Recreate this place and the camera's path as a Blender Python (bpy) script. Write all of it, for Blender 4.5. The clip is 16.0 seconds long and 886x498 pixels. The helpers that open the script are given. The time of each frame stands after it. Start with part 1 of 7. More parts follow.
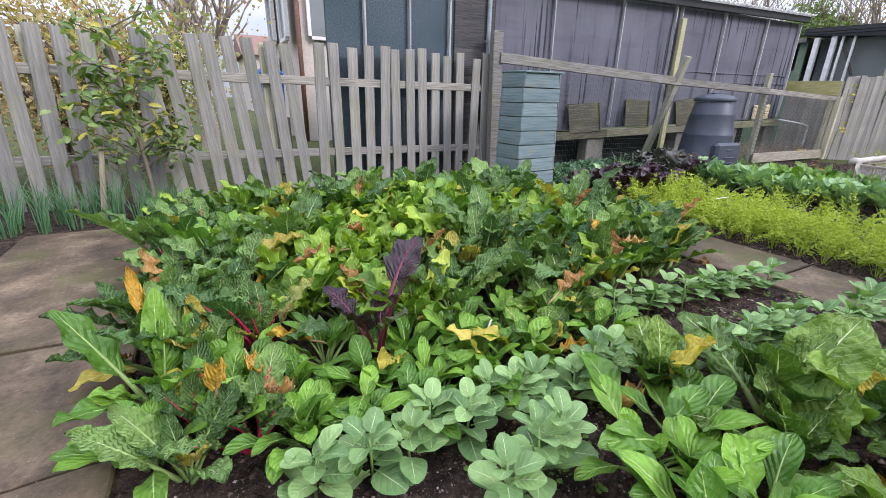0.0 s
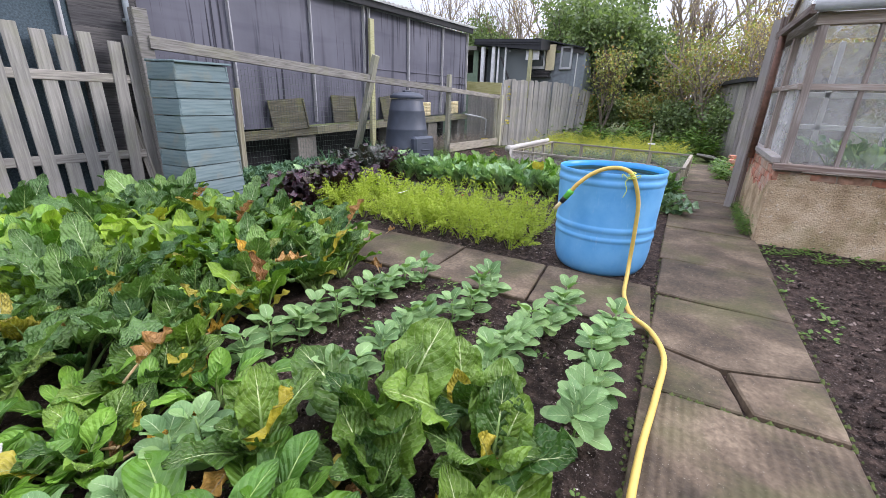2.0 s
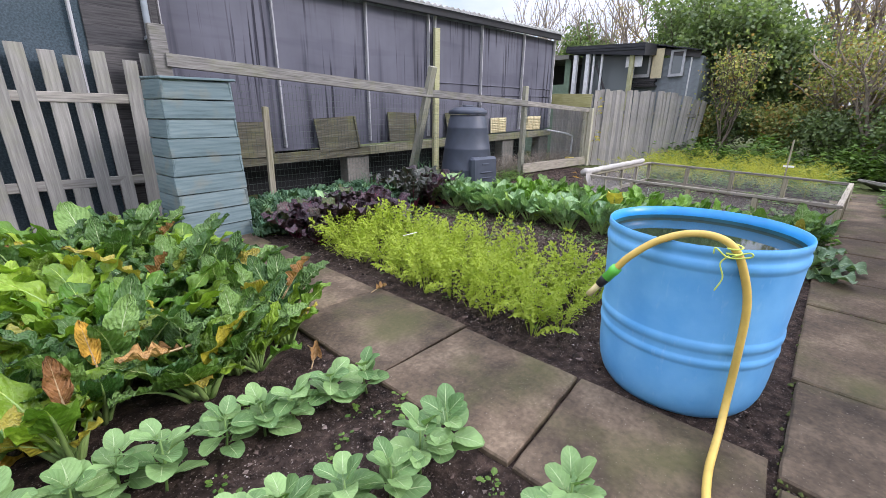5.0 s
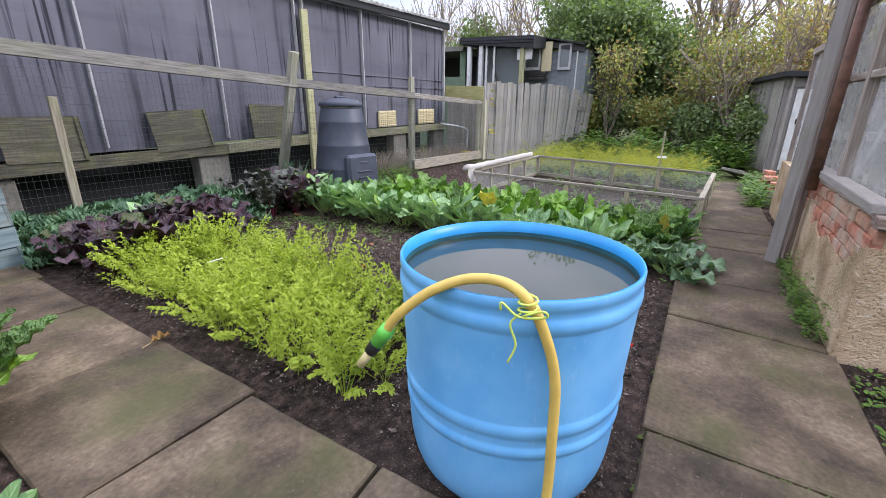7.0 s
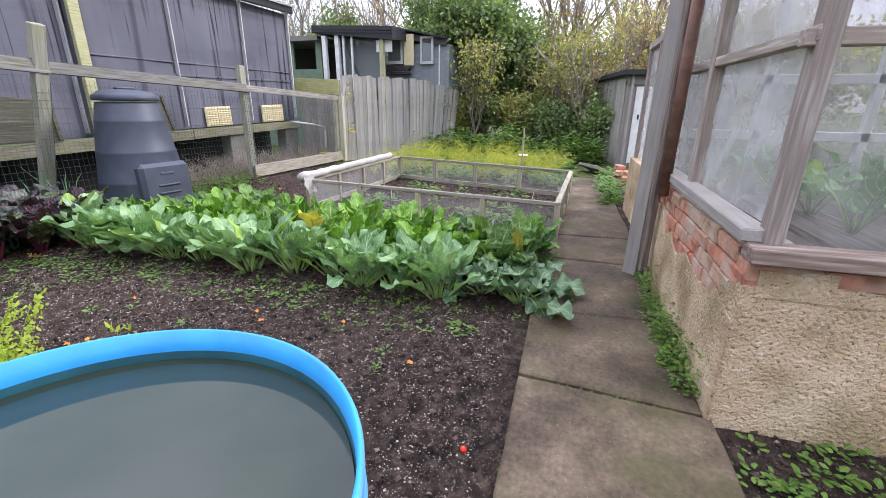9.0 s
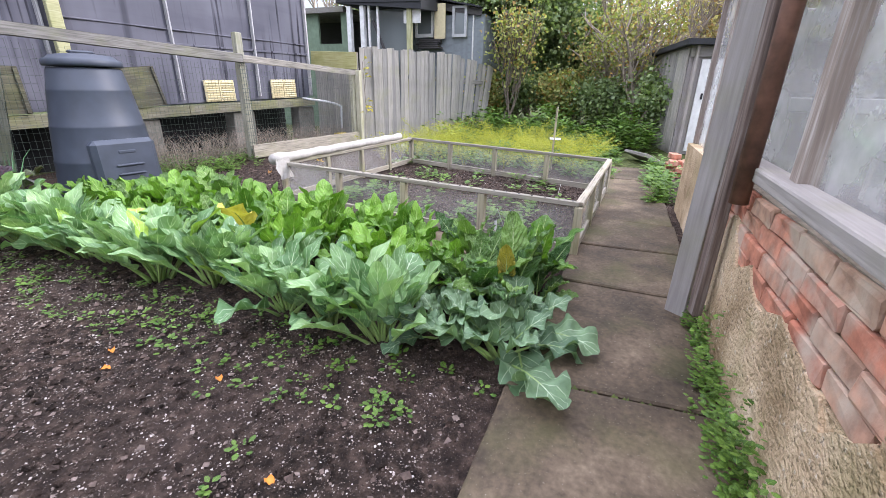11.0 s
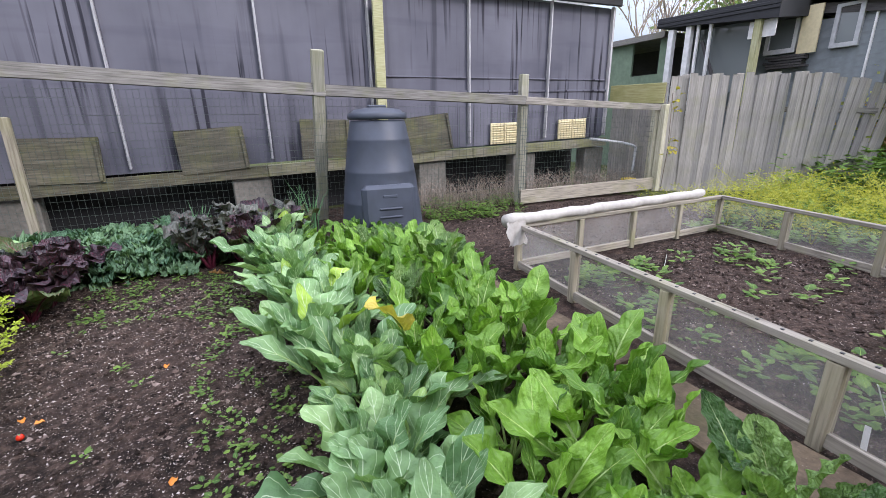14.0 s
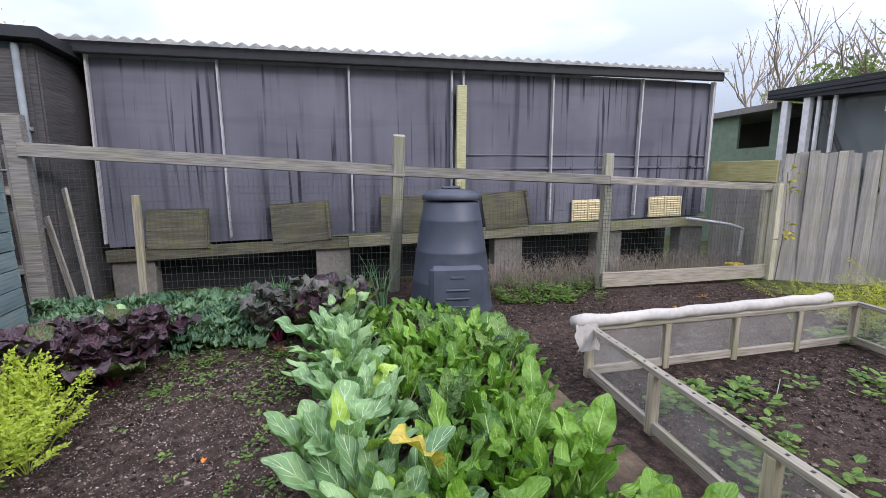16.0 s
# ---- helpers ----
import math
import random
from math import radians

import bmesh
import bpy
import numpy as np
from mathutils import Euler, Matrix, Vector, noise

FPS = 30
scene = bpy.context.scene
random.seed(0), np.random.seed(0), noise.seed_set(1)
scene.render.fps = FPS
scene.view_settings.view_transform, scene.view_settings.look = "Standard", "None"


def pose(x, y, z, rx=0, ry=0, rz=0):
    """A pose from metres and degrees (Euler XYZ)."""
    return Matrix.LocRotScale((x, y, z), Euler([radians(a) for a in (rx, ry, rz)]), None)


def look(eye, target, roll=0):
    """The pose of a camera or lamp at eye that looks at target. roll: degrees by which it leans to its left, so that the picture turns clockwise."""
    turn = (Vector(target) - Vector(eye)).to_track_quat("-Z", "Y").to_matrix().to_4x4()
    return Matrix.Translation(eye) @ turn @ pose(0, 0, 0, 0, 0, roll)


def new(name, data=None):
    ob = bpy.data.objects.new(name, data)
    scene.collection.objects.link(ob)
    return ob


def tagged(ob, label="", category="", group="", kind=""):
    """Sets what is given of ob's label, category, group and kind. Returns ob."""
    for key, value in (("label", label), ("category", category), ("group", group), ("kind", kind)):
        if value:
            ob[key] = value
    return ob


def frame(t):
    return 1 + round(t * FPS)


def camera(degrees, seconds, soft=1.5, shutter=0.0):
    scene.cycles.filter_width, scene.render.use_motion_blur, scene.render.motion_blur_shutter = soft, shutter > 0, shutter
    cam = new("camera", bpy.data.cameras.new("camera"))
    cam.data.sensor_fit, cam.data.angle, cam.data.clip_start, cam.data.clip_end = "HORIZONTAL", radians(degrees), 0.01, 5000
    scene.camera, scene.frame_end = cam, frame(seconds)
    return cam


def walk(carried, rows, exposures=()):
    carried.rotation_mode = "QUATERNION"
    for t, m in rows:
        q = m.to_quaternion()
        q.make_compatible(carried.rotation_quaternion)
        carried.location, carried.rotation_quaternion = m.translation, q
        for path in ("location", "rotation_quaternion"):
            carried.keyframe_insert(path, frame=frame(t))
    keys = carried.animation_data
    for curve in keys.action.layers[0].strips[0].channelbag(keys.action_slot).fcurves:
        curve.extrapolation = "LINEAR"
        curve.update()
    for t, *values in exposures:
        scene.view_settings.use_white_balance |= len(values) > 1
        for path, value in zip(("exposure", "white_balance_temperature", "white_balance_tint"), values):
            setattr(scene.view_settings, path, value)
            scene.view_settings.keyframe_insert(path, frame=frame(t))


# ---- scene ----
cam = camera(93.0, 16.0, soft=0.85)
PATH = [
    (0, (0.512, 0.043, 1.113), (1.433, 1.689, 0.447), 1.1),
    (0.5, (0.568, 0.023, 1.138), (1.746, 1.493, 0.465), 1.0),
    (1, (0.788, -0.059, 1.148), (2.19, 1.2, 0.478), 1.6),
    (1.5, (1.058, -0.157, 1.161), (2.617, 0.908, 0.502), 2.0),
    (2, (1.295, -0.165, 1.164), (2.952, 0.735, 0.499), 1.8),
    (2.5, (1.511, -0.174, 1.154), (3.202, 0.658, 0.483), 1.5),
    (3, (1.766, -0.226, 1.145), (3.441, 0.642, 0.481), 1.5),
    (3.5, (2.005, -0.21, 1.141), (3.641, 0.735, 0.484), 1.5),
    (3.7, (2.13, -0.192, 1.14), (3.732, 0.809, 0.485), 1.3),
    (5.8, (2.872, -0.082, 1.193), (4.242, 1.248, 0.6), 0.7),
    (6, (2.975, -0.123, 1.193), (4.381, 1.168, 0.597), 0.7),
    (6.5, (3.202, -0.213, 1.179), (4.714, 0.942, 0.565), 0.8),
    (7, (3.424, -0.203, 1.166), (5.045, 0.782, 0.533), 0.6),
    (7.5, (3.672, -0.291, 1.148), (5.375, 0.534, 0.5), 0.7),
    (8, (3.914, -0.327, 1.159), (5.678, 0.352, 0.504), 1.2),
    (8.5, (4.18, -0.265, 1.152), (5.987, 0.292, 0.502), 1.3),
    (9, (4.412, -0.293, 1.157), (6.232, 0.233, 0.516), 0.7),
    (9.2, (4.513, -0.319, 1.151), (6.335, 0.213, 0.518), 0.7),
    (11.3, (5.568, -0.438, 1.015), (7.269, 0.323, 0.289), 1.1),
    (11.5, (5.684, -0.413, 1.006), (7.361, 0.396, 0.276), 1.0),
    (12, (5.88, -0.342, 1.005), (7.452, 0.647, 0.263), 0.4),
    (12.3, (5.965, -0.317, 1.006), (7.447, 0.815, 0.281), -0.1),
    (12.5, (6.052, -0.321, 1.001), (7.458, 0.906, 0.284), -0.2),
    (13, (6.19, -0.294, 1.022), (7.418, 1.131, 0.341), -0.3),
    (13.5, (6.361, -0.183, 1.035), (7.43, 1.388, 0.413), -0.5),
    (14, (6.519, -0.037, 1.128), (7.415, 1.656, 0.554), -1.0),
    (14.5, (6.632, 0.013, 1.189), (7.379, 1.792, 0.665), -0.8),
    (15, (6.646, 0.065, 1.23), (7.301, 1.896, 0.762), -0.7),
    (15.5, (6.665, 0.09, 1.282), (7.255, 1.96, 0.889), -0.6),
    (16, (6.761, 0.087, 1.338), (7.313, 1.985, 1.035), -0.0),
]
walk(cam, [(t, look(e, g, r)) for t, e, g, r in PATH], [(0, 0.12), (0.6, 0.27), (1.5, 0.2), (3.5, 0.12), (7, 0.12), (8.5, 0.1), (9, 0.38), (11.5, 0.62), (12.5, 0.5), (13.5, 0.45), (14, 0.24), (14.5, -0.1), (15.5, 0.26), (16, -0.05)])

# ---- world and light: bright overcast ----
world = bpy.data.worlds.new("sky")
scene.world = world
world.use_nodes = True
wn, wl = world.node_tree.nodes, world.node_tree.links
wn.clear()
sky = wn.new("ShaderNodeTexSky")
sky.sky_type, sky.sun_disc = "NISHITA", False
sky.sun_elevation, sky.sun_rotation = radians(34), radians(150)
coord = wn.new("ShaderNodeTexCoord")
cmap = wn.new("ShaderNodeMapping")
cmap.inputs["Scale"].default_value = (1.6, 1.6, 4.5)
cloud = wn.new("ShaderNodeTexNoise")
cloud.inputs["Scale"].default_value, cloud.inputs["Detail"].default_value = 1.3, 6
ramp = wn.new("ShaderNodeValToRGB")
ramp.color_ramp.elements[0].position, ramp.color_ramp.elements[0].color = 0.36, (0.56, 0.63, 0.78, 1)
ramp.color_ramp.elements[1].position, ramp.color_ramp.elements[1].color = 0.60, (0.965, 0.955, 1.17, 1)
wmix = wn.new("ShaderNodeMix")
wmix.data_type = "RGBA"
wmix.inputs[0].default_value = 0.86
skys = wn.new("ShaderNodeVectorMath")
skys.operation = "SCALE"
skys.inputs["Scale"].default_value = 0.12
bg = wn.new("ShaderNodeBackground")
SKY_STRENGTH = 1.0
bg.inputs["Strength"].default_value = SKY_STRENGTH
wo = wn.new("ShaderNodeOutputWorld")
wl.new(coord.outputs["Generated"], cmap.inputs["Vector"])
wl.new(cmap.outputs["Vector"], cloud.inputs["Vector"])
wl.new(cloud.outputs["Fac"], ramp.inputs["Fac"])
wl.new(sky.outputs["Color"], skys.inputs[0])
wl.new(skys.outputs["Vector"], wmix.inputs[6])
wl.new(ramp.outputs["Color"], wmix.inputs[7])
sepz = wn.new("ShaderNodeSeparateXYZ")
wl.new(coord.outputs["Generated"], sepz.inputs[0])
lift = wn.new("ShaderNodeMapRange")  # overcast sky: the zenith is three times as bright as the horizon
lift.inputs["From Min"].default_value, lift.inputs["From Max"].default_value = 0.0, 1.0
lift.inputs["To Min"].default_value, lift.inputs["To Max"].default_value = 0.66, 3.95
wl.new(sepz.outputs["Z"], lift.inputs["Value"])
grad = wn.new("ShaderNodeVectorMath")
grad.operation = "SCALE"
wl.new(wmix.outputs[2], grad.inputs[0])
wl.new(lift.outputs[0], grad.inputs["Scale"])
wl.new(grad.outputs["Vector"], bg.inputs["Color"])
wl.new(bg.outputs["Background"], wo.inputs["Surface"])

sun = new("sun", bpy.data.lights.new("sun", "SUN"))
sun.data.energy, sun.data.angle, sun.data.color = 2.4, radians(16), (1.02, 0.96, 1.03)
sun.matrix_world = look((0, 0, 10), (0 - 10 * math.sin(radians(150)) * math.cos(radians(34)), 0 - 10 * math.cos(radians(150)) * math.cos(radians(34)), 10 - 10 * math.sin(radians(34))))


# ---- materials ----
class Mat:
    """A small node builder round one Principled shader."""

    def __init__(self, name, rough=0.7, metal=0.0, spec=0.4):
        self.m = bpy.data.materials.new(name)
        self.m.use_nodes = True
        self.n, self.l = self.m.node_tree.nodes, self.m.node_tree.links
        self.b = self.n["Principled BSDF"]
        self.b.inputs["Roughness"].default_value = rough
        self.b.inputs["Metallic"].default_value = metal
        self.b.inputs["Specular IOR Level"].default_value = spec
        self.out = self.n["Material Output"]

    def node(self, kind, **kw):
        nd = self.n.new(kind)
        for k, v in kw.items():
            if k in nd.inputs:
                nd.inputs[k].default_value = v
        return nd

    def noise(self, scale, detail=4, stretch=None, vec="Object", rough=0.55):
        t = self.node("ShaderNodeTexCoord")
        nz = self.node("ShaderNodeTexNoise", Scale=scale, Detail=detail, Roughness=rough)
        if vec == "World":
            src = self.node("ShaderNodeNewGeometry").outputs["Position"]
        else:
            src = t.outputs[vec]
        if stretch:
            mp = self.node("ShaderNodeMapping", Scale=stretch)
            self.l.new(src, mp.inputs["Vector"])
            src = mp.outputs["Vector"]
        self.l.new(src, nz.inputs["Vector"])
        return nz.outputs["Fac"]

    def ramp(self, fac, stops):
        r = self.node("ShaderNodeValToRGB")
        els = r.color_ramp.elements
        while len(els) < len(stops):
            els.new(0.5)
        for e, (p, c) in zip(els, stops):
            e.position, e.color = p, (*c, 1) if len(c) == 3 else c
        self.l.new(fac, r.inputs["Fac"])
        return r.outputs["Color"]

    def mix(self, fac, a, b, mode="MIX"):
        mx = self.node("ShaderNodeMix")
        mx.data_type, mx.blend_type = "RGBA", mode
        for i, v in ((0, fac), (6, a), (7, b)):
            if isinstance(v, (int, float)):
                mx.inputs[i].default_value = v
            elif isinstance(v, tuple):
                mx.inputs[i].default_value = (*v, 1)
            else:
                self.l.new(v, mx.inputs[i])
        return mx.outputs[2]

    def math(self, op, a, b=0.0):
        nd = self.node("ShaderNodeMath")
        nd.operation = op
        for i, v in ((0, a), (1, b)):
            if isinstance(v, (int, float)):
                nd.inputs[i].default_value = v
            else:
                self.l.new(v, nd.inputs[i])
        return nd.outputs[0]

    def rnd(self):
        return self.node("ShaderNodeObjectInfo").outputs["Random"]

    def island(self):
        return self.node("ShaderNodeNewGeometry").outputs["Random Per Island"]

    def color(self, c):
        self.l.new(c, self.b.inputs["Base Color"])
        return self

    def roughness(self, fac, lo, hi):
        mr = self.node("ShaderNodeMapRange")
        mr.inputs["To Min"].default_value, mr.inputs["To Max"].default_value = lo, hi
        self.l.new(fac, mr.inputs["Value"])
        self.l.new(mr.outputs[0], self.b.inputs["Roughness"])
        return self

    def bump(self, fac, strength=0.3, dist=0.01):
        bp = self.node("ShaderNodeBump", Strength=strength, Distance=dist)
        self.l.new(fac, bp.inputs["Height"])
        self.l.new(bp.outputs["Normal"], self.b.inputs["Normal"])
        return self


def scaled(c, k):
    return tuple(min(1.0, v * k) for v in c)


def wood(name, base, grey, moss=0.0, along="z", dark=0.45, rough=0.85):
    """Weathered timber with grain along one local axis, per-board tint and green algae."""
    s = Mat(name, rough=rough, spec=0.2)
    st = {"x": (1.2, 22, 22), "y": (22, 1.2, 22), "z": (22, 22, 1.2)}[along]
    g = s.noise(3.0, 6, st)
    big = s.noise(2.3, 4, vec="World")
    c = s.ramp(g, [(0.28, scaled(base, dark)), (0.5, base), (0.75, grey)])
    tint = s.ramp(s.rnd(), [(0.0, (0.72, 0.72, 0.74)), (1.0, (1.15, 1.12, 1.08))])
    c = s.mix(1.0, c, tint, "MULTIPLY")
    c = s.mix(s.math("MULTIPLY", s.ramp(big, [(0.45, (0, 0, 0)), (0.75, (1, 1, 1))]), 0.35), c, scaled(base, 0.5))
    if moss:
        m2 = s.ramp(s.noise(4.0, 5, vec="World"), [(0.52 - moss * 0.3, (0, 0, 0)), (0.8 - moss * 0.2, (1, 1, 1))])
        c = s.mix(s.math("MULTIPLY", m2, min(1, moss + 0.2)), c, (0.20, 0.22, 0.055))
    s.color(c)
    s.bump(g, 0.5, 0.004)
    return s.m


def plain(name, c, rough=0.6, var=0.15, scale=12, metal=0.0, spec=0.4, bump=0.1):
    s = Mat(name, rough, metal, spec)
    n1, n2 = s.noise(scale, 5), s.noise(scale * 0.17, 3, vec="World")
    f = s.math("ADD", s.math("MULTIPLY", n1, 0.6), s.math("MULTIPLY", n2, 0.4))
    s.color(s.ramp(f, [(0.3, scaled(c, 1 - var * 1.6)), (0.7, scaled(c, 1 + var))]))
    s.roughness(n1, max(0.05, rough - 0.12), min(1, rough + 0.12))
    if bump:
        s.bump(n1, bump, 0.004)
    return s.m


def leafmat(name, dark, light, rib, old=None, old_share=0.06, veins=9, rough=0.42, vein_amt=0.5, blister=0.5, trans=0.22, per="object"):
    """A leaf: pale rib and side veins along the leaf's own map, tint from leaf to leaf, a few turning yellow."""
    s = Mat(name, rough=rough, spec=0.35)
    r = s.rnd() if per == "object" else s.island()
    uv = s.node("ShaderNodeUVMap")
    sep = s.node("ShaderNodeSeparateXYZ")
    s.l.new(uv.outputs["UV"], sep.inputs[0])
    u, v = sep.outputs[0], sep.outputs[1]
    au = s.math("MULTIPLY", s.math("ABSOLUTE", s.math("SUBTRACT", u, 0.5)), 2.0)
    stops = [(0.0, dark), (0.55, tuple((a + b) / 2 for a, b in zip(dark, light))), (1.0 - old_share - 0.03, light)]
    if old:
        stops.append((1.0 - old_share, old))
    base = s.ramp(r, stops)
    mott = s.noise(14, 4)
    base = s.mix(1.0, base, s.ramp(mott, [(0.3, (0.68, 0.7, 0.66)), (0.7, (1.2, 1.2, 1.15))]), "MULTIPLY")
    wave = s.math("FRACT", s.math("MULTIPLY", s.math("SUBTRACT", v, s.math("MULTIPLY", au, 0.38)), veins))
    vein = s.math("LESS_THAN", s.math("ABSOLUTE", s.math("SUBTRACT", wave, 0.5)), s.math("SUBTRACT", 0.06, s.math("MULTIPLY", au, 0.045)))
    c = s.mix(s.math("MULTIPLY", vein, vein_amt), base, rib)
    w = s.math("SUBTRACT", 0.06, s.math("MULTIPLY", v, 0.052))
    ribm = s.math("LESS_THAN", au, w)
    c = s.mix(s.math("MULTIPLY", ribm, 0.9), c, rib)
    s.color(c)
    crink = s.noise(38, 3)
    hgt = s.math("ADD", s.math("ABSOLUTE", s.math("SUBTRACT", wave, 0.5)), s.math("MULTIPLY", crink, 2.2))
    s.bump(hgt, blister, 0.010)
    tr = s.node("ShaderNodeBsdfTranslucent")
    s.l.new(s.mix(1.0, c, (1.0, 1.15, 0.5), "MULTIPLY"), tr.inputs["Color"])
    ms = s.node("ShaderNodeMixShader")
    ms.inputs[0].default_value = trans
    s.l.new(s.b.outputs[0], ms.inputs[1])
    s.l.new(tr.outputs[0], ms.inputs[2])
    s.l.new(ms.outputs[0], s.out.inputs["Surface"])
    return s.m


def netting(name, c, cover, rough=0.8):
    """Fine see-through mesh or clouded sheet: part cloth, part open."""
    s = Mat(name, rough, 0, 0.3)
    n1 = s.noise(5, 5, vec="World")
    s.color(s.ramp(n1, [(0.3, scaled(c, 0.7)), (0.7, c)]))
    tp = s.node("ShaderNodeBsdfTransparent")
    ms = s.node("ShaderNodeMixShader")
    f = s.math("ADD", cover, s.math("MULTIPLY", s.math("SUBTRACT", n1, 0.5), 0.35))
    s.l.new(f, ms.inputs[0])
    s.l.new(tp.outputs[0], ms.inputs[1])
    s.l.new(s.b.outputs[0], ms.inputs[2])
    s.l.new(ms.outputs[0], s.out.inputs["Surface"])
    return s.m


# timber
M_PICKET = wood("grey picket timber", (0.25, 0.245, 0.225), (0.335, 0.325, 0.305), 0.10, "z", dark=0.68)
M_RAIL = wood("grey rail timber", (0.25, 0.238, 0.212), (0.38, 0.365, 0.335), 0.08, "x")
M_POST = wood("greenish post timber", (0.40, 0.39, 0.30), (0.52, 0.51, 0.43), 0.16, "z", dark=0.7)
M_MOSSBOARD = wood("mossy board", (0.10, 0.094, 0.068), (0.20, 0.186, 0.14), 0.12, "x")
M_FENCE = wood("silvered board fence", (0.29, 0.28, 0.255), (0.37, 0.357, 0.335), 0.06, "z", dark=0.72)
M_BEDWOOD = wood("pale bed frame timber", (0.30, 0.275, 0.225), (0.40, 0.375, 0.315), 0.12, "x")
M_BEDPOST = wood("bed post timber", (0.33, 0.30, 0.22), (0.42, 0.39, 0.30), 0.2, "z")
M_BATTEN = wood("pale batten", (0.44, 0.44, 0.45), (0.56, 0.56, 0.575), 0.0, "x")
M_POSTX = wood("greenish beam timber", (0.20, 0.19, 0.145), (0.28, 0.265, 0.21), 0.35, "x")
M_ALGAE = wood("yellow-green algae board", (0.36, 0.36, 0.21), (0.46, 0.46, 0.33), 0.22, "x", dark=0.65)
M_LIMEBOARD = wood("lichen-yellow board", (0.46, 0.44, 0.20), (0.56, 0.54, 0.32), 0.2, "x", dark=0.7)
M_GHBOARD = wood("smooth weathered grey board", (0.31, 0.288, 0.272), (0.37, 0.35, 0.335), 0.03, "x", dark=0.84)
M_GHWOOD = wood("peeling greenhouse timber", (0.30, 0.25, 0.215), (0.52, 0.49, 0.455), 0.0, "x", dark=0.72)
M_GHRAIL = wood("weathered sill timber", (0.20, 0.15, 0.125), (0.36, 0.33, 0.30), 0.0, "x", dark=0.5)
M_DARKBOARD = wood("dark weatherboard", (0.085, 0.082, 0.082), (0.125, 0.12, 0.118), 0.0, "x")
M_STAKE = wood("stake timber", (0.3, 0.27, 0.2), (0.4, 0.37, 0.3), 0.2, "z")

# barn cloth: dark woven sheet with vertical wet streaks
s = Mat("dark woven shade cloth", 0.8, 0, 0.25)
thin = s.ramp(s.noise(1.0, 3, (17, 17, 0.42), "World", 0.4), [(0.35, (1, 1, 1)), (0.43, (0, 0, 0))])
where = s.ramp(s.noise(1.0, 2, (1.5, 1.5, 0.75), "World", 0.5), [(0.42, (0, 0, 0)), (0.56, (1, 1, 1))])
broad = s.ramp(s.noise(1.0, 4, (6.5, 6.5, 0.3), "World", 0.45), [(0.30, (0.55, 0.55, 0.57)), (0.42, (0.98, 0.98, 0.98)), (0.7, (1.06, 1.06, 1.06))])
streak = s.mix(s.math("MULTIPLY", s.math("MULTIPLY", thin, where), 0.9), broad, (0.12, 0.12, 0.15))
streak = s.mix(1.0, streak, s.ramp(s.noise(1.0, 3, (0.5, 0.5, 5.0), "World", 0.5), [(0.32, (0.88, 0.88, 0.9)), (0.45, (1.0, 1.0, 1.0))]), "MULTIPLY")
c0 = s.ramp(s.noise(0.9, 4, vec="World"), [(0.3, (0.096, 0.096, 0.118)), (0.7, (0.146, 0.145, 0.172))])
s.color(s.mix(1.0, c0, streak, "MULTIPLY"))
s.bump(s.noise(160, 2, vec="World"), 0.25, 0.002)
M_CLOTH = s.m
s = Mat("blue-grey felt panel", 0.75, 0, 0.25)
s.color(s.mix(1.0, s.ramp(s.noise(1.2, 5, vec="World"), [(0.3, (0.05, 0.075, 0.09)), (0.7, (0.08, 0.105, 0.122))]), s.ramp(s.noise(60, 3, vec="World"), [(0.4, (0.7, 0.7, 0.7)), (0.7, (1.3, 1.3, 1.3))]), "MULTIPLY"))
s.bump(s.noise(90, 3, vec="World"), 0.4, 0.003)
M_TEALFELT = s.m
M_BLACKFELT = plain("black roofing felt", (0.022, 0.023, 0.026), 0.7, 0.3, 20)
s = Mat("pale translucent corrugated sheet", 0.5, 0, 0.4)
c0 = s.ramp(s.noise(6, 4, vec="World"), [(0.3, (0.55, 0.55, 0.52)), (0.7, (0.8, 0.8, 0.78))])
s.color(c0)
tr = s.node("ShaderNodeBsdfTranslucent")
s.l.new(c0, tr.inputs["Color"])
ms = s.node("ShaderNodeMixShader")
ms.inputs[0].default_value = 0.55
s.l.new(s.b.outputs[0], ms.inputs[1])
s.l.new(tr.outputs[0], ms.inputs[2])
s.l.new(ms.outputs[0], s.out.inputs["Surface"])
M_ROOF = s.m
s = Mat("faded teal paint on boards", 0.75, 0, 0.3)
g = s.noise(3, 6, (1.0, 14, 14))
c0 = s.ramp(g, [(0.25, (0.07, 0.105, 0.11)), (0.5, (0.14, 0.195, 0.205)), (0.8, (0.22, 0.275, 0.28))])
c0 = s.mix(s.ramp(s.noise(5, 5, vec="World"), [(0.55, (0, 0, 0)), (0.75, (0.6, 0.6, 0.6))]), c0, (0.22, 0.21, 0.16))
s.color(s.mix(1.0, c0, s.ramp(s.rnd(), [(0, (0.82, 0.84, 0.84)), (1, (1.12, 1.1, 1.08))]), "MULTIPLY")).bump(g, 0.4, 0.004)
M_TEALPAINT = s.m

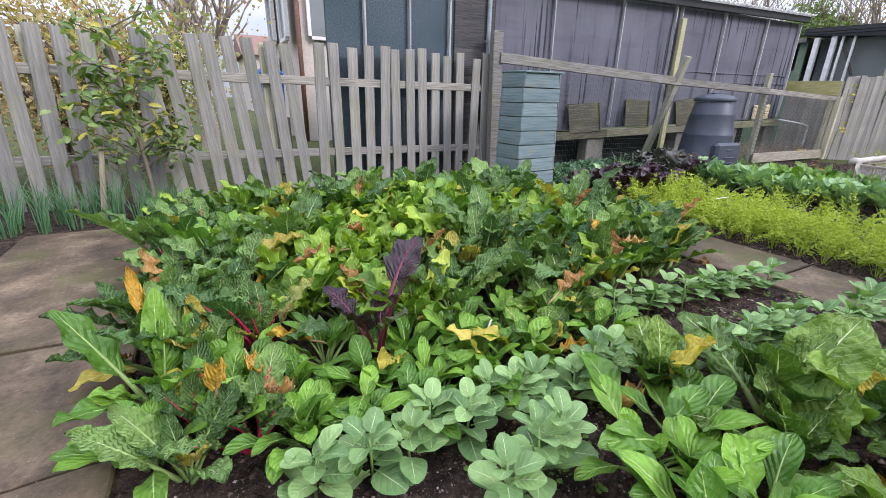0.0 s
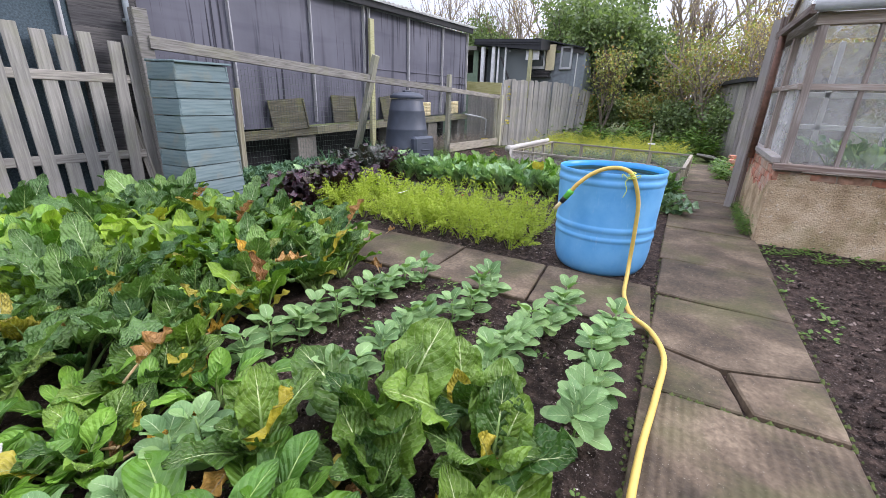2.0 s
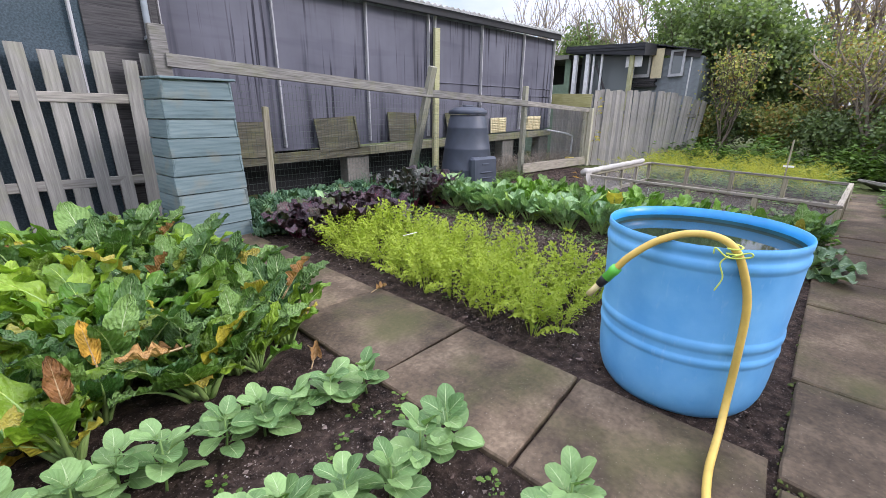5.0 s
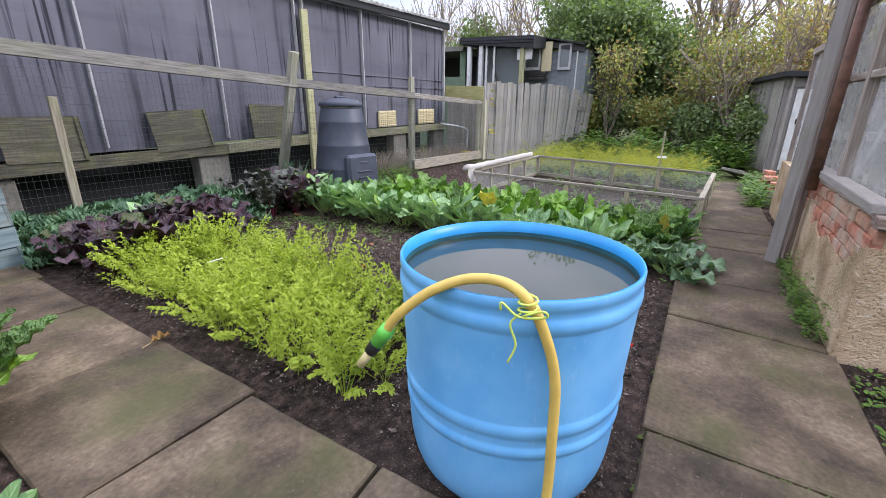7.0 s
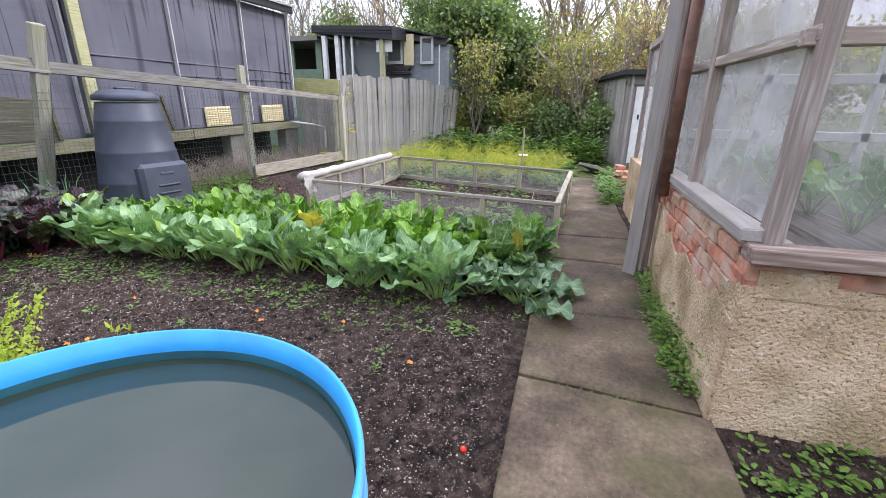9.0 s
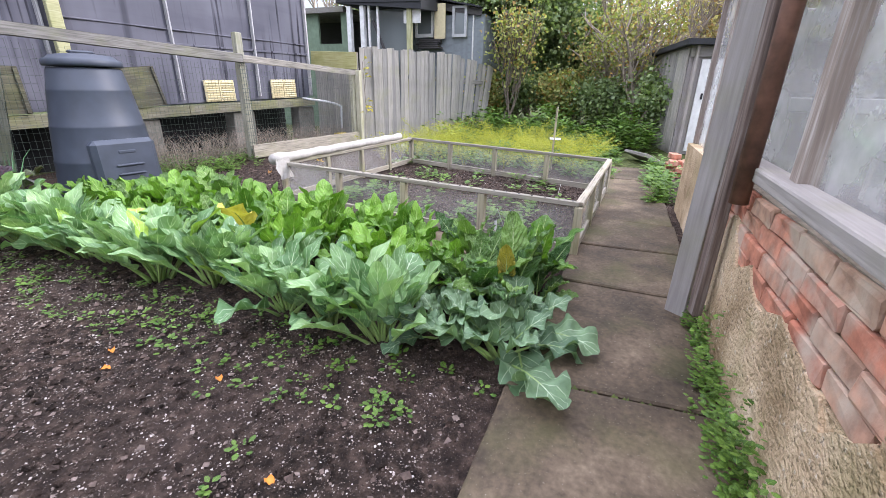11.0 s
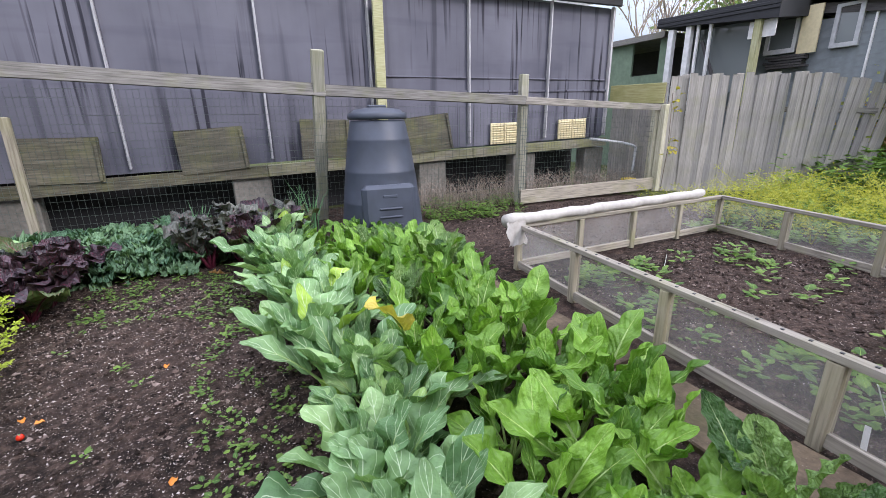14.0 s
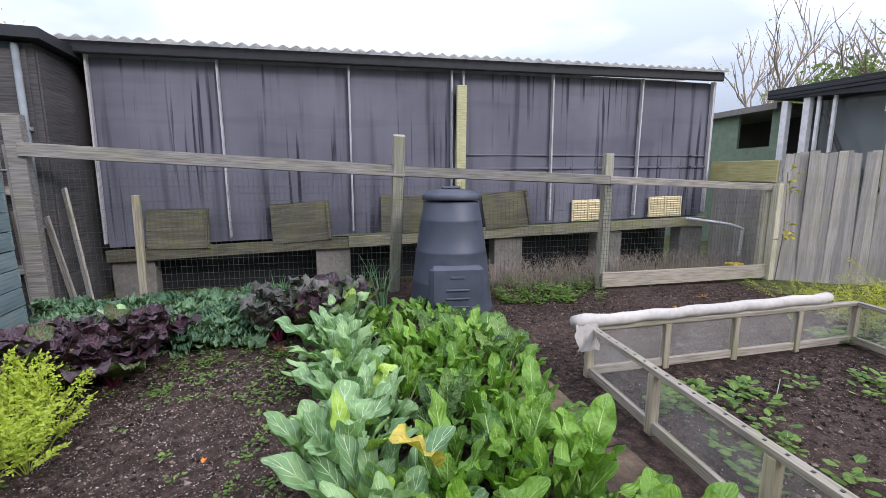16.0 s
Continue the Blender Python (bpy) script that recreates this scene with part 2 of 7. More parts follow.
# ground
s = Mat("dark crumbly soil", 0.95, 0, 0.15)
n1, n2, n3 = s.noise(16, 8, vec="World", rough=0.72), s.noise(1.1, 3, vec="World"), s.noise(110, 2, vec="World")
c0 = s.ramp(n1, [(0.36, (0.008, 0.006, 0.005)), (0.5, (0.036, 0.025, 0.019)), (0.66, (0.115, 0.078, 0.061))])
c0 = s.mix(s.math("MULTIPLY", s.ramp(n2, [(0.4, (0, 0, 0)), (0.7, (1, 1, 1))]), 0.45), c0, (0.105, 0.073, 0.060))
c0 = s.mix(s.ramp(n3, [(0.62, (0, 0, 0)), (0.69, (0.5, 0.5, 0.5))]), c0, (0.30, 0.25, 0.225))
s.color(c0).bump(s.math("ADD", n1, s.math("MULTIPLY", n3, 0.25)), 1.0, 0.05)
M_SOIL = s.m
s = Mat("rough grass ground", 0.95, 0, 0.15)
n1 = s.noise(14, 6, vec="World")
s.color(s.ramp(n1, [(0.3, (0.03, 0.035, 0.014)), (0.55, (0.06, 0.075, 0.022)), (0.75, (0.11, 0.11, 0.045))])).bump(n1, 0.8, 0.04)
M_GRASS = s.m
s = Mat("clods and grit", 0.95, 0, 0.15)
s.color(s.mix(1.0, s.ramp(s.island(), [(0.0, (0.014, 0.010, 0.008)), (0.5, (0.05, 0.036, 0.029)), (0.8, (0.125, 0.090, 0.075)), (0.97, (0.23, 0.18, 0.155))]), s.ramp(s.noise(60, 3, vec="World"), [(0.3, (0.6, 0.6, 0.6)), (0.7, (1.3, 1.3, 1.3))]), "MULTIPLY"))
M_CLOD = s.m
s = Mat("pale grit", 0.9, 0, 0.2)
s.color(s.ramp(s.island(), [(0.0, (0.10, 0.075, 0.06)), (0.5, (0.26, 0.21, 0.18)), (1.0, (0.50, 0.45, 0.41))]))
M_GRIT = s.m
s = Mat("worn concrete slab", 0.85, 0, 0.25)
n1, n2, n3 = s.noise(3.0, 6, vec="World", rough=0.65), s.noise(45, 4, vec="World"), s.noise(130, 2, vec="World")
c0 = s.ramp(n1, [(0.30, (0.034, 0.026, 0.017)), (0.5, (0.094, 0.071, 0.048)), (0.68, (0.185, 0.144, 0.10))])
c0 = s.mix(1.0, c0, s.ramp(s.rnd(), [(0, (0.78, 0.76, 0.74)), (1, (1.16, 1.12, 1.08))]), "MULTIPLY")
c0 = s.mix(1.0, c0, s.ramp(n2, [(0.3, (0.7, 0.7, 0.7)), (0.7, (1.2, 1.2, 1.2))]), "MULTIPLY")
c0 = s.mix(s.ramp(n3, [(0.69, (0, 0, 0)), (0.74, (0.7, 0.7, 0.7))]), c0, (0.30, 0.27, 0.22))
c0 = s.mix(s.ramp(s.noise(2.1, 5, vec="World"), [(0.50, (0, 0, 0)), (0.68, (0.6, 0.6, 0.6))]), c0, (0.075, 0.078, 0.026))
s.color(c0).bump(s.math("ADD", n2, s.math("MULTIPLY", n3, 0.4)), 0.5, 0.006)
s.roughness(n1, 0.6, 0.95)
M_SLAB = s.m
M_MOSS = plain("green moss", (0.065, 0.085, 0.018), 0.95, 0.4, 60, bump=0.8)

# masonry
s = Mat("orange-red brick", 0.9, 0, 0.2)
n1 = s.noise(18, 5, vec="World")
c0 = s.mix(1.0, s.ramp(s.rnd(), [(0, (0.40, 0.16, 0.105)), (0.5, (0.47, 0.21, 0.14)), (1, (0.42, 0.28, 0.20))]), s.ramp(n1, [(0.3, (0.55, 0.55, 0.55)), (0.7, (1.25, 1.2, 1.15))]), "MULTIPLY")
c0 = s.mix(s.ramp(s.noise(6, 5, vec="World"), [(0.47, (0, 0, 0)), (0.66, (0.75, 0.75, 0.75))]), c0, (0.44, 0.38, 0.30))
s.color(c0).bump(n1, 0.6, 0.008)
M_BRICK = s.m
s = Mat("pebbly cement render", 0.95, 0, 0.15)
n1, n2, n3 = s.noise(2.6, 6, vec="World", rough=0.65), s.noise(38, 3, vec="World"), s.noise(75, 2, vec="World")
c0 = s.ramp(n1, [(0.30, (0.25, 0.175, 0.10)), (0.5, (0.48, 0.36, 0.23)), (0.70, (0.66, 0.53, 0.38))])
c0 = s.mix(s.ramp(n2, [(0.62, (0, 0, 0)), (0.7, (0.6, 0.6, 0.6))]), c0, (0.60, 0.53, 0.43))
c0 = s.mix(s.ramp(n3, [(0.30, (0.7, 0.7, 0.7)), (0.4, (0, 0, 0))]), c0, (0.09, 0.07, 0.05))
c0 = s.mix(s.ramp(s.noise(3.3, 4, vec="World"), [(0.55, (0, 0, 0)), (0.75, (0.5, 0.5, 0.5))]), c0, (0.17, 0.17, 0.06))
s.color(c0).bump(s.math("ADD", n2, n3), 0.9, 0.012)
M_RENDER = s.m
M_MORTAR = plain("crumbling mortar", (0.34, 0.29, 0.23), 0.95, 0.3, 30, bump=0.8)
M_BLOCK = plain("grey concrete block", (0.18, 0.17, 0.145), 0.95, 0.25, 25, bump=0.6)
M_HOUSEWALL = plain("pale house render", (0.52, 0.46, 0.40), 0.9, 0.12, 15)
M_HOUSEROOF = plain("red-brown roof tile", (0.22, 0.13, 0.105), 0.9, 0.2, 10)

# plastics and metal
s = Mat("sky-blue barrel plastic", 0.38, 0, 0.45)
n1, n2 = s.noise(7, 5), s.noise(50, 4, (1, 1, 0.3))
c0 = s.ramp(n1, [(0.3, (0.10, 0.34, 0.66)), (0.7, (0.165, 0.44, 0.75))])
c0 = s.mix(s.ramp(n2, [(0.6, (0, 0, 0)), (0.75, (0.35, 0.35, 0.35))]), c0, (0.30, 0.52, 0.75))
s.color(c0).roughness(n1, 0.3, 0.55).bump(n2, 0.08, 0.002)
M_BLUE = s.m
M_BLUERIM = plain("deep blue barrel rim plastic", (0.03, 0.29, 0.64), 0.35, 0.15, 9, bump=0.05)
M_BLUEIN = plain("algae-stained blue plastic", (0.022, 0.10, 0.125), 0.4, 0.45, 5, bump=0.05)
M_BINBLACK = plain("slate-black bin plastic", (0.046, 0.055, 0.074), 0.5, 0.25, 6, bump=0.08)
M_HOSE = plain("yellow hose rubber", (0.60, 0.42, 0.10), 0.5, 0.12, 30)
M_HOSETIP = plain("pale hose end", (0.66, 0.56, 0.28), 0.5, 0.05, 30)
M_GREENPL = plain("bright green plastic", (0.13, 0.52, 0.07), 0.4, 0.1, 30)
M_BLACKPL = plain("black plastic", (0.02, 0.02, 0.022), 0.4, 0.2, 30)
M_STRING = plain("yellow-green string", (0.55, 0.66, 0.12), 0.7, 0.1, 40)
M_WHITEPL = plain("white plastic", (0.75, 0.75, 0.73), 0.45, 0.08, 20)
M_FLEECE = plain("off-white rolled fleece", (0.40, 0.38, 0.345), 0.95, 0.15, 20, bump=0.6)
M_CREAM = plain("cream vent plastic", (0.66, 0.58, 0.36), 0.6, 0.1, 20)
M_WIRE = plain("green-grey wire", (0.11, 0.14, 0.12), 0.5, 0.2, 30, metal=0.4)
M_PIPE = plain("rusty brown downpipe", (0.15, 0.075, 0.05), 0.75, 0.4, 20)
M_GREYPIPE = plain("grey gutter plastic", (0.42, 0.43, 0.43), 0.5, 0.15, 15)
M_WHITEPAINT = plain("old white paint", (0.66, 0.66, 0.64), 0.6, 0.15, 12)
M_GREENWALL = plain("faded green boards", (0.16, 0.22, 0.15), 0.8, 0.2, 8)
M_GREYWALL = plain("dark blue-grey cladding", (0.19, 0.215, 0.225), 0.8, 0.2, 8)
M_BLUETARP = plain("blue plastic sheet", (0.04, 0.15, 0.5), 0.5, 0.2, 6)
# shade painted as near-black, for the void under the barn and the box inside
M_DARK = plain("near-black shade fill", (0.012, 0.012, 0.013), 0.95, 0.3, 8)
s = Mat("still dark water", 0.04, 0, 0.42)
s.b.inputs["Base Color"].default_value = (0.018, 0.028, 0.018, 1)
s.bump(s.noise(5, 2), 0.02, 0.002)
M_WATER = s.m
s = Mat("dark window glass", 0.08, 0, 0.7)
s.b.inputs["Base Color"].default_value = (0.17, 0.19, 0.188, 1)
M_DARKGLASS = s.m
M_NET = netting("fine grey insect mesh", (0.46, 0.45, 0.42), 0.33)
M_FILM = netting("clouded greenhouse sheet", (0.66, 0.66, 0.65), 0.34, 0.35)
M_FILM2 = netting("dusty clear pane", (0.55, 0.56, 0.55), 0.16, 0.2)

# leaves
M_CHARD = leafmat("chard leaf", (0.03, 0.082, 0.014), (0.19, 0.31, 0.045), (0.60, 0.66, 0.36), (0.50, 0.40, 0.05), 0.05, 8, 0.36, 0.24, 0.9)
M_CHARDDK = leafmat("dark crinkled chard leaf", (0.05, 0.12, 0.036), (0.20, 0.33, 0.09), (0.50, 0.56, 0.34), (0.40, 0.33, 0.06), 0.03, 9, 0.38, 0.16, 1.0)
M_SPIN = leafmat("bright beet-spinach leaf", (0.085, 0.18, 0.02), (0.33, 0.48, 0.055), (0.46, 0.56, 0.17), (0.50, 0.42, 0.06), 0.015, 6, 0.38, 0.12, 0.6)
M_SPIN2 = leafmat("deep green spinach leaf", (0.062, 0.155, 0.02), (0.20, 0.375, 0.05), (0.42, 0.54, 0.18), None, 0.0, 6, 0.38, 0.12, 0.6)
M_CAULIB = leafmat("blue-green brassica leaf", (0.085, 0.155, 0.085), (0.19, 0.29, 0.16), (0.50, 0.60, 0.42), None, 0.0, 5, 0.5, 0.5, 0.4)
M_CAULI = leafmat("grey-green brassica leaf", (0.12, 0.235, 0.10), (0.31, 0.47, 0.215), (0.56, 0.67, 0.46), (0.34, 0.50, 0.08), 0.03, 5, 0.5, 0.6, 0.4)
M_BEET = leafmat("dark purple beet leaf", (0.024, 0.016, 0.022), (0.095, 0.060, 0.075), (0.2, 0.025, 0.06), (0.07, 0.10, 0.035), 0.15, 8, 0.35, 0.5, 0.8, 0.1)
M_BEETG = leafmat("grey-purple beet leaf", (0.035, 0.04, 0.036), (0.13, 0.14, 0.12), (0.2, 0.06, 0.09), None, 0.0, 8, 0.4, 0.4, 0.8, 0.1)
M_BEAN = leafmat("blue-green bean leaf", (0.11, 0.21, 0.075), (0.26, 0.40, 0.155), (0.42, 0.52, 0.28), None, 0.0, 5, 0.55, 0.25, 0.25)
M_KALE = leafmat("blue-green curly kale leaf", (0.065, 0.145, 0.085), (0.17, 0.29, 0.16), (0.22, 0.30, 0.18), None, 0.0, 8, 0.55, 0.25, 0.9)
M_CARROT = leafmat("yellow-green carrot frond", (0.14, 0.225, 0.015), (0.41, 0.50, 0.04), (0.36, 0.44, 0.055), (0.54, 0.44, 0.05), 0.04, 1, 0.6, 0.0, 0.0, 0.34, per="island")
M_ASPAR = leafmat("yellowing feathery foliage", (0.18, 0.24, 0.035), (0.44, 0.44, 0.065), (0.4, 0.4, 0.06), (0.48, 0.31, 0.05), 0.15, 1, 0.6, 0.0, 0.0, 0.3, per="island")
M_WEED = leafmat("small weed leaf", (0.055, 0.12, 0.02), (0.15, 0.245, 0.045), (0.2, 0.32, 0.06), None, 0.0, 3, 0.5, 0.0, 0.1, 0.25, per="island")
M_ONION = plain("blue-green onion leaf", (0.085, 0.20, 0.085), 0.45, 0.35, 6)
M_DEADLEAF = leafmat("dry brown leaf", (0.26, 0.12, 0.045), (0.50, 0.29, 0.11), (0.5, 0.36, 0.2), (0.62, 0.36, 0.05), 0.25, 7, 0.75, 0.3, 0.9, 0.15)
M_YELLEAF = leafmat("yellow fading leaf", (0.42, 0.36, 0.04), (0.58, 0.46, 0.10), (0.6, 0.55, 0.25), None, 0.0, 8, 0.5, 0.4, 0.7, 0.25)
M_STALK = plain("pale leaf stalk", (0.25, 0.36, 0.11), 0.4, 0.2, 10, bump=0.05)
M_REDSTALK = plain("crimson leaf stalk", (0.42, 0.015, 0.075), 0.35, 0.25, 10, bump=0.05)
M_BEETSTALK = plain("dark red stalk", (0.085, 0.012, 0.026), 0.4, 0.25, 10, bump=0.05)
M_STEM = plain("green stem", (0.16, 0.27, 0.07), 0.5, 0.2, 10, bump=0.05)
M_BARK = plain("grey-brown bark", (0.16, 0.13, 0.10), 0.9, 0.35, 14, bump=0.8)
M_PALEBARK = plain("pale twig bark", (0.30, 0.25, 0.20), 0.9, 0.3, 14, bump=0.5)
M_TREEDARK = leafmat("dark evergreen leaf", (0.11, 0.16, 0.075), (0.29, 0.36, 0.175), (0.14, 0.2, 0.07), None, 0.0, 3, 0.5, 0.0, 0.1, 0.42, per="island")
M_TREEMID = leafmat("mid-green hedge leaf", (0.22, 0.25, 0.09), (0.55, 0.53, 0.23), (0.3, 0.34, 0.15), (0.42, 0.26, 0.10), 0.2, 3, 0.55, 0.0, 0.1, 0.45, per="island")
M_TREEBROWN = leafmat("autumn brown leaf", (0.38, 0.29, 0.16), (0.62, 0.53, 0.31), (0.3, 0.24, 0.12), (0.46, 0.25, 0.10), 0.15, 3, 0.6, 0.0, 0.1, 0.45, per="island")
M_APPLELEAF = leafmat("yellowing fruit-tree leaf", (0.09, 0.16, 0.05), (0.26, 0.35, 0.11), (0.2, 0.3, 0.1), (0.40, 0.36, 0.06), 0.15, 5, 0.5, 0.2, 0.2, 0.25)
M_TOMATO = plain("ripe red tomato skin", (0.55, 0.03, 0.012), 0.25, 0.1, 5, bump=0)
M_ORANGE = plain("orange fallen petal", (0.62, 0.22, 0.03), 0.6, 0.15, 20)


# ---- building helpers ----
def mesh(name, verts, faces, mats, uv=None, mi=None, smooth=False):
    me = bpy.data.meshes.new(name)
    me.from_pydata([tuple(v) for v in verts], [], faces)
    for m in (mats if isinstance(mats, (list, tuple)) else [mats]):
        me.materials.append(m)
    if mi is not None:
        me.polygons.foreach_set("material_index", mi)
    if smooth:
        me.polygons.foreach_set("use_smooth", [True] * len(me.polygons))
    if uv is not None:
        lay = me.uv_layers.new(name="UVMap")
        idx = np.empty(len(me.loops), dtype=np.int32)
        me.loops.foreach_get("vertex_index", idx)
        lay.data.foreach_set("uv", np.asarray(uv, dtype=np.float32)[idx].ravel())
    me.update()
    return me


def put(name, me, parent=None, m=None, label=""):
    ob = new(name, me)
    ob.parent = parent
    if m is not None:
        ob.matrix_basis = m
    return tagged(ob, label)


def thing(name, m, label, category, group="", kind="", data=None):
    ob = new(name, data)
    ob.matrix_basis = m if isinstance(m, Matrix) else pose(*m)
    if data is None:
        ob.empty_display_size = 0.1
    return tagged(ob, label, category, group, kind)


def block(sx, sy, sz, mat, bevel=0.004, wob=0.0, seed=0, name="block"):
    """A box centred in x and y that stands on z = 0, with worn chamfered edges."""
    bm = bmesh.new()
    bmesh.ops.create_cube(bm, size=1)
    for v in bm.verts:
        v.co = Vector((v.co.x * sx, v.co.y * sy, (v.co.z + 0.5) * sz))
    if bevel:
        bmesh.ops.bevel(bm, geom=list(bm.edges), offset=min(bevel, 0.45 * min(sx, sy, sz)), segments=1, affect="EDGES")
    if wob:
        rg = random.Random(seed)
        for v in bm.verts:
            v.co += Vector((rg.uniform(-wob, wob), rg.uniform(-wob, wob), rg.uniform(-wob, wob)))
    me = bpy.data.meshes.new(name)
    bm.to_mesh(me)
    bm.free()
    me.materials.append(mat)
    return me


def beam(name, a, b, w, h, mat, parent=None, label="", bevel=0.004, wob=0.0, seed=0):
    """A timber from a to b: its long axis is local x, w wide and h high."""
    a, b = Vector(a), Vector(b)
    d = b - a
    me = block(d.length, w, h, mat, bevel, wob, seed, name)
    for v in me.vertices:
        v.co.z -= h / 2
    q = d.to_track_quat("X", "Z").to_matrix().to_4x4()
    return put(name, me, parent, Matrix.Translation((a + b) / 2) @ q, label)


def tube_data(pts, radii, seg=8, closed=True):
    """Verts and faces of a round tube along points."""
    pts = [Vector(p) for p in pts]
    if not isinstance(radii, (list, tuple)):
        radii = [radii] * len(pts)
    vs, fs = [], []
    up = Vector((0.13, 0.31, 0.94))
    for i, p in enumerate(pts):
        d = (pts[min(i + 1, len(pts) - 1)] - pts[max(i - 1, 0)]).normalized()
        a = d.cross(up)
        if a.length < 1e-3:
            a = d.cross(Vector((1, 0, 0)))
        a.normalize()
        up = a.cross(d).normalized()
        for k in range(seg):
            an = 2 * math.pi * k / seg
            vs.append(p + (a * math.cos(an) + up * math.sin(an)) * radii[i])
    for i in range(len(pts) - 1):
        for k in range(seg):
            k2 = (k + 1) % seg
            fs.append((i * seg + k, i * seg + k2, (i + 1) * seg + k2, (i + 1) * seg + k))
    if closed:
        fs.append(tuple(range(seg))[::-1])
        fs.append(tuple((len(pts) - 1) * seg + k for k in range(seg)))
    return vs, fs


def tube(name, pts, radii, mat, parent=None, label="", seg=8):
    vs, fs = tube_data(pts, radii, seg)
    return put(name, mesh(name, vs, fs, mat, smooth=True), parent, None, label)


def spline(pts, n=8):
    """Catmull-Rom through points."""
    P = [Vector(p) for p in pts]
    P = [P[0] * 2 - P[1]] + P + [P[-1] * 2 - P[-2]]
    out = []
    for i in range(1, len(P) - 2):
        for k in range(n):
            t = k / n
            a, b, c, d = P[i - 1], P[i], P[i + 1], P[i + 2]
            out.append(0.5 * ((2 * b) + (c - a) * t + (2 * a - 5 * b + 4 * c - d) * t * t + (3 * b - a - 3 * c + d) * t ** 3))
    out.append(P[-2])
    return out


def lathe(prof, seg=48):
    """Verts and faces of a profile (r, z) turned round z."""
    vs, fs = [], []
    for r, z in prof:
        for k in range(seg):
            an = 2 * math.pi * k / seg
            vs.append((r * math.cos(an), r * math.sin(an), z))
    for i in range(len(prof) - 1):
        for k in range(seg):
            k2 = (k + 1) % seg
            fs.append((i * seg + k, i * seg + k2, (i + 1) * seg + k2, (i + 1) * seg + k))
    return vs, fs


def join(parts):
    V, F = [], []
    for vs, fs in parts:
        o = len(V)
        V += list(vs)
        F += [tuple(i + o for i in f) for f in fs]
    return V, F


def boxdata(x0, x1, y0, y1, z0, z1):
    vs = [(x, y, z) for z in (z0, z1) for y in (y0, y1) for x in (x0, x1)]
    return vs, [(0, 2, 3, 1), (4, 5, 7, 6), (0, 1, 5, 4), (2, 6, 7, 3), (0, 4, 6, 2), (1, 3, 7, 5)]


# ---- ground: one sheet to the horizon ----
def ground_z(x, y):
    n1 = noise.noise(Vector((x * 2.1, y * 2.1, 0.3))) * 0.018 + noise.noise(Vector((x * 9, y * 9, 1.7))) * 0.014 + noise.noise(Vector((x * 24, y * 24, 4.1))) * 0.010
    paved = (-0.90 < y < -0.22 and -2 < x < 12.2) or (3.64 < x < 4.26 and -0.2 < y < 4.2) or (-0.83 < x < 0.10 and -0.2 < y < 4.45)
    return -0.014 + 0.3 * n1 if paved else n1 - 0.005


def axis(lo, hi, step, far):
    mid = list(np.arange(lo, hi + step / 2, step))
    out, d = [], step
    while d < far:
        d *= 1.8
        out.append(d)
    return [lo - v for v in reversed(out)] + mid + [hi + v for v in out]


gx, gy = axis(-1.6, 13.0, 0.055, 400), axis(-3.6, 6.2, 0.055, 400)
gv = [(x, y, ground_z(x, y)) for y in gy for x in gx]
nx = len(gx)
gf, gm = [], []
for j in range(len(gy) - 1):
    for i in range(nx - 1):
        gf.append((j * nx + i, j * nx + i + 1, (j + 1) * nx + i + 1, (j + 1) * nx + i))
        cx, cy = (gx[i] + gx[i + 1]) / 2, (gy[j] + gy[j + 1]) / 2
        gm.append(0 if (-1.7 < cx < 12.2 and -3.4 < cy < 5.9) else 1)
tagged(new("ground", mesh("ground", gv, gf, [M_SOIL, M_GRASS], mi=gm, smooth=True)), "dark crumbly garden soil with grit, running into rough grass", "ground", kind="structure")


def clods(name, areas, n, lo, hi, seed, mat, label):
    rg = random.Random(seed)
    base = [(1, 0, 0), (-1, 0, 0), (0, 1, 0), (0, -1, 0), (0, 0, 1), (0, 0, -1)]
    tri = [(0, 2, 4), (2, 1, 4), (1, 3, 4), (3, 0, 4), (2, 0, 5), (1, 2, 5), (3, 1, 5), (0, 3, 5)]
    V, F = [], []
    tot = sum((a[1] - a[0]) * (a[3] - a[2]) for a in areas)
    for x0, x1, y0, y1 in areas:
        for _ in range(int(n * (x1 - x0) * (y1 - y0) / tot)):
            x, y = rg.uniform(x0, x1), rg.uniform(y0, y1)
            r = lo + (hi - lo) * rg.random() ** 3
            o = len(V)
            z = ground_z(x, y)
            for b in base:
                k = r * rg.uniform(0.6, 1.3)
                V.append((x + b[0] * k + rg.uniform(-r, r) * 0.3, y + b[1] * k + rg.uniform(-r, r) * 0.3, z + b[2] * k * 0.75 + r * 0.3))
            F += [tuple(i + o for i in t) for t in tri]
    return tagged(new(name, mesh(name, V, F, mat)), label, "soil", kind="stuff")


clods("soil_clods", [(0.2, 3.55, -0.1, 1.6), (4.4, 8.1, -0.1, 4.2), (1.5, 6.0, -3.0, -0.98), (8.5, 10.8, -0.2, 2.3), (8.4, 12.5, 2.5, 4.4)], 45000, 0.003, 0.016, 3, M_CLOD, "loose dark soil crumbs on the beds")
clods("soil_lumps", [(4.4, 8.1, -0.1, 4.2), (1.5, 6.0, -2.6, -0.98), (0.2, 3.55, -0.1, 1.6), (8.5, 10.8, -0.2, 2.3)], 5600, 0.009, 0.024, 5, M_SOIL, "larger clods of dark soil on the beds")
clods("soil_grit", [(0.2, 3.55, -0.1, 1.6), (4.4, 6.7, -0.1, 3.6), (8.5, 10.8, -0.2, 2.3)], 31000, 0.0014, 0.0052, 8, M_GRIT, "pale grit scattered over the dark soil")
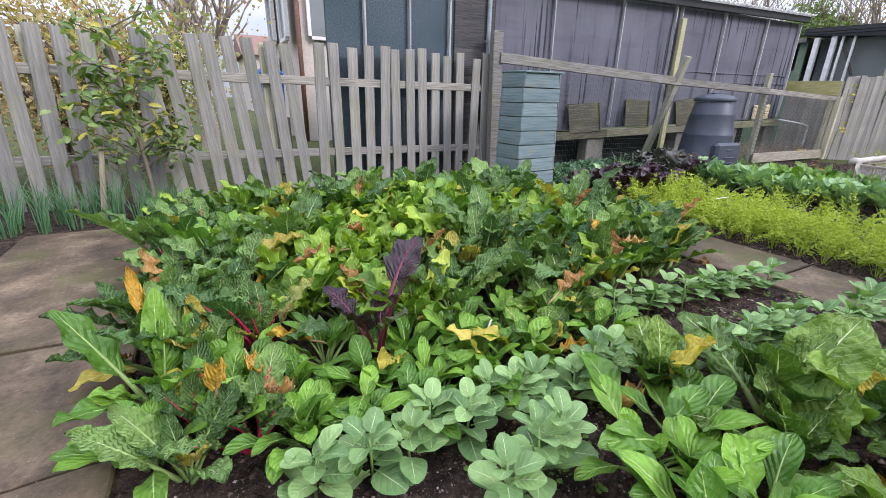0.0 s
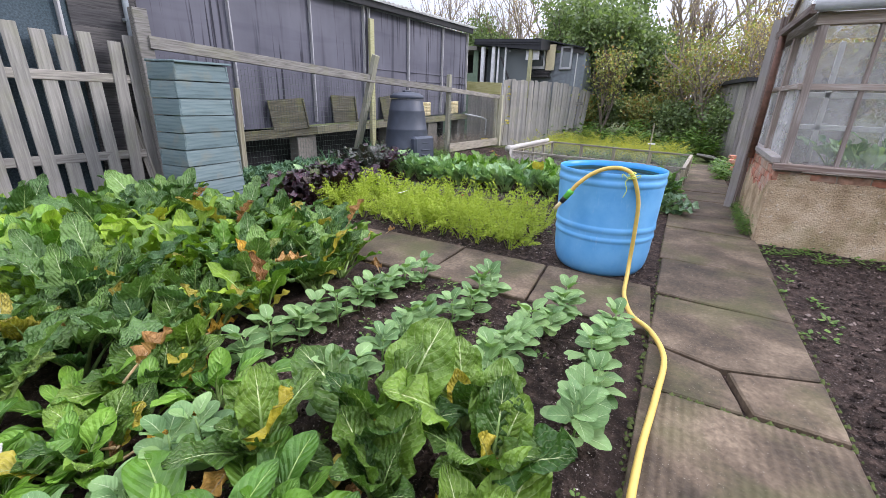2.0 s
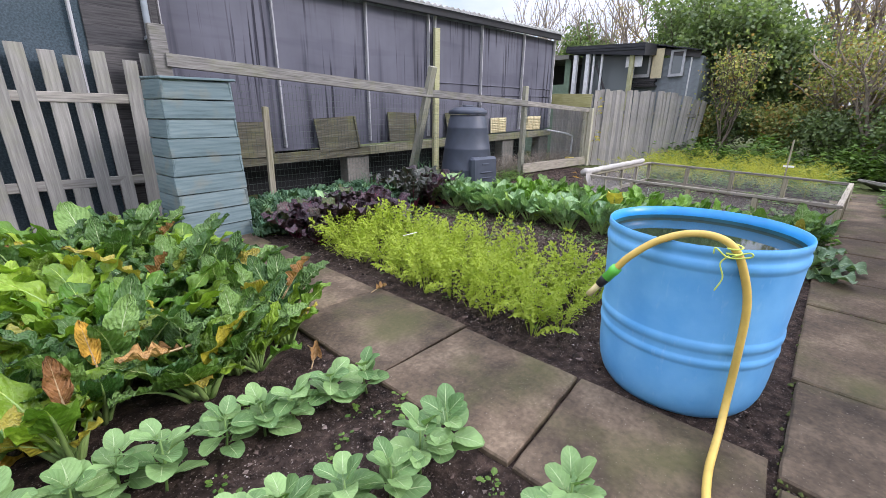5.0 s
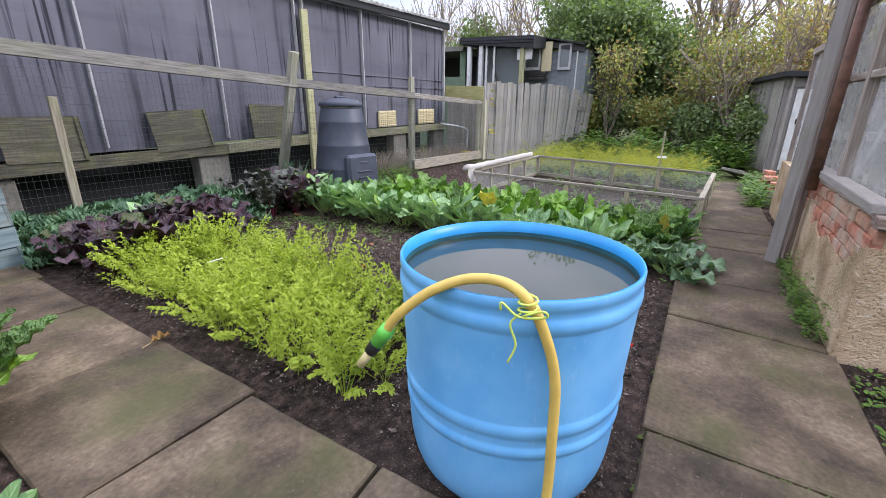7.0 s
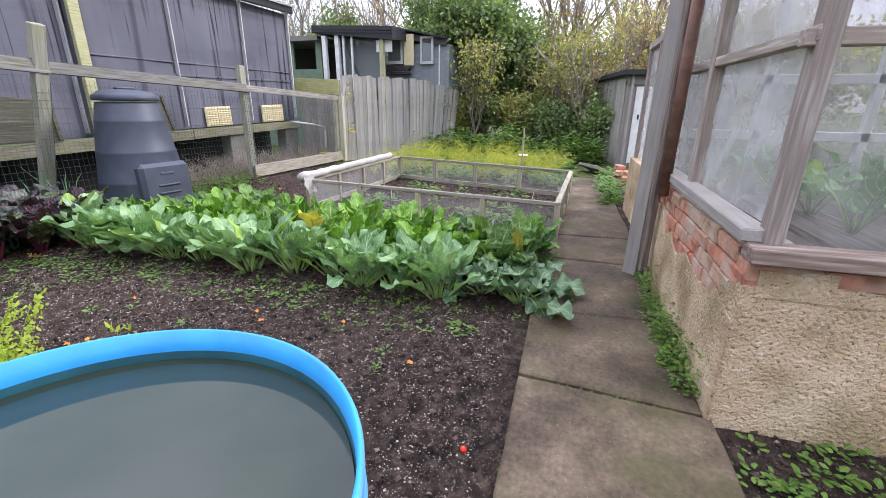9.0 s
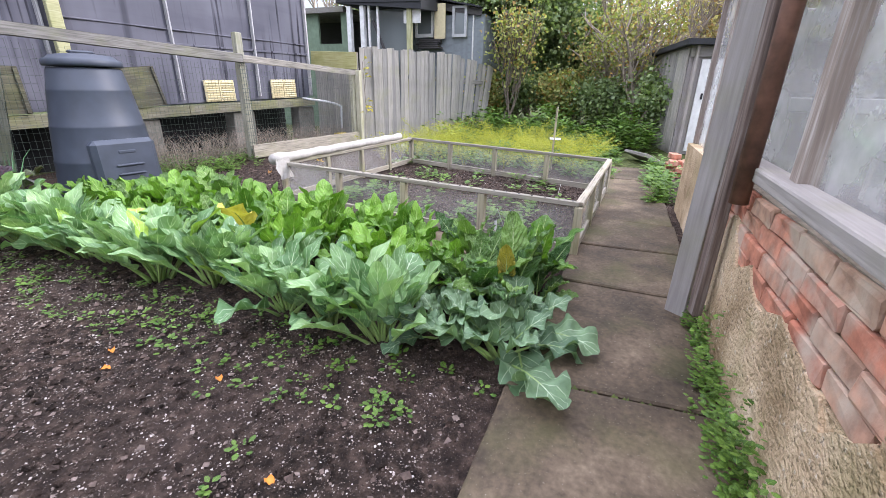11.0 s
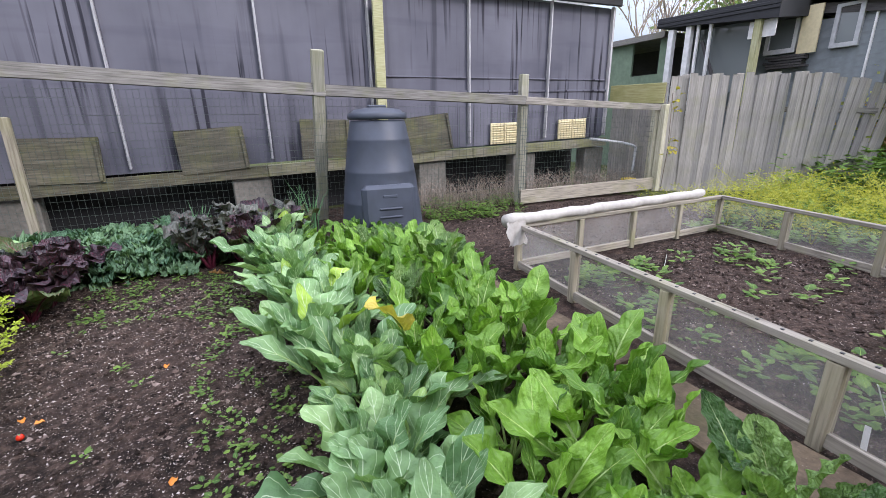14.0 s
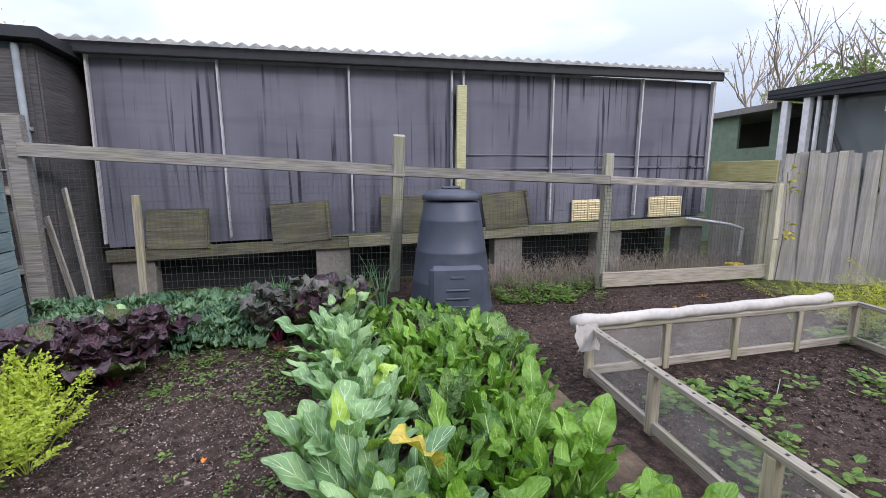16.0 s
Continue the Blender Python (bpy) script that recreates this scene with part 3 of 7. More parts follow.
clods("fine_gravel", [(4.55, 6.72, -0.08, 3.4)], 17000, 0.0025, 0.0058, 18, M_GRIT, "pale fine gravel mixed into the open bed")


# ---- paving ----
def slab_from(corners, name, parent, z=0.022, th=0.06, seed=0):
    """One paving slab from its plan corners, with worn rounded edge and slight tilt."""
    rg = random.Random(seed)
    c = sum((Vector((p[0], p[1], 0)) for p in corners), Vector()) / len(corners)
    tx, ty, dz = rg.uniform(-0.006, 0.006), rg.uniform(-0.006, 0.006), rg.uniform(-0.005, 0.005)
    ring = []
    P = [Vector((p[0], p[1], 0)) for p in corners]
    for i, p in enumerate(P):
        q = P[(i + 1) % len(P)]
        nseg = max(3, int((q - p).length / 0.08))
        for k in range(nseg):
            w = p.lerp(q, k / nseg)
            d = (w - c).normalized()
            ring.append(w - d * (0.001 + rg.uniform(0, 0.005) + (0.004 if k == 0 else 0)))
    n = len(ring)
    V, F = [], []
    for inset, zz in ((0.0, z - th), (0.0, z - 0.007), (0.009, z)):
        for w in ring:
            d = (w - c).normalized()
            p = w - d * inset
            V.append((p.x, p.y, zz + dz + (p.x - c.x) * tx + (p.y - c.y) * ty))
    for L in range(2):
        for k in range(n):
            F.append((L * n + k, L * n + (k + 1) % n, (L + 1) * n + (k + 1) % n, (L + 1) * n + k))
    F.append(tuple(2 * n + k for k in range(n)))
    return put(name, mesh(name, V, F, M_SLAB), parent)


def paving(name, label, xs, y0, y1, across, seed):
    """A run of slabs; across False: the run goes along x."""
    root = thing(name, (0, 0, 0), label, "path", kind="structure")
    rg = random.Random(seed)
    skew = [rg.uniform(-0.04, 0.04) for _ in xs]
    for i in range(len(xs) - 1):
        a, b = xs[i], xs[i + 1]
        e0, e1 = rg.uniform(-0.03, 0.03), rg.uniform(-0.03, 0.03)
        sa, sb = skew[i], skew[i + 1]
        q = [(a - sa + 0.004, y0 + e0), (b - sb - 0.004, y0 + e0), (b + sb - 0.004, y1 + e1), (a + sa + 0.004, y1 + e1)]
        if across:
            q = [(y, x) for x, y in q][::-1]
        if name == "main_path" and abs(a - 3.08) < 0.01:
            # the broken slab: a crack runs across it and forks back
            slab_from([(3.50, y1), (3.405, -0.528), (3.53, y0), (4.14, y0), (4.15, y1)], "slab", root, seed=seed * 50 + 40)
            slab_from([(3.09, y0), (3.51, y0), (3.385, -0.54), (3.095, -0.61)], "slab", root, seed=seed * 50 + 41)
            slab_from([(3.085, -0.59), (3.385, -0.525), (3.485, y1), (3.085, y1)], "slab", root, seed=seed * 50 + 42)
            continue
        if name == "main_path" and abs(a - 2.3) < 0.01:
            # one slab cast with ridges along its length
            V, F, m = [], [], 160
            for k in range(m + 1):
                y = y0 + 0.006 + (y1 - y0 - 0.012) * k / m
                worn = 0.5 + 0.5 * noise.noise(Vector((y * 5, 2.0, 0)))
                z = 0.019 + 0.0035 * worn * math.cos(2 * math.pi * y / 0.034) - (0.006 if k in (0, m) else 0)
                for x, zz in ((a + 0.006, -0.04), (a + 0.006, z - 0.005), (a + 0.014, z), (b - 0.014, z), (b - 0.006, z - 0.005), (b - 0.006, -0.04)):
                    V.append((x, y, zz))
            for k in range(m):
                for j in range(5):
                    o = k * 6 + j
                    F.append((o, o + 1, o + 7, o + 6))
            put("slab", mesh("slab", V, F, M_SLAB), root, None, "ridged concrete slab")
            continue
        slab_from(q, "slab", root, seed=seed * 50 + i)
    return root


paving("main_path", "worn brown-grey concrete slab path with mossy open joints", [-1.9, -1.2, -0.45, 0.3, 1.05, 1.8, 2.3, 3.08, 4.15, 4.93, 6.035, 6.77, 7.72, 8.42, 9.13, 10.03, 11.13, 12.1], -0.92, -0.2, False, 5)
paving("cross_path", "short run of worn concrete slabs between two beds", [-0.19, 0.53, 1.25, 2.05, 2.85, 3.6, 4.25], 3.6, 4.29, True, 6)
paving("side_path", "worn concrete slab path along the chard bed", [-0.19, 0.6, 1.45, 2.38, 3.35, 4.5], -0.85, 0.13, True, 7)


# ---- barn ----
def barn_y(x):
    return 5.84 - 0.047 * (x - 4.8)


def barn():
    root = thing("barn", (0, 0, 0), "long shed clad in dark woven cloth with pale battens", "shed")
    x0, x1 = 4.34, 12.68
    # cloth front in panels between battens, gently bellied
    xs = [4.36, 5.67, 7.17, 8.5, 8.66, 9.97, 11.42, x1]
    top = lambda x: 2.75 + 0.0185 * (x - 4.36)
    bot = lambda x: 0.62 + 0.031 * (x - 4.36)
    for i in range(len(xs) - 1):
        a, b = xs[i], xs[i + 1]
        V, F, n, mrow = [], [], 14, 12
        for j in range(mrow + 1):
            for k in range(n + 1):
                x = a + (b - a) * k / n
                z = bot(x) - 0.02 + (top(x) - bot(x)) * j / mrow
                belly = 0.018 * math.sin(math.pi * k / n) * math.sin(math.pi * j / mrow) + 0.006 * noise.noise(Vector((x * 4, z * 1.5, i)))
                V.append((x, barn_y(x) + 0.03 - belly, z))
        for j in range(mrow):
            for k in range(n):
                o = j * (n + 1) + k
                F.append((o, o + 1, o + n + 2, o + n + 1))
        put("cloth_panel", mesh("cloth_panel", V, F, M_CLOTH, smooth=True), root)
    for a, b in zip(xs[4:-1], xs[5:]):
        z = 1.74 + 0.012 * (a - 8.6)
        beam("seam", (a + 0.03, barn_y(a) + 0.016, z), (b - 0.03, barn_y(b) + 0.016, z + 0.012), 0.03, 0.022, M_CLOTH, root, bevel=0.006)
    for x in xs:
        lean = 0.02 * math.sin(x * 7)
        beam("batten", (x + lean, barn_y(x) - 0.005, bot(x) + 0.03), (x, barn_y(x) - 0.005, top(x)), 0.062, 0.024, M_BATTEN, root, bevel=0.003)
    # fold line of the lower cloth
    beam("hem", (8.8, barn_y(8.8) + 0.006, 1.55), (12.7, barn_y(12.7) + 0.006, 1.62), 0.012, 0.03, M_CLOTH, root, bevel=0.003)
    # body behind the cloth
    V = []
    for z0, z1 in ((0.62, 2.86),):
        V = [(x0, barn_y(x0) + 0.07, z0), (x1, barn_y(x1) + 0.07, z0 + 0.2), (x1 + 0.3, 9.3, z0 + 0.2), (x0 + 0.3, 9.3, z0), (x0, barn_y(x0) + 0.07, z1), (x1, barn_y(x1) + 0.07, z1 + 0.04), (x1 + 0.3, 9.3, 3.1), (x0 + 0.3, 9.3, 2.95)]
    put("body", mesh("body", V, [(0, 1, 5, 4), (1, 2, 6, 5), (2, 3, 7, 6), (3, 0, 4, 7), (0, 3, 2, 1), (4, 5, 6, 7)], M_GREYWALL), root)
    # eave board and corrugated roof
    e0, e1 = (4.0, barn_y(4.0) - 0.10, 2.79), (12.76, barn_y(12.76) - 0.10, 2.96)
    beam("eave_board", e0, e1, 0.05, 0.13, M_BLACKFELT, root, bevel=0.012)
    V, F, n = [], [], 420
    for k in range(n + 1):
        x = 3.85 + 9.0 * k / n
        w = 0.017 * math.cos(2 * math.pi * x / 0.146)
        z = 2.875 + 0.0195 * (x - 3.9) + w
        V += [(x, barn_y(x) - 0.2, z), (x + 0.1, 9.4, z + 0.28), (x + 0.1, 9.4, z + 0.272), (x, barn_y(x) - 0.2, z - 0.008)]
    for k in range(n):
        o, p = 4 * k, 4 * k + 4
        F += [(o, p, p + 1, o + 1), (o + 1, p + 1, p + 2, o + 2), (o + 2, p + 2, p + 3, o + 3), (o + 3, p + 3, p, o)]
    put("roof", mesh("roof", V, F, M_ROOF), root, None, "pale weathered corrugated roof sheet")
    # sagging foot beam, block piers, and a near-black sheet painted as the void's shade
    for a, b in ((4.36, 7.1), (7.1, 10.0), (10.0, 12.7)):
        beam("foot_beam", (a, barn_y(a) - 0.06, bot(a) - 0.11), (b - 0.01, barn_y(b) - 0.06, bot(b) - 0.11), 0.06, 0.14, M_POSTX if a > 5 else M_MOSSBOARD, root, "mossy foot beam", wob=0.004, seed=int(a))
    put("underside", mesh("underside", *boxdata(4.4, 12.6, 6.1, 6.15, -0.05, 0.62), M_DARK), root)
    for x in (4.6, 6.9, 9.35, 11.0, 12.5):
        put("pier", block(0.44, 0.22, bot(x) - 0.18, M_BLOCK, 0.012, 0.004, int(x * 9)), root, pose(x, barn_y(x) + 0.08, -0.02), "grey block pier")
    # thin dark strip on the end
    beam("corner_trim", (x1 + 0.04, barn_y(x1) + 0.02, 0.88), (x1 + 0.04, barn_y(x1) + 0.02, 2.9), 0.06, 0.05, M_BATTEN, root)
    return root


barn()


def leaning_board(x0, x1, z0, z1, tilt, seed):
    y = barn_y((x0 + x1) / 2) - 0.10
    root = thing("mossy_board", pose((x0 + x1) / 2, y, z0, -9, 0, -5) @ pose(0, 0, 0, 0, tilt), "square of old mossy plywood propped at the foot of the shed", "board", "boards along the shed foot")
    put("sheet", block(x1 - x0, 0.018, z1 - z0, M_MOSSBOARD, 0.003, 0.006, seed), root)
    put("edge_strip", block(0.03, 0.026, (z1 - z0) * 0.95, M_MOSSBOARD, 0.003, 0.002, seed), root, pose((x1 - x0) / 2 - 0.03, -0.02, 0.01))


for i, (a, b, z0, z1, tl) in enumerate([(4.78, 5.46, 0.58, 1.05, 0), (6.18, 6.90, 0.62, 1.12, -4), (7.52, 8.14, 0.71, 1.20, 1), (8.98, 9.66, 0.74, 1.24, -6)]):
    leaning_board(a, b, z0, z1, tl, i)


def vent(x0, x1, z0, z1):
    y = barn_y((x0 + x1) / 2) - 0.02
    w, h = x1 - x0, z1 - z0
    root = thing("vent_grille", pose((x0 + x1) / 2, y, z0, 0, -1.5, -5), "cream plastic louvred vent grille on the cloth wall", "vent", "wall vents")
    put("back_plate", block(w, 0.012, h, M_CREAM, 0.003), root)
    sl = block(w * 0.42, 0.014, h * 0.055, M_CREAM, 0.002)
    for r in range(8):
        for sx in (-0.245, 0.245):
            put("slat", sl, root, pose(sx * w, -0.012, h * (0.07 + r * 0.112), 25))
    for dx in (-w / 2 + 0.012, 0, w / 2 - 0.012):
        put("rib", block(0.018, 0.02, h, M_CREAM, 0.003), root, pose(dx, -0.01, 0))


vent(10.35, 10.87, 0.80, 1.115)
vent(11.67, 12.25, 0.84, 1.155)


# ---- left shed ----
def left_shed():
    root = thing("felted_shed", (0, 0, 0), "dark shed with blue-grey felt panels and pale vertical battens", "shed")
    put("front_wall", mesh("front_wall", *boxdata(1.9, 4.12, 5.3, 5.36, 0.0, 2.68), M_TEALFELT), root)
    put("side_wall", mesh("side_wall", *boxdata(4.12, 4.18, 5.3, 6.4, 0.0, 2.68), M_DARKBOARD), root)
    put("body", mesh("body", *boxdata(3.25, 4.11, 5.37, 9.0, 0.0, 2.68), M_GREYWALL), root)
    for i in range(15):
        beam("weatherboard", (3.55, 5.288, 0.15 + i * 0.17), (4.12, 5.288, 0.15 + i * 0.17), 0.02, 0.175, M_DARKBOARD, root, bevel=0.005)
        beam("weatherboard", (4.192, 5.3, 0.15 + i * 0.17), (4.192, 5.86, 0.15 + i * 0.17), 0.02, 0.175, M_DARKBOARD, root, bevel=0.005)
    for x in (2.33, 2.9, 3.46):
        beam("batten", (x, 5.285, 0.3), (x + 0.01, 5.285, 2.67), 0.1, 0.025, M_BATTEN, root)
    tube("downpipe", [(4.06, 5.245, 0.2), (4.06, 5.245, 2.65)], 0.03, M_GREYWALL, root, "dark grey downpipe")
    for z in (0.9, 1.85):
        put("bracket", block(0.09, 0.05, 0.04, M_GREYWALL, 0.006), root, pose(4.06, 5.255, z))
    put("roof", mesh("roof", *boxdata(1.85, 3.2, 5.15, 5.6, 2.69, 2.79), M_BLACKFELT), root)
    put("roof", mesh("roof", *boxdata(3.2, 4.3, 5.15, 9.2, 2.69, 2.79), M_BLACKFELT), root)


left_shed()


# ---- fences ----
def picket_fence():
    root = thing("picket_fence", (0, 0, 0), "weathered grey wooden picket fence", "fence")
    for z in (0.52, 1.30):
        beam("rail", (-3.2, 5.20, z + 0.02), (4.05, 5.17, z - 0.02), 0.04, 0.09, M_RAIL, root, bevel=0.006)
    rg = random.Random(4)
    kinds = [block(0.118, 0.022, h, M_PICKET, 0.004, 0.003, i, "picket") for i, h in enumerate((1.56, 1.60, 1.58, 1.61))]
    x = -3.1
    while x < 4.0:
        put("picket", kinds[rg.randrange(4)], root, pose(x, 5.16, 0.09 + rg.uniform(-0.015, 0.015), rg.uniform(-1, 1), rg.uniform(-1.3, 1.3) + (2 if x < 0.2 else -4.5 if x < 1.6 else 0), rg.uniform(-2, 2)))
        x += 0.186 + rg.uniform(-0.014, 0.014)
    for x in (-2.6, -0.7, 1.2):
        put("post", block(0.09, 0.09, 1.65, M_POST, 0.008, 0.003, 3), root, pose(x, 5.27, 0))


picket_fence()


def fence_y(x):
    return 5.04 - 0.062 * (x - 4.1)


def wire_fence():
    root = thing("post_and_rail_fence", (0, 0, 0), "weathered post and rail fence with wire mesh below the rail", "fence")
    posts = [(4.1, 2.0, 0.10), (7.62, 1.97, 0.085), (10.25, 1.74, 0.08), (12.78, 1.33, 0.09)]
    for i, (x, h, w) in enumerate(posts):
        put("post", block(w * 1.45, w, h, M_POST if i else M_RAIL, 0.007, 0.004, i), root, pose(x, fence_y(x) + (0.44 if i == 1 else 0.02), -0.02, 17 if i == 1 else 0, -1 + i * 0.6))
    tops = [(4.1, 1.66), (7.68, 1.485), (10.25, 1.395), (12.85, 1.30)]
    for i in range(3):
        (a, za), (b, zb) = tops[i], tops[i + 1]
        beam("rail", (a, fence_y(a) - 0.04, za), (b, fence_y(b) - 0.04, zb), 0.035, (0.125, 0.115, 0.09)[i], M_RAIL, root, wob=0.004, seed=i)
    beam("kick_board", (10.2, fence_y(10.2) - 0.07, 0.12), (12.8, fence_y(12.8) - 0.07, 0.13), 0.03, 0.19, M_BEDWOOD, root, wob=0.003)
    # welded wire mesh
    parts = []
    def wire(a, b, r=0.0013):
        parts.append(tube_data([a, b], r, 3, False))
    x = 4.15
    while x < 12.8:
        zt = 1.6 - (x - 4.1) * 0.043
        wire((x, fence_y(x) + 0.0, 0.1), (x, fence_y(x), zt - 0.05))
        x += 0.05
    for k in range(19):
        z = 0.12 + k * 0.075
        xe = 12.8 if z < 1.15 else 4.15 + (1.55 - z) / 0.043
        wire((4.15, fence_y(4.15), z), (xe, fence_y(xe), z), 0.0015)
    V, F = join(parts)
    put("wire_mesh", mesh("wire_mesh", V, F, M_WIRE), root, None, "green-grey welded wire mesh")
    # coarse plastic mesh wrapped round two posts
    for x in (7.62, 10.25):
        parts = []
        for k in range(24):
            z = 0.15 + k * 0.05
            lean = 0.44 - 0.306 * z if x < 8 else 0.0
            y = fence_y(x) - 0.035 + lean
            parts.append(tube_data([(x - 0.07, y, z), (x + 0.07, y, z)], 0.003, 4, False))
        for dx in (-0.06, -0.02, 0.02, 0.06):
            lo, hi = (0.40, 0.02) if x < 8 else (0.0, 0.0)
            parts.append(tube_data([(x + dx, fence_y(x) - 0.036 + lo, 0.1), (x + dx, fence_y(x) - 0.036 + hi, 1.35)], 0.003, 4, False))
        V, F = join(parts)
        put("post_mesh", mesh("post_mesh", V, F, M_WIRE), root)


wire_fence()

# tall green pole of the shed, leaning post and stake
p = thing("tall_pole", pose(8.58, 5.55, 0.0, 0, 0.5), "tall algae-green timber pole against the shed", "post")
put("pole", block(0.13, 0.06, 2.62, M_ALGAE, 0.008, 0.004, 8), p)
p = thing("short_stake", pose(5.0, fence_y(5.0) - 0.05, 0.0, 0, 1), "short grey timber stake", "stake")
put("stake", block(0.07, 0.05, 1.235, M_STAKE, 0.006, 0.003, 10), p)


def board_fence():
    """Close-boarded fence past the corner, leaning more at its far end."""
    root = thing("board_fence", (0, 0, 0), "silvered vertical board fence sagging at one end", "fence")
    a, b = Vector((12.85, 4.40, 0)), Vector((15.6, 2.75, 0))
    n, rg = 32, random.Random(8)
    yaw = math.degrees(math.atan2(b.y - a.y, b.x - a.x))
    kinds = [block((b - a).length / n * 1.04, 0.02, 1.80 + 0.012 * i, M_FENCE, 0.004, 0.006, i, "board") for i in range(4)]
    for k in range(n):
        p = a.lerp(b, (k + 0.5) / n)
        f = max(0.0, (k - 21) / 9)
        put("board", kinds[k % 4], root, Matrix.Translation((p.x, p.y, -0.05 - 0.15 * f)) @ pose(0, 0, 0, rg.uniform(-1, 1) - 4 * f, 12 * f + rg.uniform(-1, 1), yaw))
    for z in (0.4, 1.3):
        beam("back_rail", (a.x + 0.03, a.y + 0.06, z), (b.x + 0.03, b.y + 0.06, z - 0.1), 0.04, 0.08, M_RAIL, root)
    put("post", block(0.1, 0.1, 1.35, M_POST, 0.008, 0.003, 2), root, pose(12.83, 4.42, 0))
    # boarded return towards the shed
    for k in range(7):
        x, y = 12.82, 4.5 + k * 0.145
        put("return_board", block(0.145, 0.02, 1.66, M_FENCE, 0.004, 0.006, k), root, pose(12.86, y, 0, 0, 0, 90))
    beam("top_board", (12.84, 4.45, 1.52), (12.84, 5.5, 1.55), 0.03, 0.3, M_LIMEBOARD, root, "yellow-green algae board")


board_fence()


# narrow mossy slabs between the spinach and the netted bed
strip = thing("edge_slabs", (0, 0, 0), "narrow mossy concrete slabs beside the netted bed", "paving", kind="structure")
for k in range(6):
    y0 = -0.12 + k * 0.62
    slab_from([(7.86, y0), (8.2, y0), (8.2, y0 + 0.605), (7.86, y0 + 0.605)], "slab", strip, 0.03, 0.06, 300 + k)

# ---- slatted compost box ----
def compost_box():
    root = thing("compost_box", pose(4.0, 4.22, 0, 0, 0, 5), "tapered wooden compost box with faded teal painted boards", "compost bin")
    h, n = 1.43, 9
    for k in range(n):
        z = k * h / n
        f = 1 + 0.10 * (1 - z / h)
        wx, wy = 0.56 * f, 0.36 * f
        bh = h / n - 0.006
        for side in range(4):
            w, off = (wx, wy / 2) if side % 2 == 0 else (wy, wx / 2)
            lap = 0.026 if (side + k) % 2 else -0.002  # boards cross at the corners in turn
            m = pose(0, 0, z, 0, 0, 90 * side) @ pose(0, -off, 0, -3.0, 0, 0)
            put("board", block(w + lap, 0.022, bh, M_TEALPAINT, 0.006, 0.003, k * 4 + side), root, m)
    put("lid", block(0.62, 0.42, 0.022, M_TEALPAINT, 0.006, 0.002), root, pose(0.02, 0.0, h + 0.002, 1.5, -1, 0))
    # solid near-black block added to stand in for the dark inside behind the boards
    put("inner_lining", mesh("inner_lining", *boxdata(-0.24, 0.24, -0.14, 0.14, 0.0, h - 0.05), M_DARK), root)


compost_box()


# ---- black compost bin ----
def compost_bin():
    root = thing("plastic_compost_bin", pose(8.10, 4.38, 0.0, 0, 0, -6), "round slate-black plastic compost bin with lid and hatch", "compost bin")
    prof = [(0.0, 0.0), (0.455, 0.0), (0.46, 0.03), (0.445, 0.06), (0.43, 0.3), (0.432, 0.31), (0.426, 0.32), (0.402, 0.60), (0.404, 0.61), (0.397, 0.62), (0.36, 0.90), (0.362, 0.91), (0.355, 0.92), (0.325, 1.07), (0.31, 1.09), (0.0, 1.09)]
    prof = [(r * (1.0 - 0.10 * z), z * 1.07) for r, z in prof]
    V, F = lathe(prof, 56)
    put("body", mesh("body", V, F, M_BINBLACK, smooth=True), root)
    prof = [(0.0, 1.10), (0.335, 1.10), (0.345, 1.115), (0.34, 1.145), (0.325, 1.16), (0.30, 1.165), (0.27, 1.19), (0.10, 1.21), (0.0, 1.21)]
    V, F = lathe([(r * 0.90, z * 1.07) for r, z in prof], 48)
    lid = put("lid", mesh("lid", V, F, M_BINBLACK, smooth=True), root)
    put("knob", block(0.2, 0.07, 0.03, M_BINBLACK, 0.012), lid, pose(0, 0, 1.29))
    hatch = put("hatch", block(0.55, 0.14, 0.52, M_BINBLACK, 0.04), root, pose(-0.02, -0.405, 0.02, -3, 0, -2))
    for k in range(3):
        put("hatch_rib", block(0.24, 0.03, 0.022, M_BINBLACK, 0.008), hatch, pose(0.0, -0.072, 0.10 + k * 0.085))
    put("hatch_slot", block(0.15, 0.02, 0.03, M_BINBLACK, 0.006), hatch, pose(0.0, -0.066, 0.39))


compost_bin()


# ---- water barrel, water and hose ----
BX, BY, BH = 4.62, 0.246, 0.765


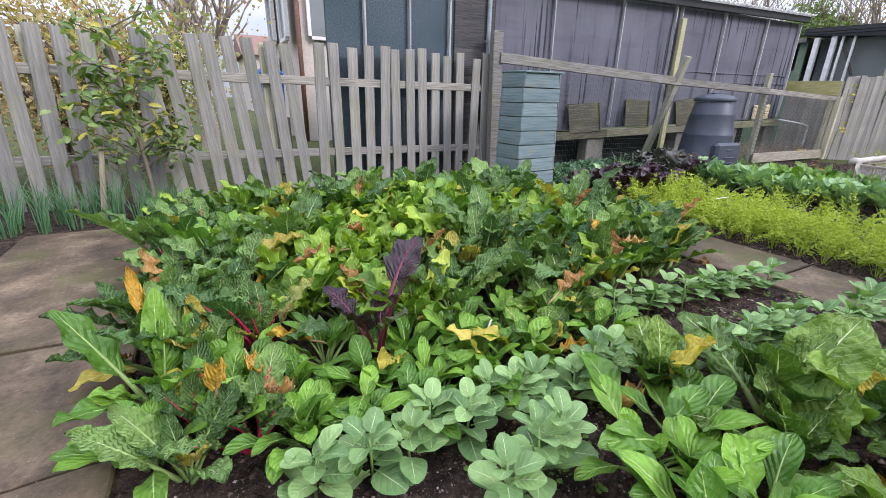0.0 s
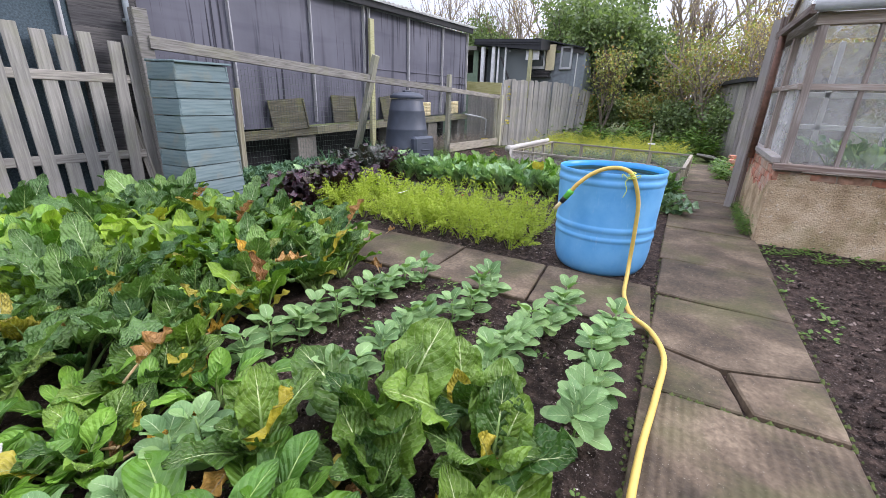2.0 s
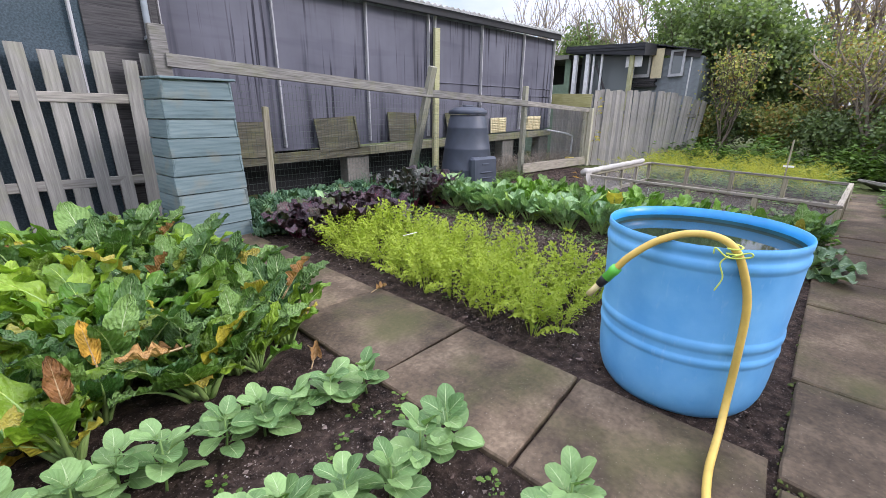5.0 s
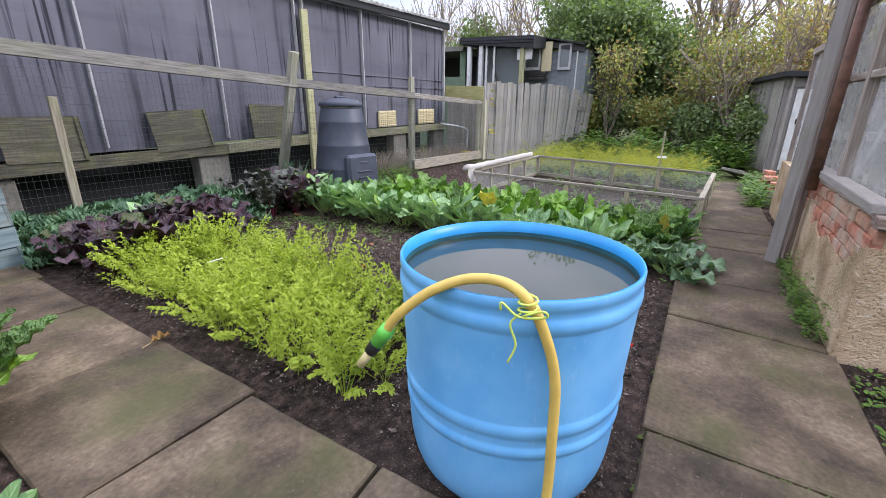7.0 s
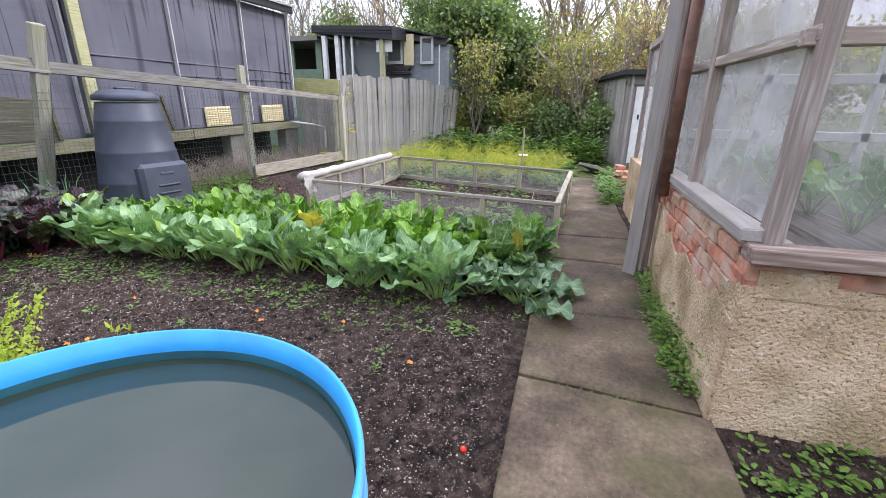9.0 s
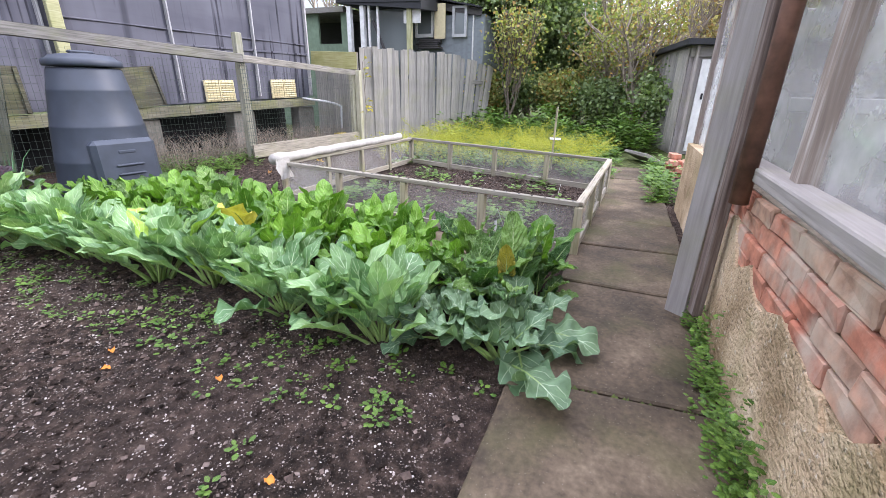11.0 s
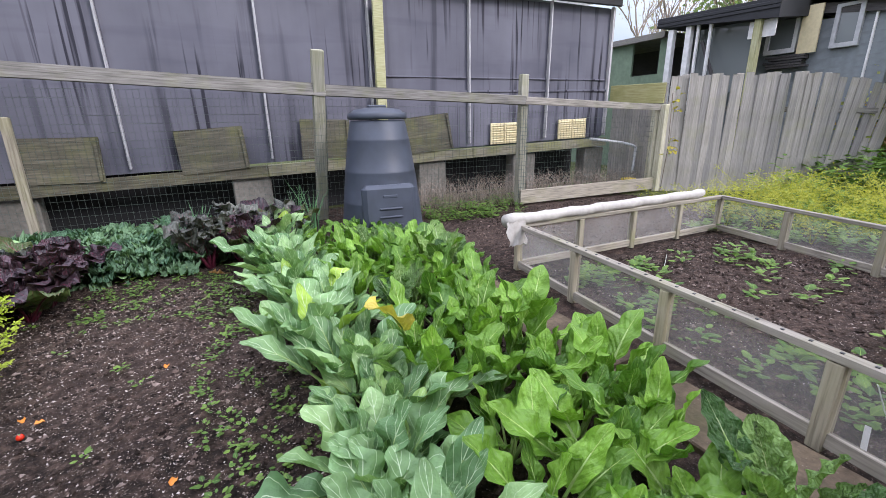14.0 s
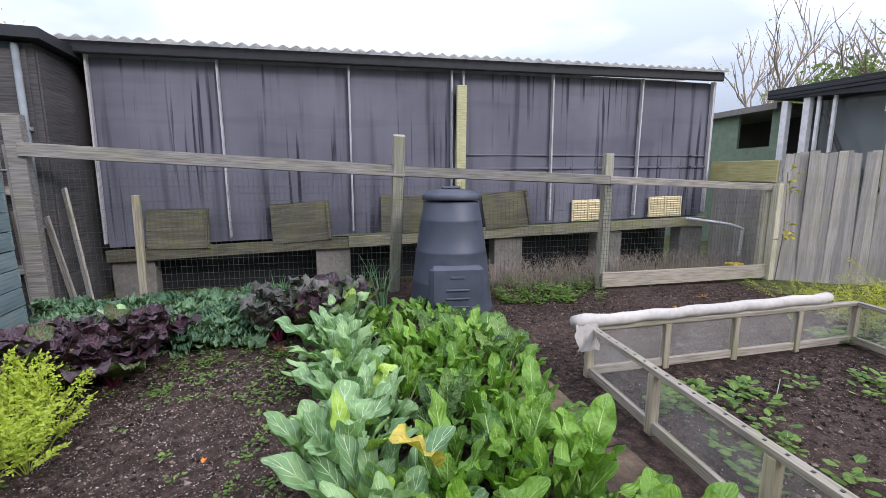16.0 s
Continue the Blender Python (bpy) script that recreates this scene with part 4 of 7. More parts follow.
def barrel():
    root = thing("water_barrel", pose(BX, BY, -0.02), "open-topped sky-blue plastic water barrel", "barrel")
    o = [(0.0, 0.004), (0.235, 0.0), (0.272, 0.006), (0.300, 0.022), (0.320, 0.052), (0.333, 0.09), (0.341, 0.135), (0.346, 0.19), (0.348, 0.235)]
    for lo, hi in ((0.281, 0.316), (0.348, 0.389), (0.671, 0.711)):  # rolled bands standing proud
        r0 = 0.348 + 0.042 * (lo - 0.24)
        o += [(r0, lo - 0.008), (r0 + 0.0006, lo), (r0 + 0.0052, lo + 0.006), (r0 + 0.0062, (lo + hi) / 2), (r0 + 0.0052, hi - 0.006), (r0 + 0.0016, hi), (r0 + 0.001, hi + 0.006)]
    o += [(0.3668, BH - 0.033), (0.3705, BH - 0.028), (0.3712, BH - 0.006), (0.368, BH)]
    V, F = lathe(o, 72)
    put("outer_wall", mesh("outer_wall", V, F, M_BLUE, smooth=True), root)
    V, F = lathe([(0.3685, BH), (0.3625, BH), (0.3595, BH - 0.042)], 72)
    put("rim", mesh("rim", V, F, M_BLUERIM, smooth=True), root, None, "deep blue cut rim")
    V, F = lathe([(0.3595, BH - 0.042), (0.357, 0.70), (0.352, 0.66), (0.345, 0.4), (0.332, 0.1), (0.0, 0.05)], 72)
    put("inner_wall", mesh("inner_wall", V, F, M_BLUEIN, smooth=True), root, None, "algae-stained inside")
    w = tagged(new("barrel_water", mesh("barrel_water", [(0.356 * math.cos(a * math.pi / 36), 0.356 * math.sin(a * math.pi / 36), 0.0) for a in range(72)], [tuple(range(72))], M_WATER)), "dark still water inside the blue barrel", "water")
    w.matrix_basis = pose(BX, BY, 0.688)


barrel()


def hose():
    root = thing("garden_hose", (0, 0, 0), "yellow garden hose tied over the barrel rim, trailing along the path", "hose")
    pts = [(4.190, 0.440, 0.60), (4.195, 0.395, 0.665), (4.225, 0.320, 0.735), (4.262, 0.235, 0.775), (4.275, 0.150, 0.782), (4.268, 0.085, 0.757), (4.285, 0.045, 0.68), (4.303, 0.012, 0.55), (4.308, 0.004, 0.36), (4.31, 0.002, 0.17), (4.22, -0.005, 0.07), (4.03, -0.015, 0.042), (3.86, -0.045, 0.042), (3.69, -0.10, 0.044), (3.55, -0.205, 0.046), (3.31, -0.278, 0.048), (2.99, -0.265, 0.048), (2.6, -0.235, 0.048), (2.2, -0.23, 0.048), (1.7, -0.26, 0.048), (1.0, -0.42, 0.048), (0.3, -0.6, 0.048), (-0.8, -0.7, 0.048)]
    path = spline(pts, 8)
    tube("pipe", path, 0.0135, M_HOSE, root, seg=10)
    a, b = Vector(pts[0]), Vector(pts[1])
    d = (a - b).normalized()
    tube("connector", [a - d * 0.02, a + d * 0.005, a + d * 0.01, a + d * 0.045], [0.020, 0.022, 0.019, 0.020], M_GREENPL, root, "bright green hose connector", 12)
    tube("connector_collar", [a + d * 0.045, a + d * 0.05, a + d * 0.085], [0.017, 0.019, 0.018], M_BLACKPL, root, "black collar", 12)
    tube("hose_end", [a + d * 0.08, a + d * 0.15], 0.0125, M_HOSETIP, root, "pale hose stub", 10)
    st = thing("string_tie", (0, 0, 0), "yellow-green string tying the hose to the rim", "string")
    c = Vector((4.262, 0.078, 0.742))
    loop = [c + Vector((0.02 * math.cos(k * 0.7) - 0.005, 0.022 * math.sin(k * 0.7), -0.012 + 0.002 * k)) for k in range(20)]
    tube("loop", loop, 0.0028, M_STRING, st, seg=6)
    tube("tail", spline([c + Vector((-0.02, 0.01, -0.01)), c + Vector((-0.028, 0.03, -0.04)), c + Vector((-0.025, 0.015, -0.09)), c + Vector((-0.03, 0.03, -0.14))], 5), 0.0028, M_STRING, st, seg=6)
    tube("bow", spline([c + Vector((-0.03, 0.0, -0.01)), c + Vector((-0.035, -0.045, 0.015)), c + Vector((-0.03, -0.05, 0.0)), c + Vector((-0.03, 0.01, -0.015)), c + Vector((-0.035, 0.05, 0.012)), c + Vector((-0.03, 0.055, -0.01))], 5), 0.0028, M_STRING, st, seg=6)


hose()


# ---- netted raised bed ----
def netted_bed():
    root = thing("netted_bed", (0, 0, 0), "low timber bed frame walled with fine grey insect mesh", "raised bed")
    A, B, C, D = Vector((8.17, -0.25, 0)), Vector((10.27, -0.35, 0)), Vector((11.03, 2.39, 0)), Vector((8.52, 2.48, 0))
    H = 0.36
    sides = [("near", D, A, 4), ("path", A, B, 3), ("far", B, C, 4), ("back", C, D, 4)]
    for nm, p, q, n in sides:
        d = (q - p).normalized()
        up = Vector((0, 0, 1))
        beam("top_rail", p + up * H, q + up * H, 0.05, 0.028, M_BEDWOOD, root, wob=0.002, bevel=0.003)
        beam("bottom_rail", p + up * 0.05, q + up * 0.05, 0.03, 0.055, M_BEDWOOD, root, wob=0.002, bevel=0.003)
        for k in range(n):
            r = p.lerp(q, k / n)
            put("post", block(0.05, 0.05, H - 0.018, M_BEDPOST, 0.004, 0.002, k), root, Matrix.Translation((r.x, r.y, 0)) @ pose(0, 0, 0, 0, 0, math.degrees(math.atan2(d.y, d.x))))
        V, F, m = [], [], 24
        nrm = d.cross(up)
        for k in range(m + 1):
            r = p.lerp(q, k / m) - nrm * 0.004
            w = 0.008 * math.sin(k * 1.7) + 0.004 * math.sin(k * 3.1)
            V += [tuple(r + up * 0.06), tuple(r + nrm * w + up * 0.2), tuple(r + up * (H - 0.015))]
        for k in range(m):
            F += [(3 * k, 3 * k + 3, 3 * k + 4, 3 * k + 1), (3 * k + 1, 3 * k + 4, 3 * k + 5, 3 * k + 2)]
        net = put("insect_mesh", mesh("insect_mesh", V, F, M_NET, smooth=True), root, None, "fine translucent grey mesh")
        if nm == "near":
            nail = block(0.012, 0.012, 0.004, M_BLACKPL, 0.001)
            for k in range(30):
                r = p.lerp(q, (k + 0.5) / 30)
                put("nail", nail, root, Matrix.Translation((r.x, r.y, H + 0.014)))
    roll = thing("fleece_roll", (0, 0, 0), "off-white rolled garden fleece lying along the bed rail", "fleece")
    pts, rr = [], []
    for k in range(26):
        f = k / 25
        pts.append((8.38 + 2.4 * f, 2.47 - 0.03 * f + 0.012 * math.sin(k * 1.3), H + 0.052 + 0.003 * math.sin(k * 2.1)))
        rr.append(0.042 + 0.003 * math.sin(k * 1.9) + (0.006 if k < 3 else 0))
    tube("rolled_cloth", pts, rr, M_FLEECE, roll, seg=12)
    V, F = [], []
    for k in range(8):
        for j in range(6):
            V.append((8.36 + 0.024 * k + 0.01 * math.sin(j * 2.0), 2.42 - 0.006 * j + 0.012 * math.sin(k * 1.7 + j), H + 0.05 - 0.035 * j + 0.008 * math.sin(k * 2.3)))
    for k in range(7):
        for j in range(5):
            F.append((k * 6 + j, k * 6 + j + 1, k * 6 + j + 7, k * 6 + j + 6))
    put("hanging_end", mesh("hanging_end", V, F, M_FLEECE, smooth=True), roll)


netted_bed()


# ---- greenhouse ----
def greenhouse():
    root = thing("greenhouse", (0, 0, 0), "old timber greenhouse on a rendered brick base with clouded panes", "greenhouse")
    X0, Y0, X1, Y1 = 5.985, -0.915, 8.0, -4.2
    SZ = 0.70
    # base walls: render face and brick top courses
    V, F = join([boxdata(X0, X0 + 0.2, Y1, Y0, -0.05, 0.585)])
    put("front_base", mesh("front_base", V, F, M_RENDER), root, None, "pebbly cement-rendered base wall")
    V, F = join([boxdata(X0 + 0.2, X1, Y0 - 0.2, Y0 - 0.004, -0.05, 0.42)])
    put("side_base", mesh("side_base", V, F, M_RENDER), root, None, "flaking rendered base wall")
    rg = random.Random(12)
    bk = [block(0.212, 0.10, 0.064, M_BRICK, 0.006, 0.004, i, "brick") for i in range(4)]
    # side: ragged upper courses where the render has gone
    for c in range(4):
        z = 0.425 + c * 0.069
        x = X0 + 0.11 + (0.11 if c % 2 else 0)
        while x < X1 - 0.1:
            put("brick", bk[rg.randrange(4)], root, pose(x, Y0 - 0.052 + rg.uniform(-0.006, 0.006), z, 0, 0, rg.uniform(-1.5, 1.5)))
            x += 0.222
    V, F = boxdata(X0 + 0.02, X1, Y0 - 0.2, Y0 - 0.02, 0.42, 0.70)
    put("side_core", mesh("side_core", V, F, M_MORTAR), root, None, "crumbling mortar")
    y = Y0 - 0.11
    while y > Y1:
        put("brick", bk[rg.randrange(4)], root, pose(X0 + 0.052 + rg.uniform(-0.004, 0.004), y, 0.60, 0, 0, 90 + rg.uniform(-1, 1)))
        y -= 0.222
    V, F = boxdata(X0 + 0.012, X0 + 0.2, Y1, Y0 - 0.01, 0.585, 0.67)
    put("front_core", mesh("front_core", V, F, M_MORTAR), root)
    # ragged render lapping over the bricks
    rd = []
    y = Y0 - 0.04
    while y > Y1:
        w = rg.uniform(0.07, 0.16)
        h = 0.012 + 0.05 * max(0, noise.noise(Vector((y * 3.1, 0, 7)))) + (0.05 if noise.noise(Vector((y * 2.3, 4, 1))) > 0.1 else 0.0)
        rd.append(boxdata(X0 - 0.006, X0 + 0.03, y - w, y, 0.55, 0.585 + h))
        y -= w
    V, F = join(rd)
    put("render_edge", mesh("render_edge", V, F, M_RENDER), root, None, "broken edge of the render")
    # flaking render over the side bricks: one ragged sheet
    n = 40
    V, F = [], []
    for k in range(n + 1):
        x = X0 + 0.004 + (X1 - X0 - 0.01) * k / n
        h = 0.43 + 0.14 * noise.noise(Vector((x * 4.0, 3, 1))) + 0.07 * noise.noise(Vector((x * 17.0, 5, 2))) + 0.03 * (x - X0)
        for zz in (0.0, h * 0.5, h):
            V += [(x, Y0 + 0.006 + 0.004 * noise.noise(Vector((x * 9, zz * 9, 0))), zz), (x, Y0 - 0.02, zz)]
    for k in range(n):
        a, b = 6 * k, 6 * k + 6
        F += [(a, b, b + 2, a + 2), (a + 2, b + 2, b + 4, a + 4), (a + 4, b + 4, b + 5, a + 5)]
    F += [(0, 2, 3, 1), (2, 4, 5, 3)]
    put("render_patch", mesh("render_patch", V, F, M_RENDER), root, None, "flaking render over brick")
    # sills
    beam("front_sill", (X0 - 0.02, Y0 + 0.02, SZ + 0.01), (X0 - 0.02, Y1, SZ + 0.01), 0.10, 0.05, M_GHRAIL, root, wob=0.003)
    beam("side_sill", (X0 + 0.01, Y0 - 0.01, SZ + 0.06), (X1, Y0 - 0.02, SZ + 0.08), 0.09, 0.045, M_GHBOARD, root, "grey flaking sill", wob=0.002)
    # front frame
    for i, y in enumerate((Y0 - 0.06, -1.72, -2.45, -3.2, -4.1)):
        beam("front_upright", (X0 + 0.03, y, SZ + 0.03), (X0 + 0.03, y, 1.9), 0.06, 0.06, M_GHWOOD, root, wob=0.003, seed=i)
    for y in (-1.33, -2.08, -2.8):
        beam("glazing_bar", (X0 + 0.035, y, SZ + 0.03), (X0 + 0.035, y, 1.88), 0.03, 0.035, M_GHWOOD, root)
    beam("front_crossbar", (X0 + 0.03, Y0, 1.36), (X0 + 0.03, Y1, 1.36), 0.045, 0.05, M_GHWOOD, root)
    beam("front_head", (X0 + 0.03, Y0, 1.86), (X0 + 0.03, Y1, 1.86), 0.07, 0.09, M_GHWOOD, root)
    tube("gutter", [(X0 - 0.05, Y0 + 0.05, 1.95), (X0 - 0.05, Y1, 1.97)], 0.05, M_GREYPIPE, root, "grey gutter pipe", 12)
    # side frame
    for i, x in enumerate((6.98, 7.92)):
        beam("side_upright", (x, Y0 - 0.05, SZ + 0.07), (x, Y0 - 0.05, 1.9), 0.06, 0.07, M_GHWOOD, root, wob=0.003, seed=i)
    beam("side_crossbar", (X0, Y0 - 0.05, 1.37), (X1, Y0 - 0.05, 1.39), 0.05, 0.045, M_GHWOOD, root)
    beam("side_head", (X0, Y0 - 0.05, 1.88), (X1, Y0 - 0.05, 1.9), 0.08, 0.09, M_GHWOOD, root)
    # panes
    put("front_film", mesh("front_film", *boxdata(X0 + 0.05, X0 + 0.056, Y1, Y0 - 0.08, SZ + 0.03, 1.84), M_FILM2), root, None, "dusty clear panes")
    put("side_film", mesh("side_film", *boxdata(X0 + 0.08, X1, Y0 - 0.075, Y0 - 0.069, SZ + 0.08, 1.86), M_FILM), root, None, "clouded sheet over the side panes")
    # roof: eaves along the front, gables over the two ends
    XM = (X0 + X1) / 2
    V = [(X0 - 0.06, Y0 + 0.06, 1.93), (X0 - 0.06, Y1, 1.93), (XM, Y1, 2.42), (XM, Y0 + 0.06, 2.42), (X1, Y0 + 0.06, 1.95), (X1, Y1, 1.95)]
    V2 = V + [(a, b, c + 0.012) for a, b, c in V]
    put("roof", mesh("roof", V2, [(0, 1, 2, 3), (3, 2, 5, 4), (6, 9, 8, 7), (9, 10, 11, 8), (0, 6, 7, 1), (4, 5, 11, 10)], M_FILM), root)
    for y in (Y0 - 0.06, Y1 + 0.02):
        put("gable_sheet", mesh("gable_sheet", [(X0, y, 1.92), (X1, y, 1.92), (XM, y, 2.40), (X0, y - 0.006, 1.92), (X1, y - 0.006, 1.92), (XM, y - 0.006, 2.40)], [(0, 1, 2), (5, 4, 3), (0, 2, 5, 3), (2, 1, 4, 5)], M_FILM), root)
        beam("barge_board", (X0 - 0.04, y + 0.03, 1.93), (XM, y + 0.03, 2.42), 0.03, 0.08, M_GHRAIL, root)
        beam("barge_board", (X1, y + 0.03, 1.95), (XM, y + 0.03, 2.42), 0.03, 0.08, M_GHRAIL, root)
    for y in (-1.72, -2.45, -3.2):
        beam("rafter", (X0, y, 1.92), (XM, y, 2.41), 0.03, 0.05, M_GHWOOD, root)
    beam("eave", (X0 - 0.08, Y0 + 0.05, 1.92), (X1, Y0 + 0.05, 1.94), 0.05, 0.07, M_GHRAIL, root)
    # far wall of the house and end post
    put("back_wall", mesh("back_wall", *boxdata(X1 - 0.05, X1, Y1, Y0 - 0.1, 0, 1.9), M_FILM), root)
    put("far_side", mesh("far_side", *boxdata(X0, X1, Y1, Y1 + 0.05, 0, 1.9), M_FILM), root)
    tube("downpipe", [(7.22, Y0 + 0.045, 0.66), (7.2, Y0 + 0.045, 1.95)], 0.032, M_PIPE, root, "rusty brown downpipe", 10)
    beam("end_post", (7.56, Y0 + 0.10, 0.0), (7.54, Y0 + 0.07, 2.1), 0.05, 0.095, M_GHBOARD, root, "broad weathered end board", wob=0.004)
    beam("end_post", (7.40, Y0 + 0.055, 0.1), (7.38, Y0 + 0.05, 2.1), 0.04, 0.06, M_GHRAIL, root)


greenhouse()


def staging():
    root = thing("greenhouse_staging", (0, 0, 0), "timber staging shelves inside the greenhouse", "shelf")
    for y in (-1.75, -2.7):
        put("shelf", mesh("shelf", *boxdata(6.3, 7.8, y - 0.3, y + 0.3, 0.56, 0.6), M_GHRAIL), root)
        for x in (6.4, 7.7):
            for dy in (-0.25, 0.25):
                put("leg", block(0.05, 0.05, 0.56, M_GHWOOD, 0.004), root, pose(x, y + dy, 0))
    for z in (1.0, 1.35):
        beam("far_frame", (7.85, -1.0, z), (7.85, -4.0, z), 0.05, 0.06, M_WHITEPAINT, root)
    for y in (-1.5, -2.1, -2.7, -3.3):
        beam("far_bar", (7.85, y, 0.6), (7.85, y, 1.9), 0.05, 0.05, M_WHITEPAINT, root)


staging()


def lean_to():
    """White-doored shed past the greenhouse."""
    root = thing("white_doored_shed", (14.3, -1.3, 0, 0, 0, 10), "old grey shed with a white door beside the path", "shed")
    X, Y, H = 0.0, 0.0, 1.81
    put("wall", mesh("wall", *boxdata(X, X + 2.6, -2.1, Y, 0, H), M_GHBOARD), root)
    for k in range(17):
        put("board", block(0.14, 0.02, H - 0.04, M_FENCE, 0.004, 0.006, k), root, pose(X + 0.09 + k * 0.147, Y + 0.014, 0))
    d = put("door", mesh("door", *boxdata(X - 0.03, X - 0.004, Y - 0.98, Y - 0.2, 0.06, H - 0.22), M_WHITEPAINT), root, None, "white painted door")
    put("door_handle", block(0.03, 0.03, 0.1, M_BLACKPL, 0.005), d, pose(X - 0.04, Y - 0.3, 0.95))
    for y in (Y - 0.09, Y - 1.08):
        beam("door_frame", (X - 0.02, y, 0), (X - 0.02, y, H), 0.04, 0.16, M_GHBOARD, root)
    beam("door_head", (X - 0.02, Y, H - 0.1), (X - 0.02, -2.1, H - 0.1), 0.035, 0.16, M_GHBOARD, root)
    put("roof", mesh("roof", *boxdata(X - 0.18, X + 2.8, -2.2, Y + 0.12, H, H + 0.09), M_BLACKFELT), root)
    w = thing("low_wall", (0, 0, 0), "low rendered wall with a clouded screen beside the path", "wall", kind="structure")
    put("panel", mesh("panel", *boxdata(8.02, 9.88, -1.12, -1.0, -0.02, 0.62), M_RENDER), w)
    for i, x in enumerate((8.05, 8.65, 9.25, 9.85)):
        beam("upright", (x, -1.06, 0.62), (x, -1.06, 1.8), 0.05, 0.05, M_GHWOOD, w)
    beam("head", (8.0, -1.06, 1.8), (9.9, -1.06, 1.8), 0.06, 0.07, M_GHWOOD, w)
    put("film", mesh("film", *boxdata(8.05, 9.85, -1.075, -1.07, 0.62, 1.8), M_FILM), w)


lean_to()

sl = thing("leaning_slab", pose(12.95, -0.85, 0.02, 24, 0, 30), "loose grey slab tilted at the end of the path", "slab")
put("slab", block(0.62, 0.5, 0.06, M_BLOCK, 0.01, 0.005, 3), sl)
bp = thing("brick_pile", (11.9, -1.2, 0), "small pile of old bricks beside the path", "bricks")
rg = random.Random(2)
bmesh_brick = block(0.215, 0.1, 0.065, M_BRICK, 0.006, 0.003, 5)
for k in range(14):
    put("brick", bmesh_brick, bp, pose(rg.uniform(-0.2, 0.2), rg.uniform(-0.1, 0.1), 0.067 * (k // 4), 0, 0, rg.uniform(-30, 30)))


# ---- hut behind the board fence ----
def hut():
    root = thing("garden_hut", (0, 0, 0), "dark grey timber hut with white-framed windows and a felt roof", "hut")
    X, Y0, Y1, Y2 = 16.1, 6.35, 4.12, 2.98
    put("front_wall", mesh("front_wall", *boxdata(X + 0.02, X + 0.1, Y1, Y0, 0, 2.95), M_GREYWALL), root)
    put("side_wall", mesh("side_wall", *boxdata(X, X + 3.0, Y2, Y1 + 0.75, 0, 2.72), M_GREYWALL), root)
    for k in range(9):
        beam("weatherboard", (X - 0.012, Y2, 1.15 + 0.17 * k), (X - 0.012, Y1 + 0.75, 1.15 + 0.17 * k), 0.018, 0.176, M_GREYWALL, root, bevel=0.004)
    beam("corner_strip", (X - 0.03, 3.24, 1.0), (X - 0.03, 3.24, 2.74), 0.03, 0.05, M_WHITEPAINT, root)
    # deep felt-edged porch roof
    V = [(X - 1.1, Y1, 3.01), (X - 1.1, Y0, 3.09), (X + 2.6, Y0 + 0.6, 3.3), (X + 2.6, Y1, 3.25)]
    V += [(a, b, c - 0.17) for a, b, c in V]
    V[4] = (X - 1.1, Y1, 2.70)
    put("porch_roof", mesh("porch_roof", V, [(0, 3, 2, 1), (4, 5, 6, 7), (0, 1, 5, 4), (1, 2, 6, 5), (2, 3, 7, 6), (3, 0, 4, 7)], M_BLACKFELT), root)
    for z in (2.99, 2.93):
        beam("felt_lap", (X - 1.112, Y1, z - 0.06), (X - 1.112, Y0, z + 0.02), 0.012, 0.05, M_BLACKFELT, root, bevel=0.005)
    # main roof: thin corrugated edge falling to one side
    V, F, n = [], [], 60
    for k in range(n + 1):
        y = 4.62 - 1.60 * k / n
        z = 3.17 - 0.32 * k / n + 0.012 * math.cos(2 * math.pi * y / 0.076)
        V += [(X - 0.2, y, z), (X + 3.0, y, z + 0.1), (X - 0.2, y, z - 0.03)]
    for k in range(n):
        o, p = 3 * k, 3 * k + 3
        F += [(o, p, p + 1, o + 1), (o, o + 2, p + 2, p)]
    put("roof", mesh("roof", V, F, M_BLACKFELT), root)
    beam("fascia", (X - 0.06, 4.7, 3.0), (X - 0.06, 3.03, 2.75), 0.03, 0.16, M_DARKBOARD, root)
    for y, m in ((6.06, M_WHITEPAINT), (5.69, M_WHITEPAINT), (5.52, M_WHITEPAINT), (5.28, M_WHITEPAINT), (4.45, M_ALGAE)):
        w = 0.11 if y in (6.06, 5.69, 4.45) else 0.05
        beam("porch_post", (X - 1.0, y, 0), (X - 1.0, y, 2.85), w, w, m, root)
    beam("brace", (X - 0.95, 5.45, 2.55), (X - 0.95, 5.15, 1.9), 0.04, 0.06, M_DARKBOARD, root)
    put("porch_glass", mesh("porch_glass", *boxdata(X - 0.7, X - 0.69, 4.6, 5.65, 1.6, 2.8), M_DARKGLASS), root)
    put("porch_board", mesh("porch_board", *boxdata(X - 0.97, X - 0.94, 4.2, 4.62, 2.45, 2.72), M_WHITEPAINT), root)
    wd = put("window", mesh("window", *boxdata(X - 0.10, X - 0.05, 4.30, 4.68, 2.32, 2.97), M_DARKGLASS), root)
    for (a, b, c, d) in ((4.24, 4.74, 2.24, 2.32), (4.24, 4.74, 2.97, 3.03), (4.24, 4.30, 2.32, 2.97), (4.68, 4.74, 2.32, 2.97)):
        put("frame", mesh("frame", *boxdata(X - 0.14, X - 0.05, a, b, c, d), M_WHITEPAINT), wd)
    wd = put("window", mesh("window", *boxdata(X - 0.06, X - 0.03, 3.45, 3.70, 2.30, 2.85), M_DARKGLASS), root)
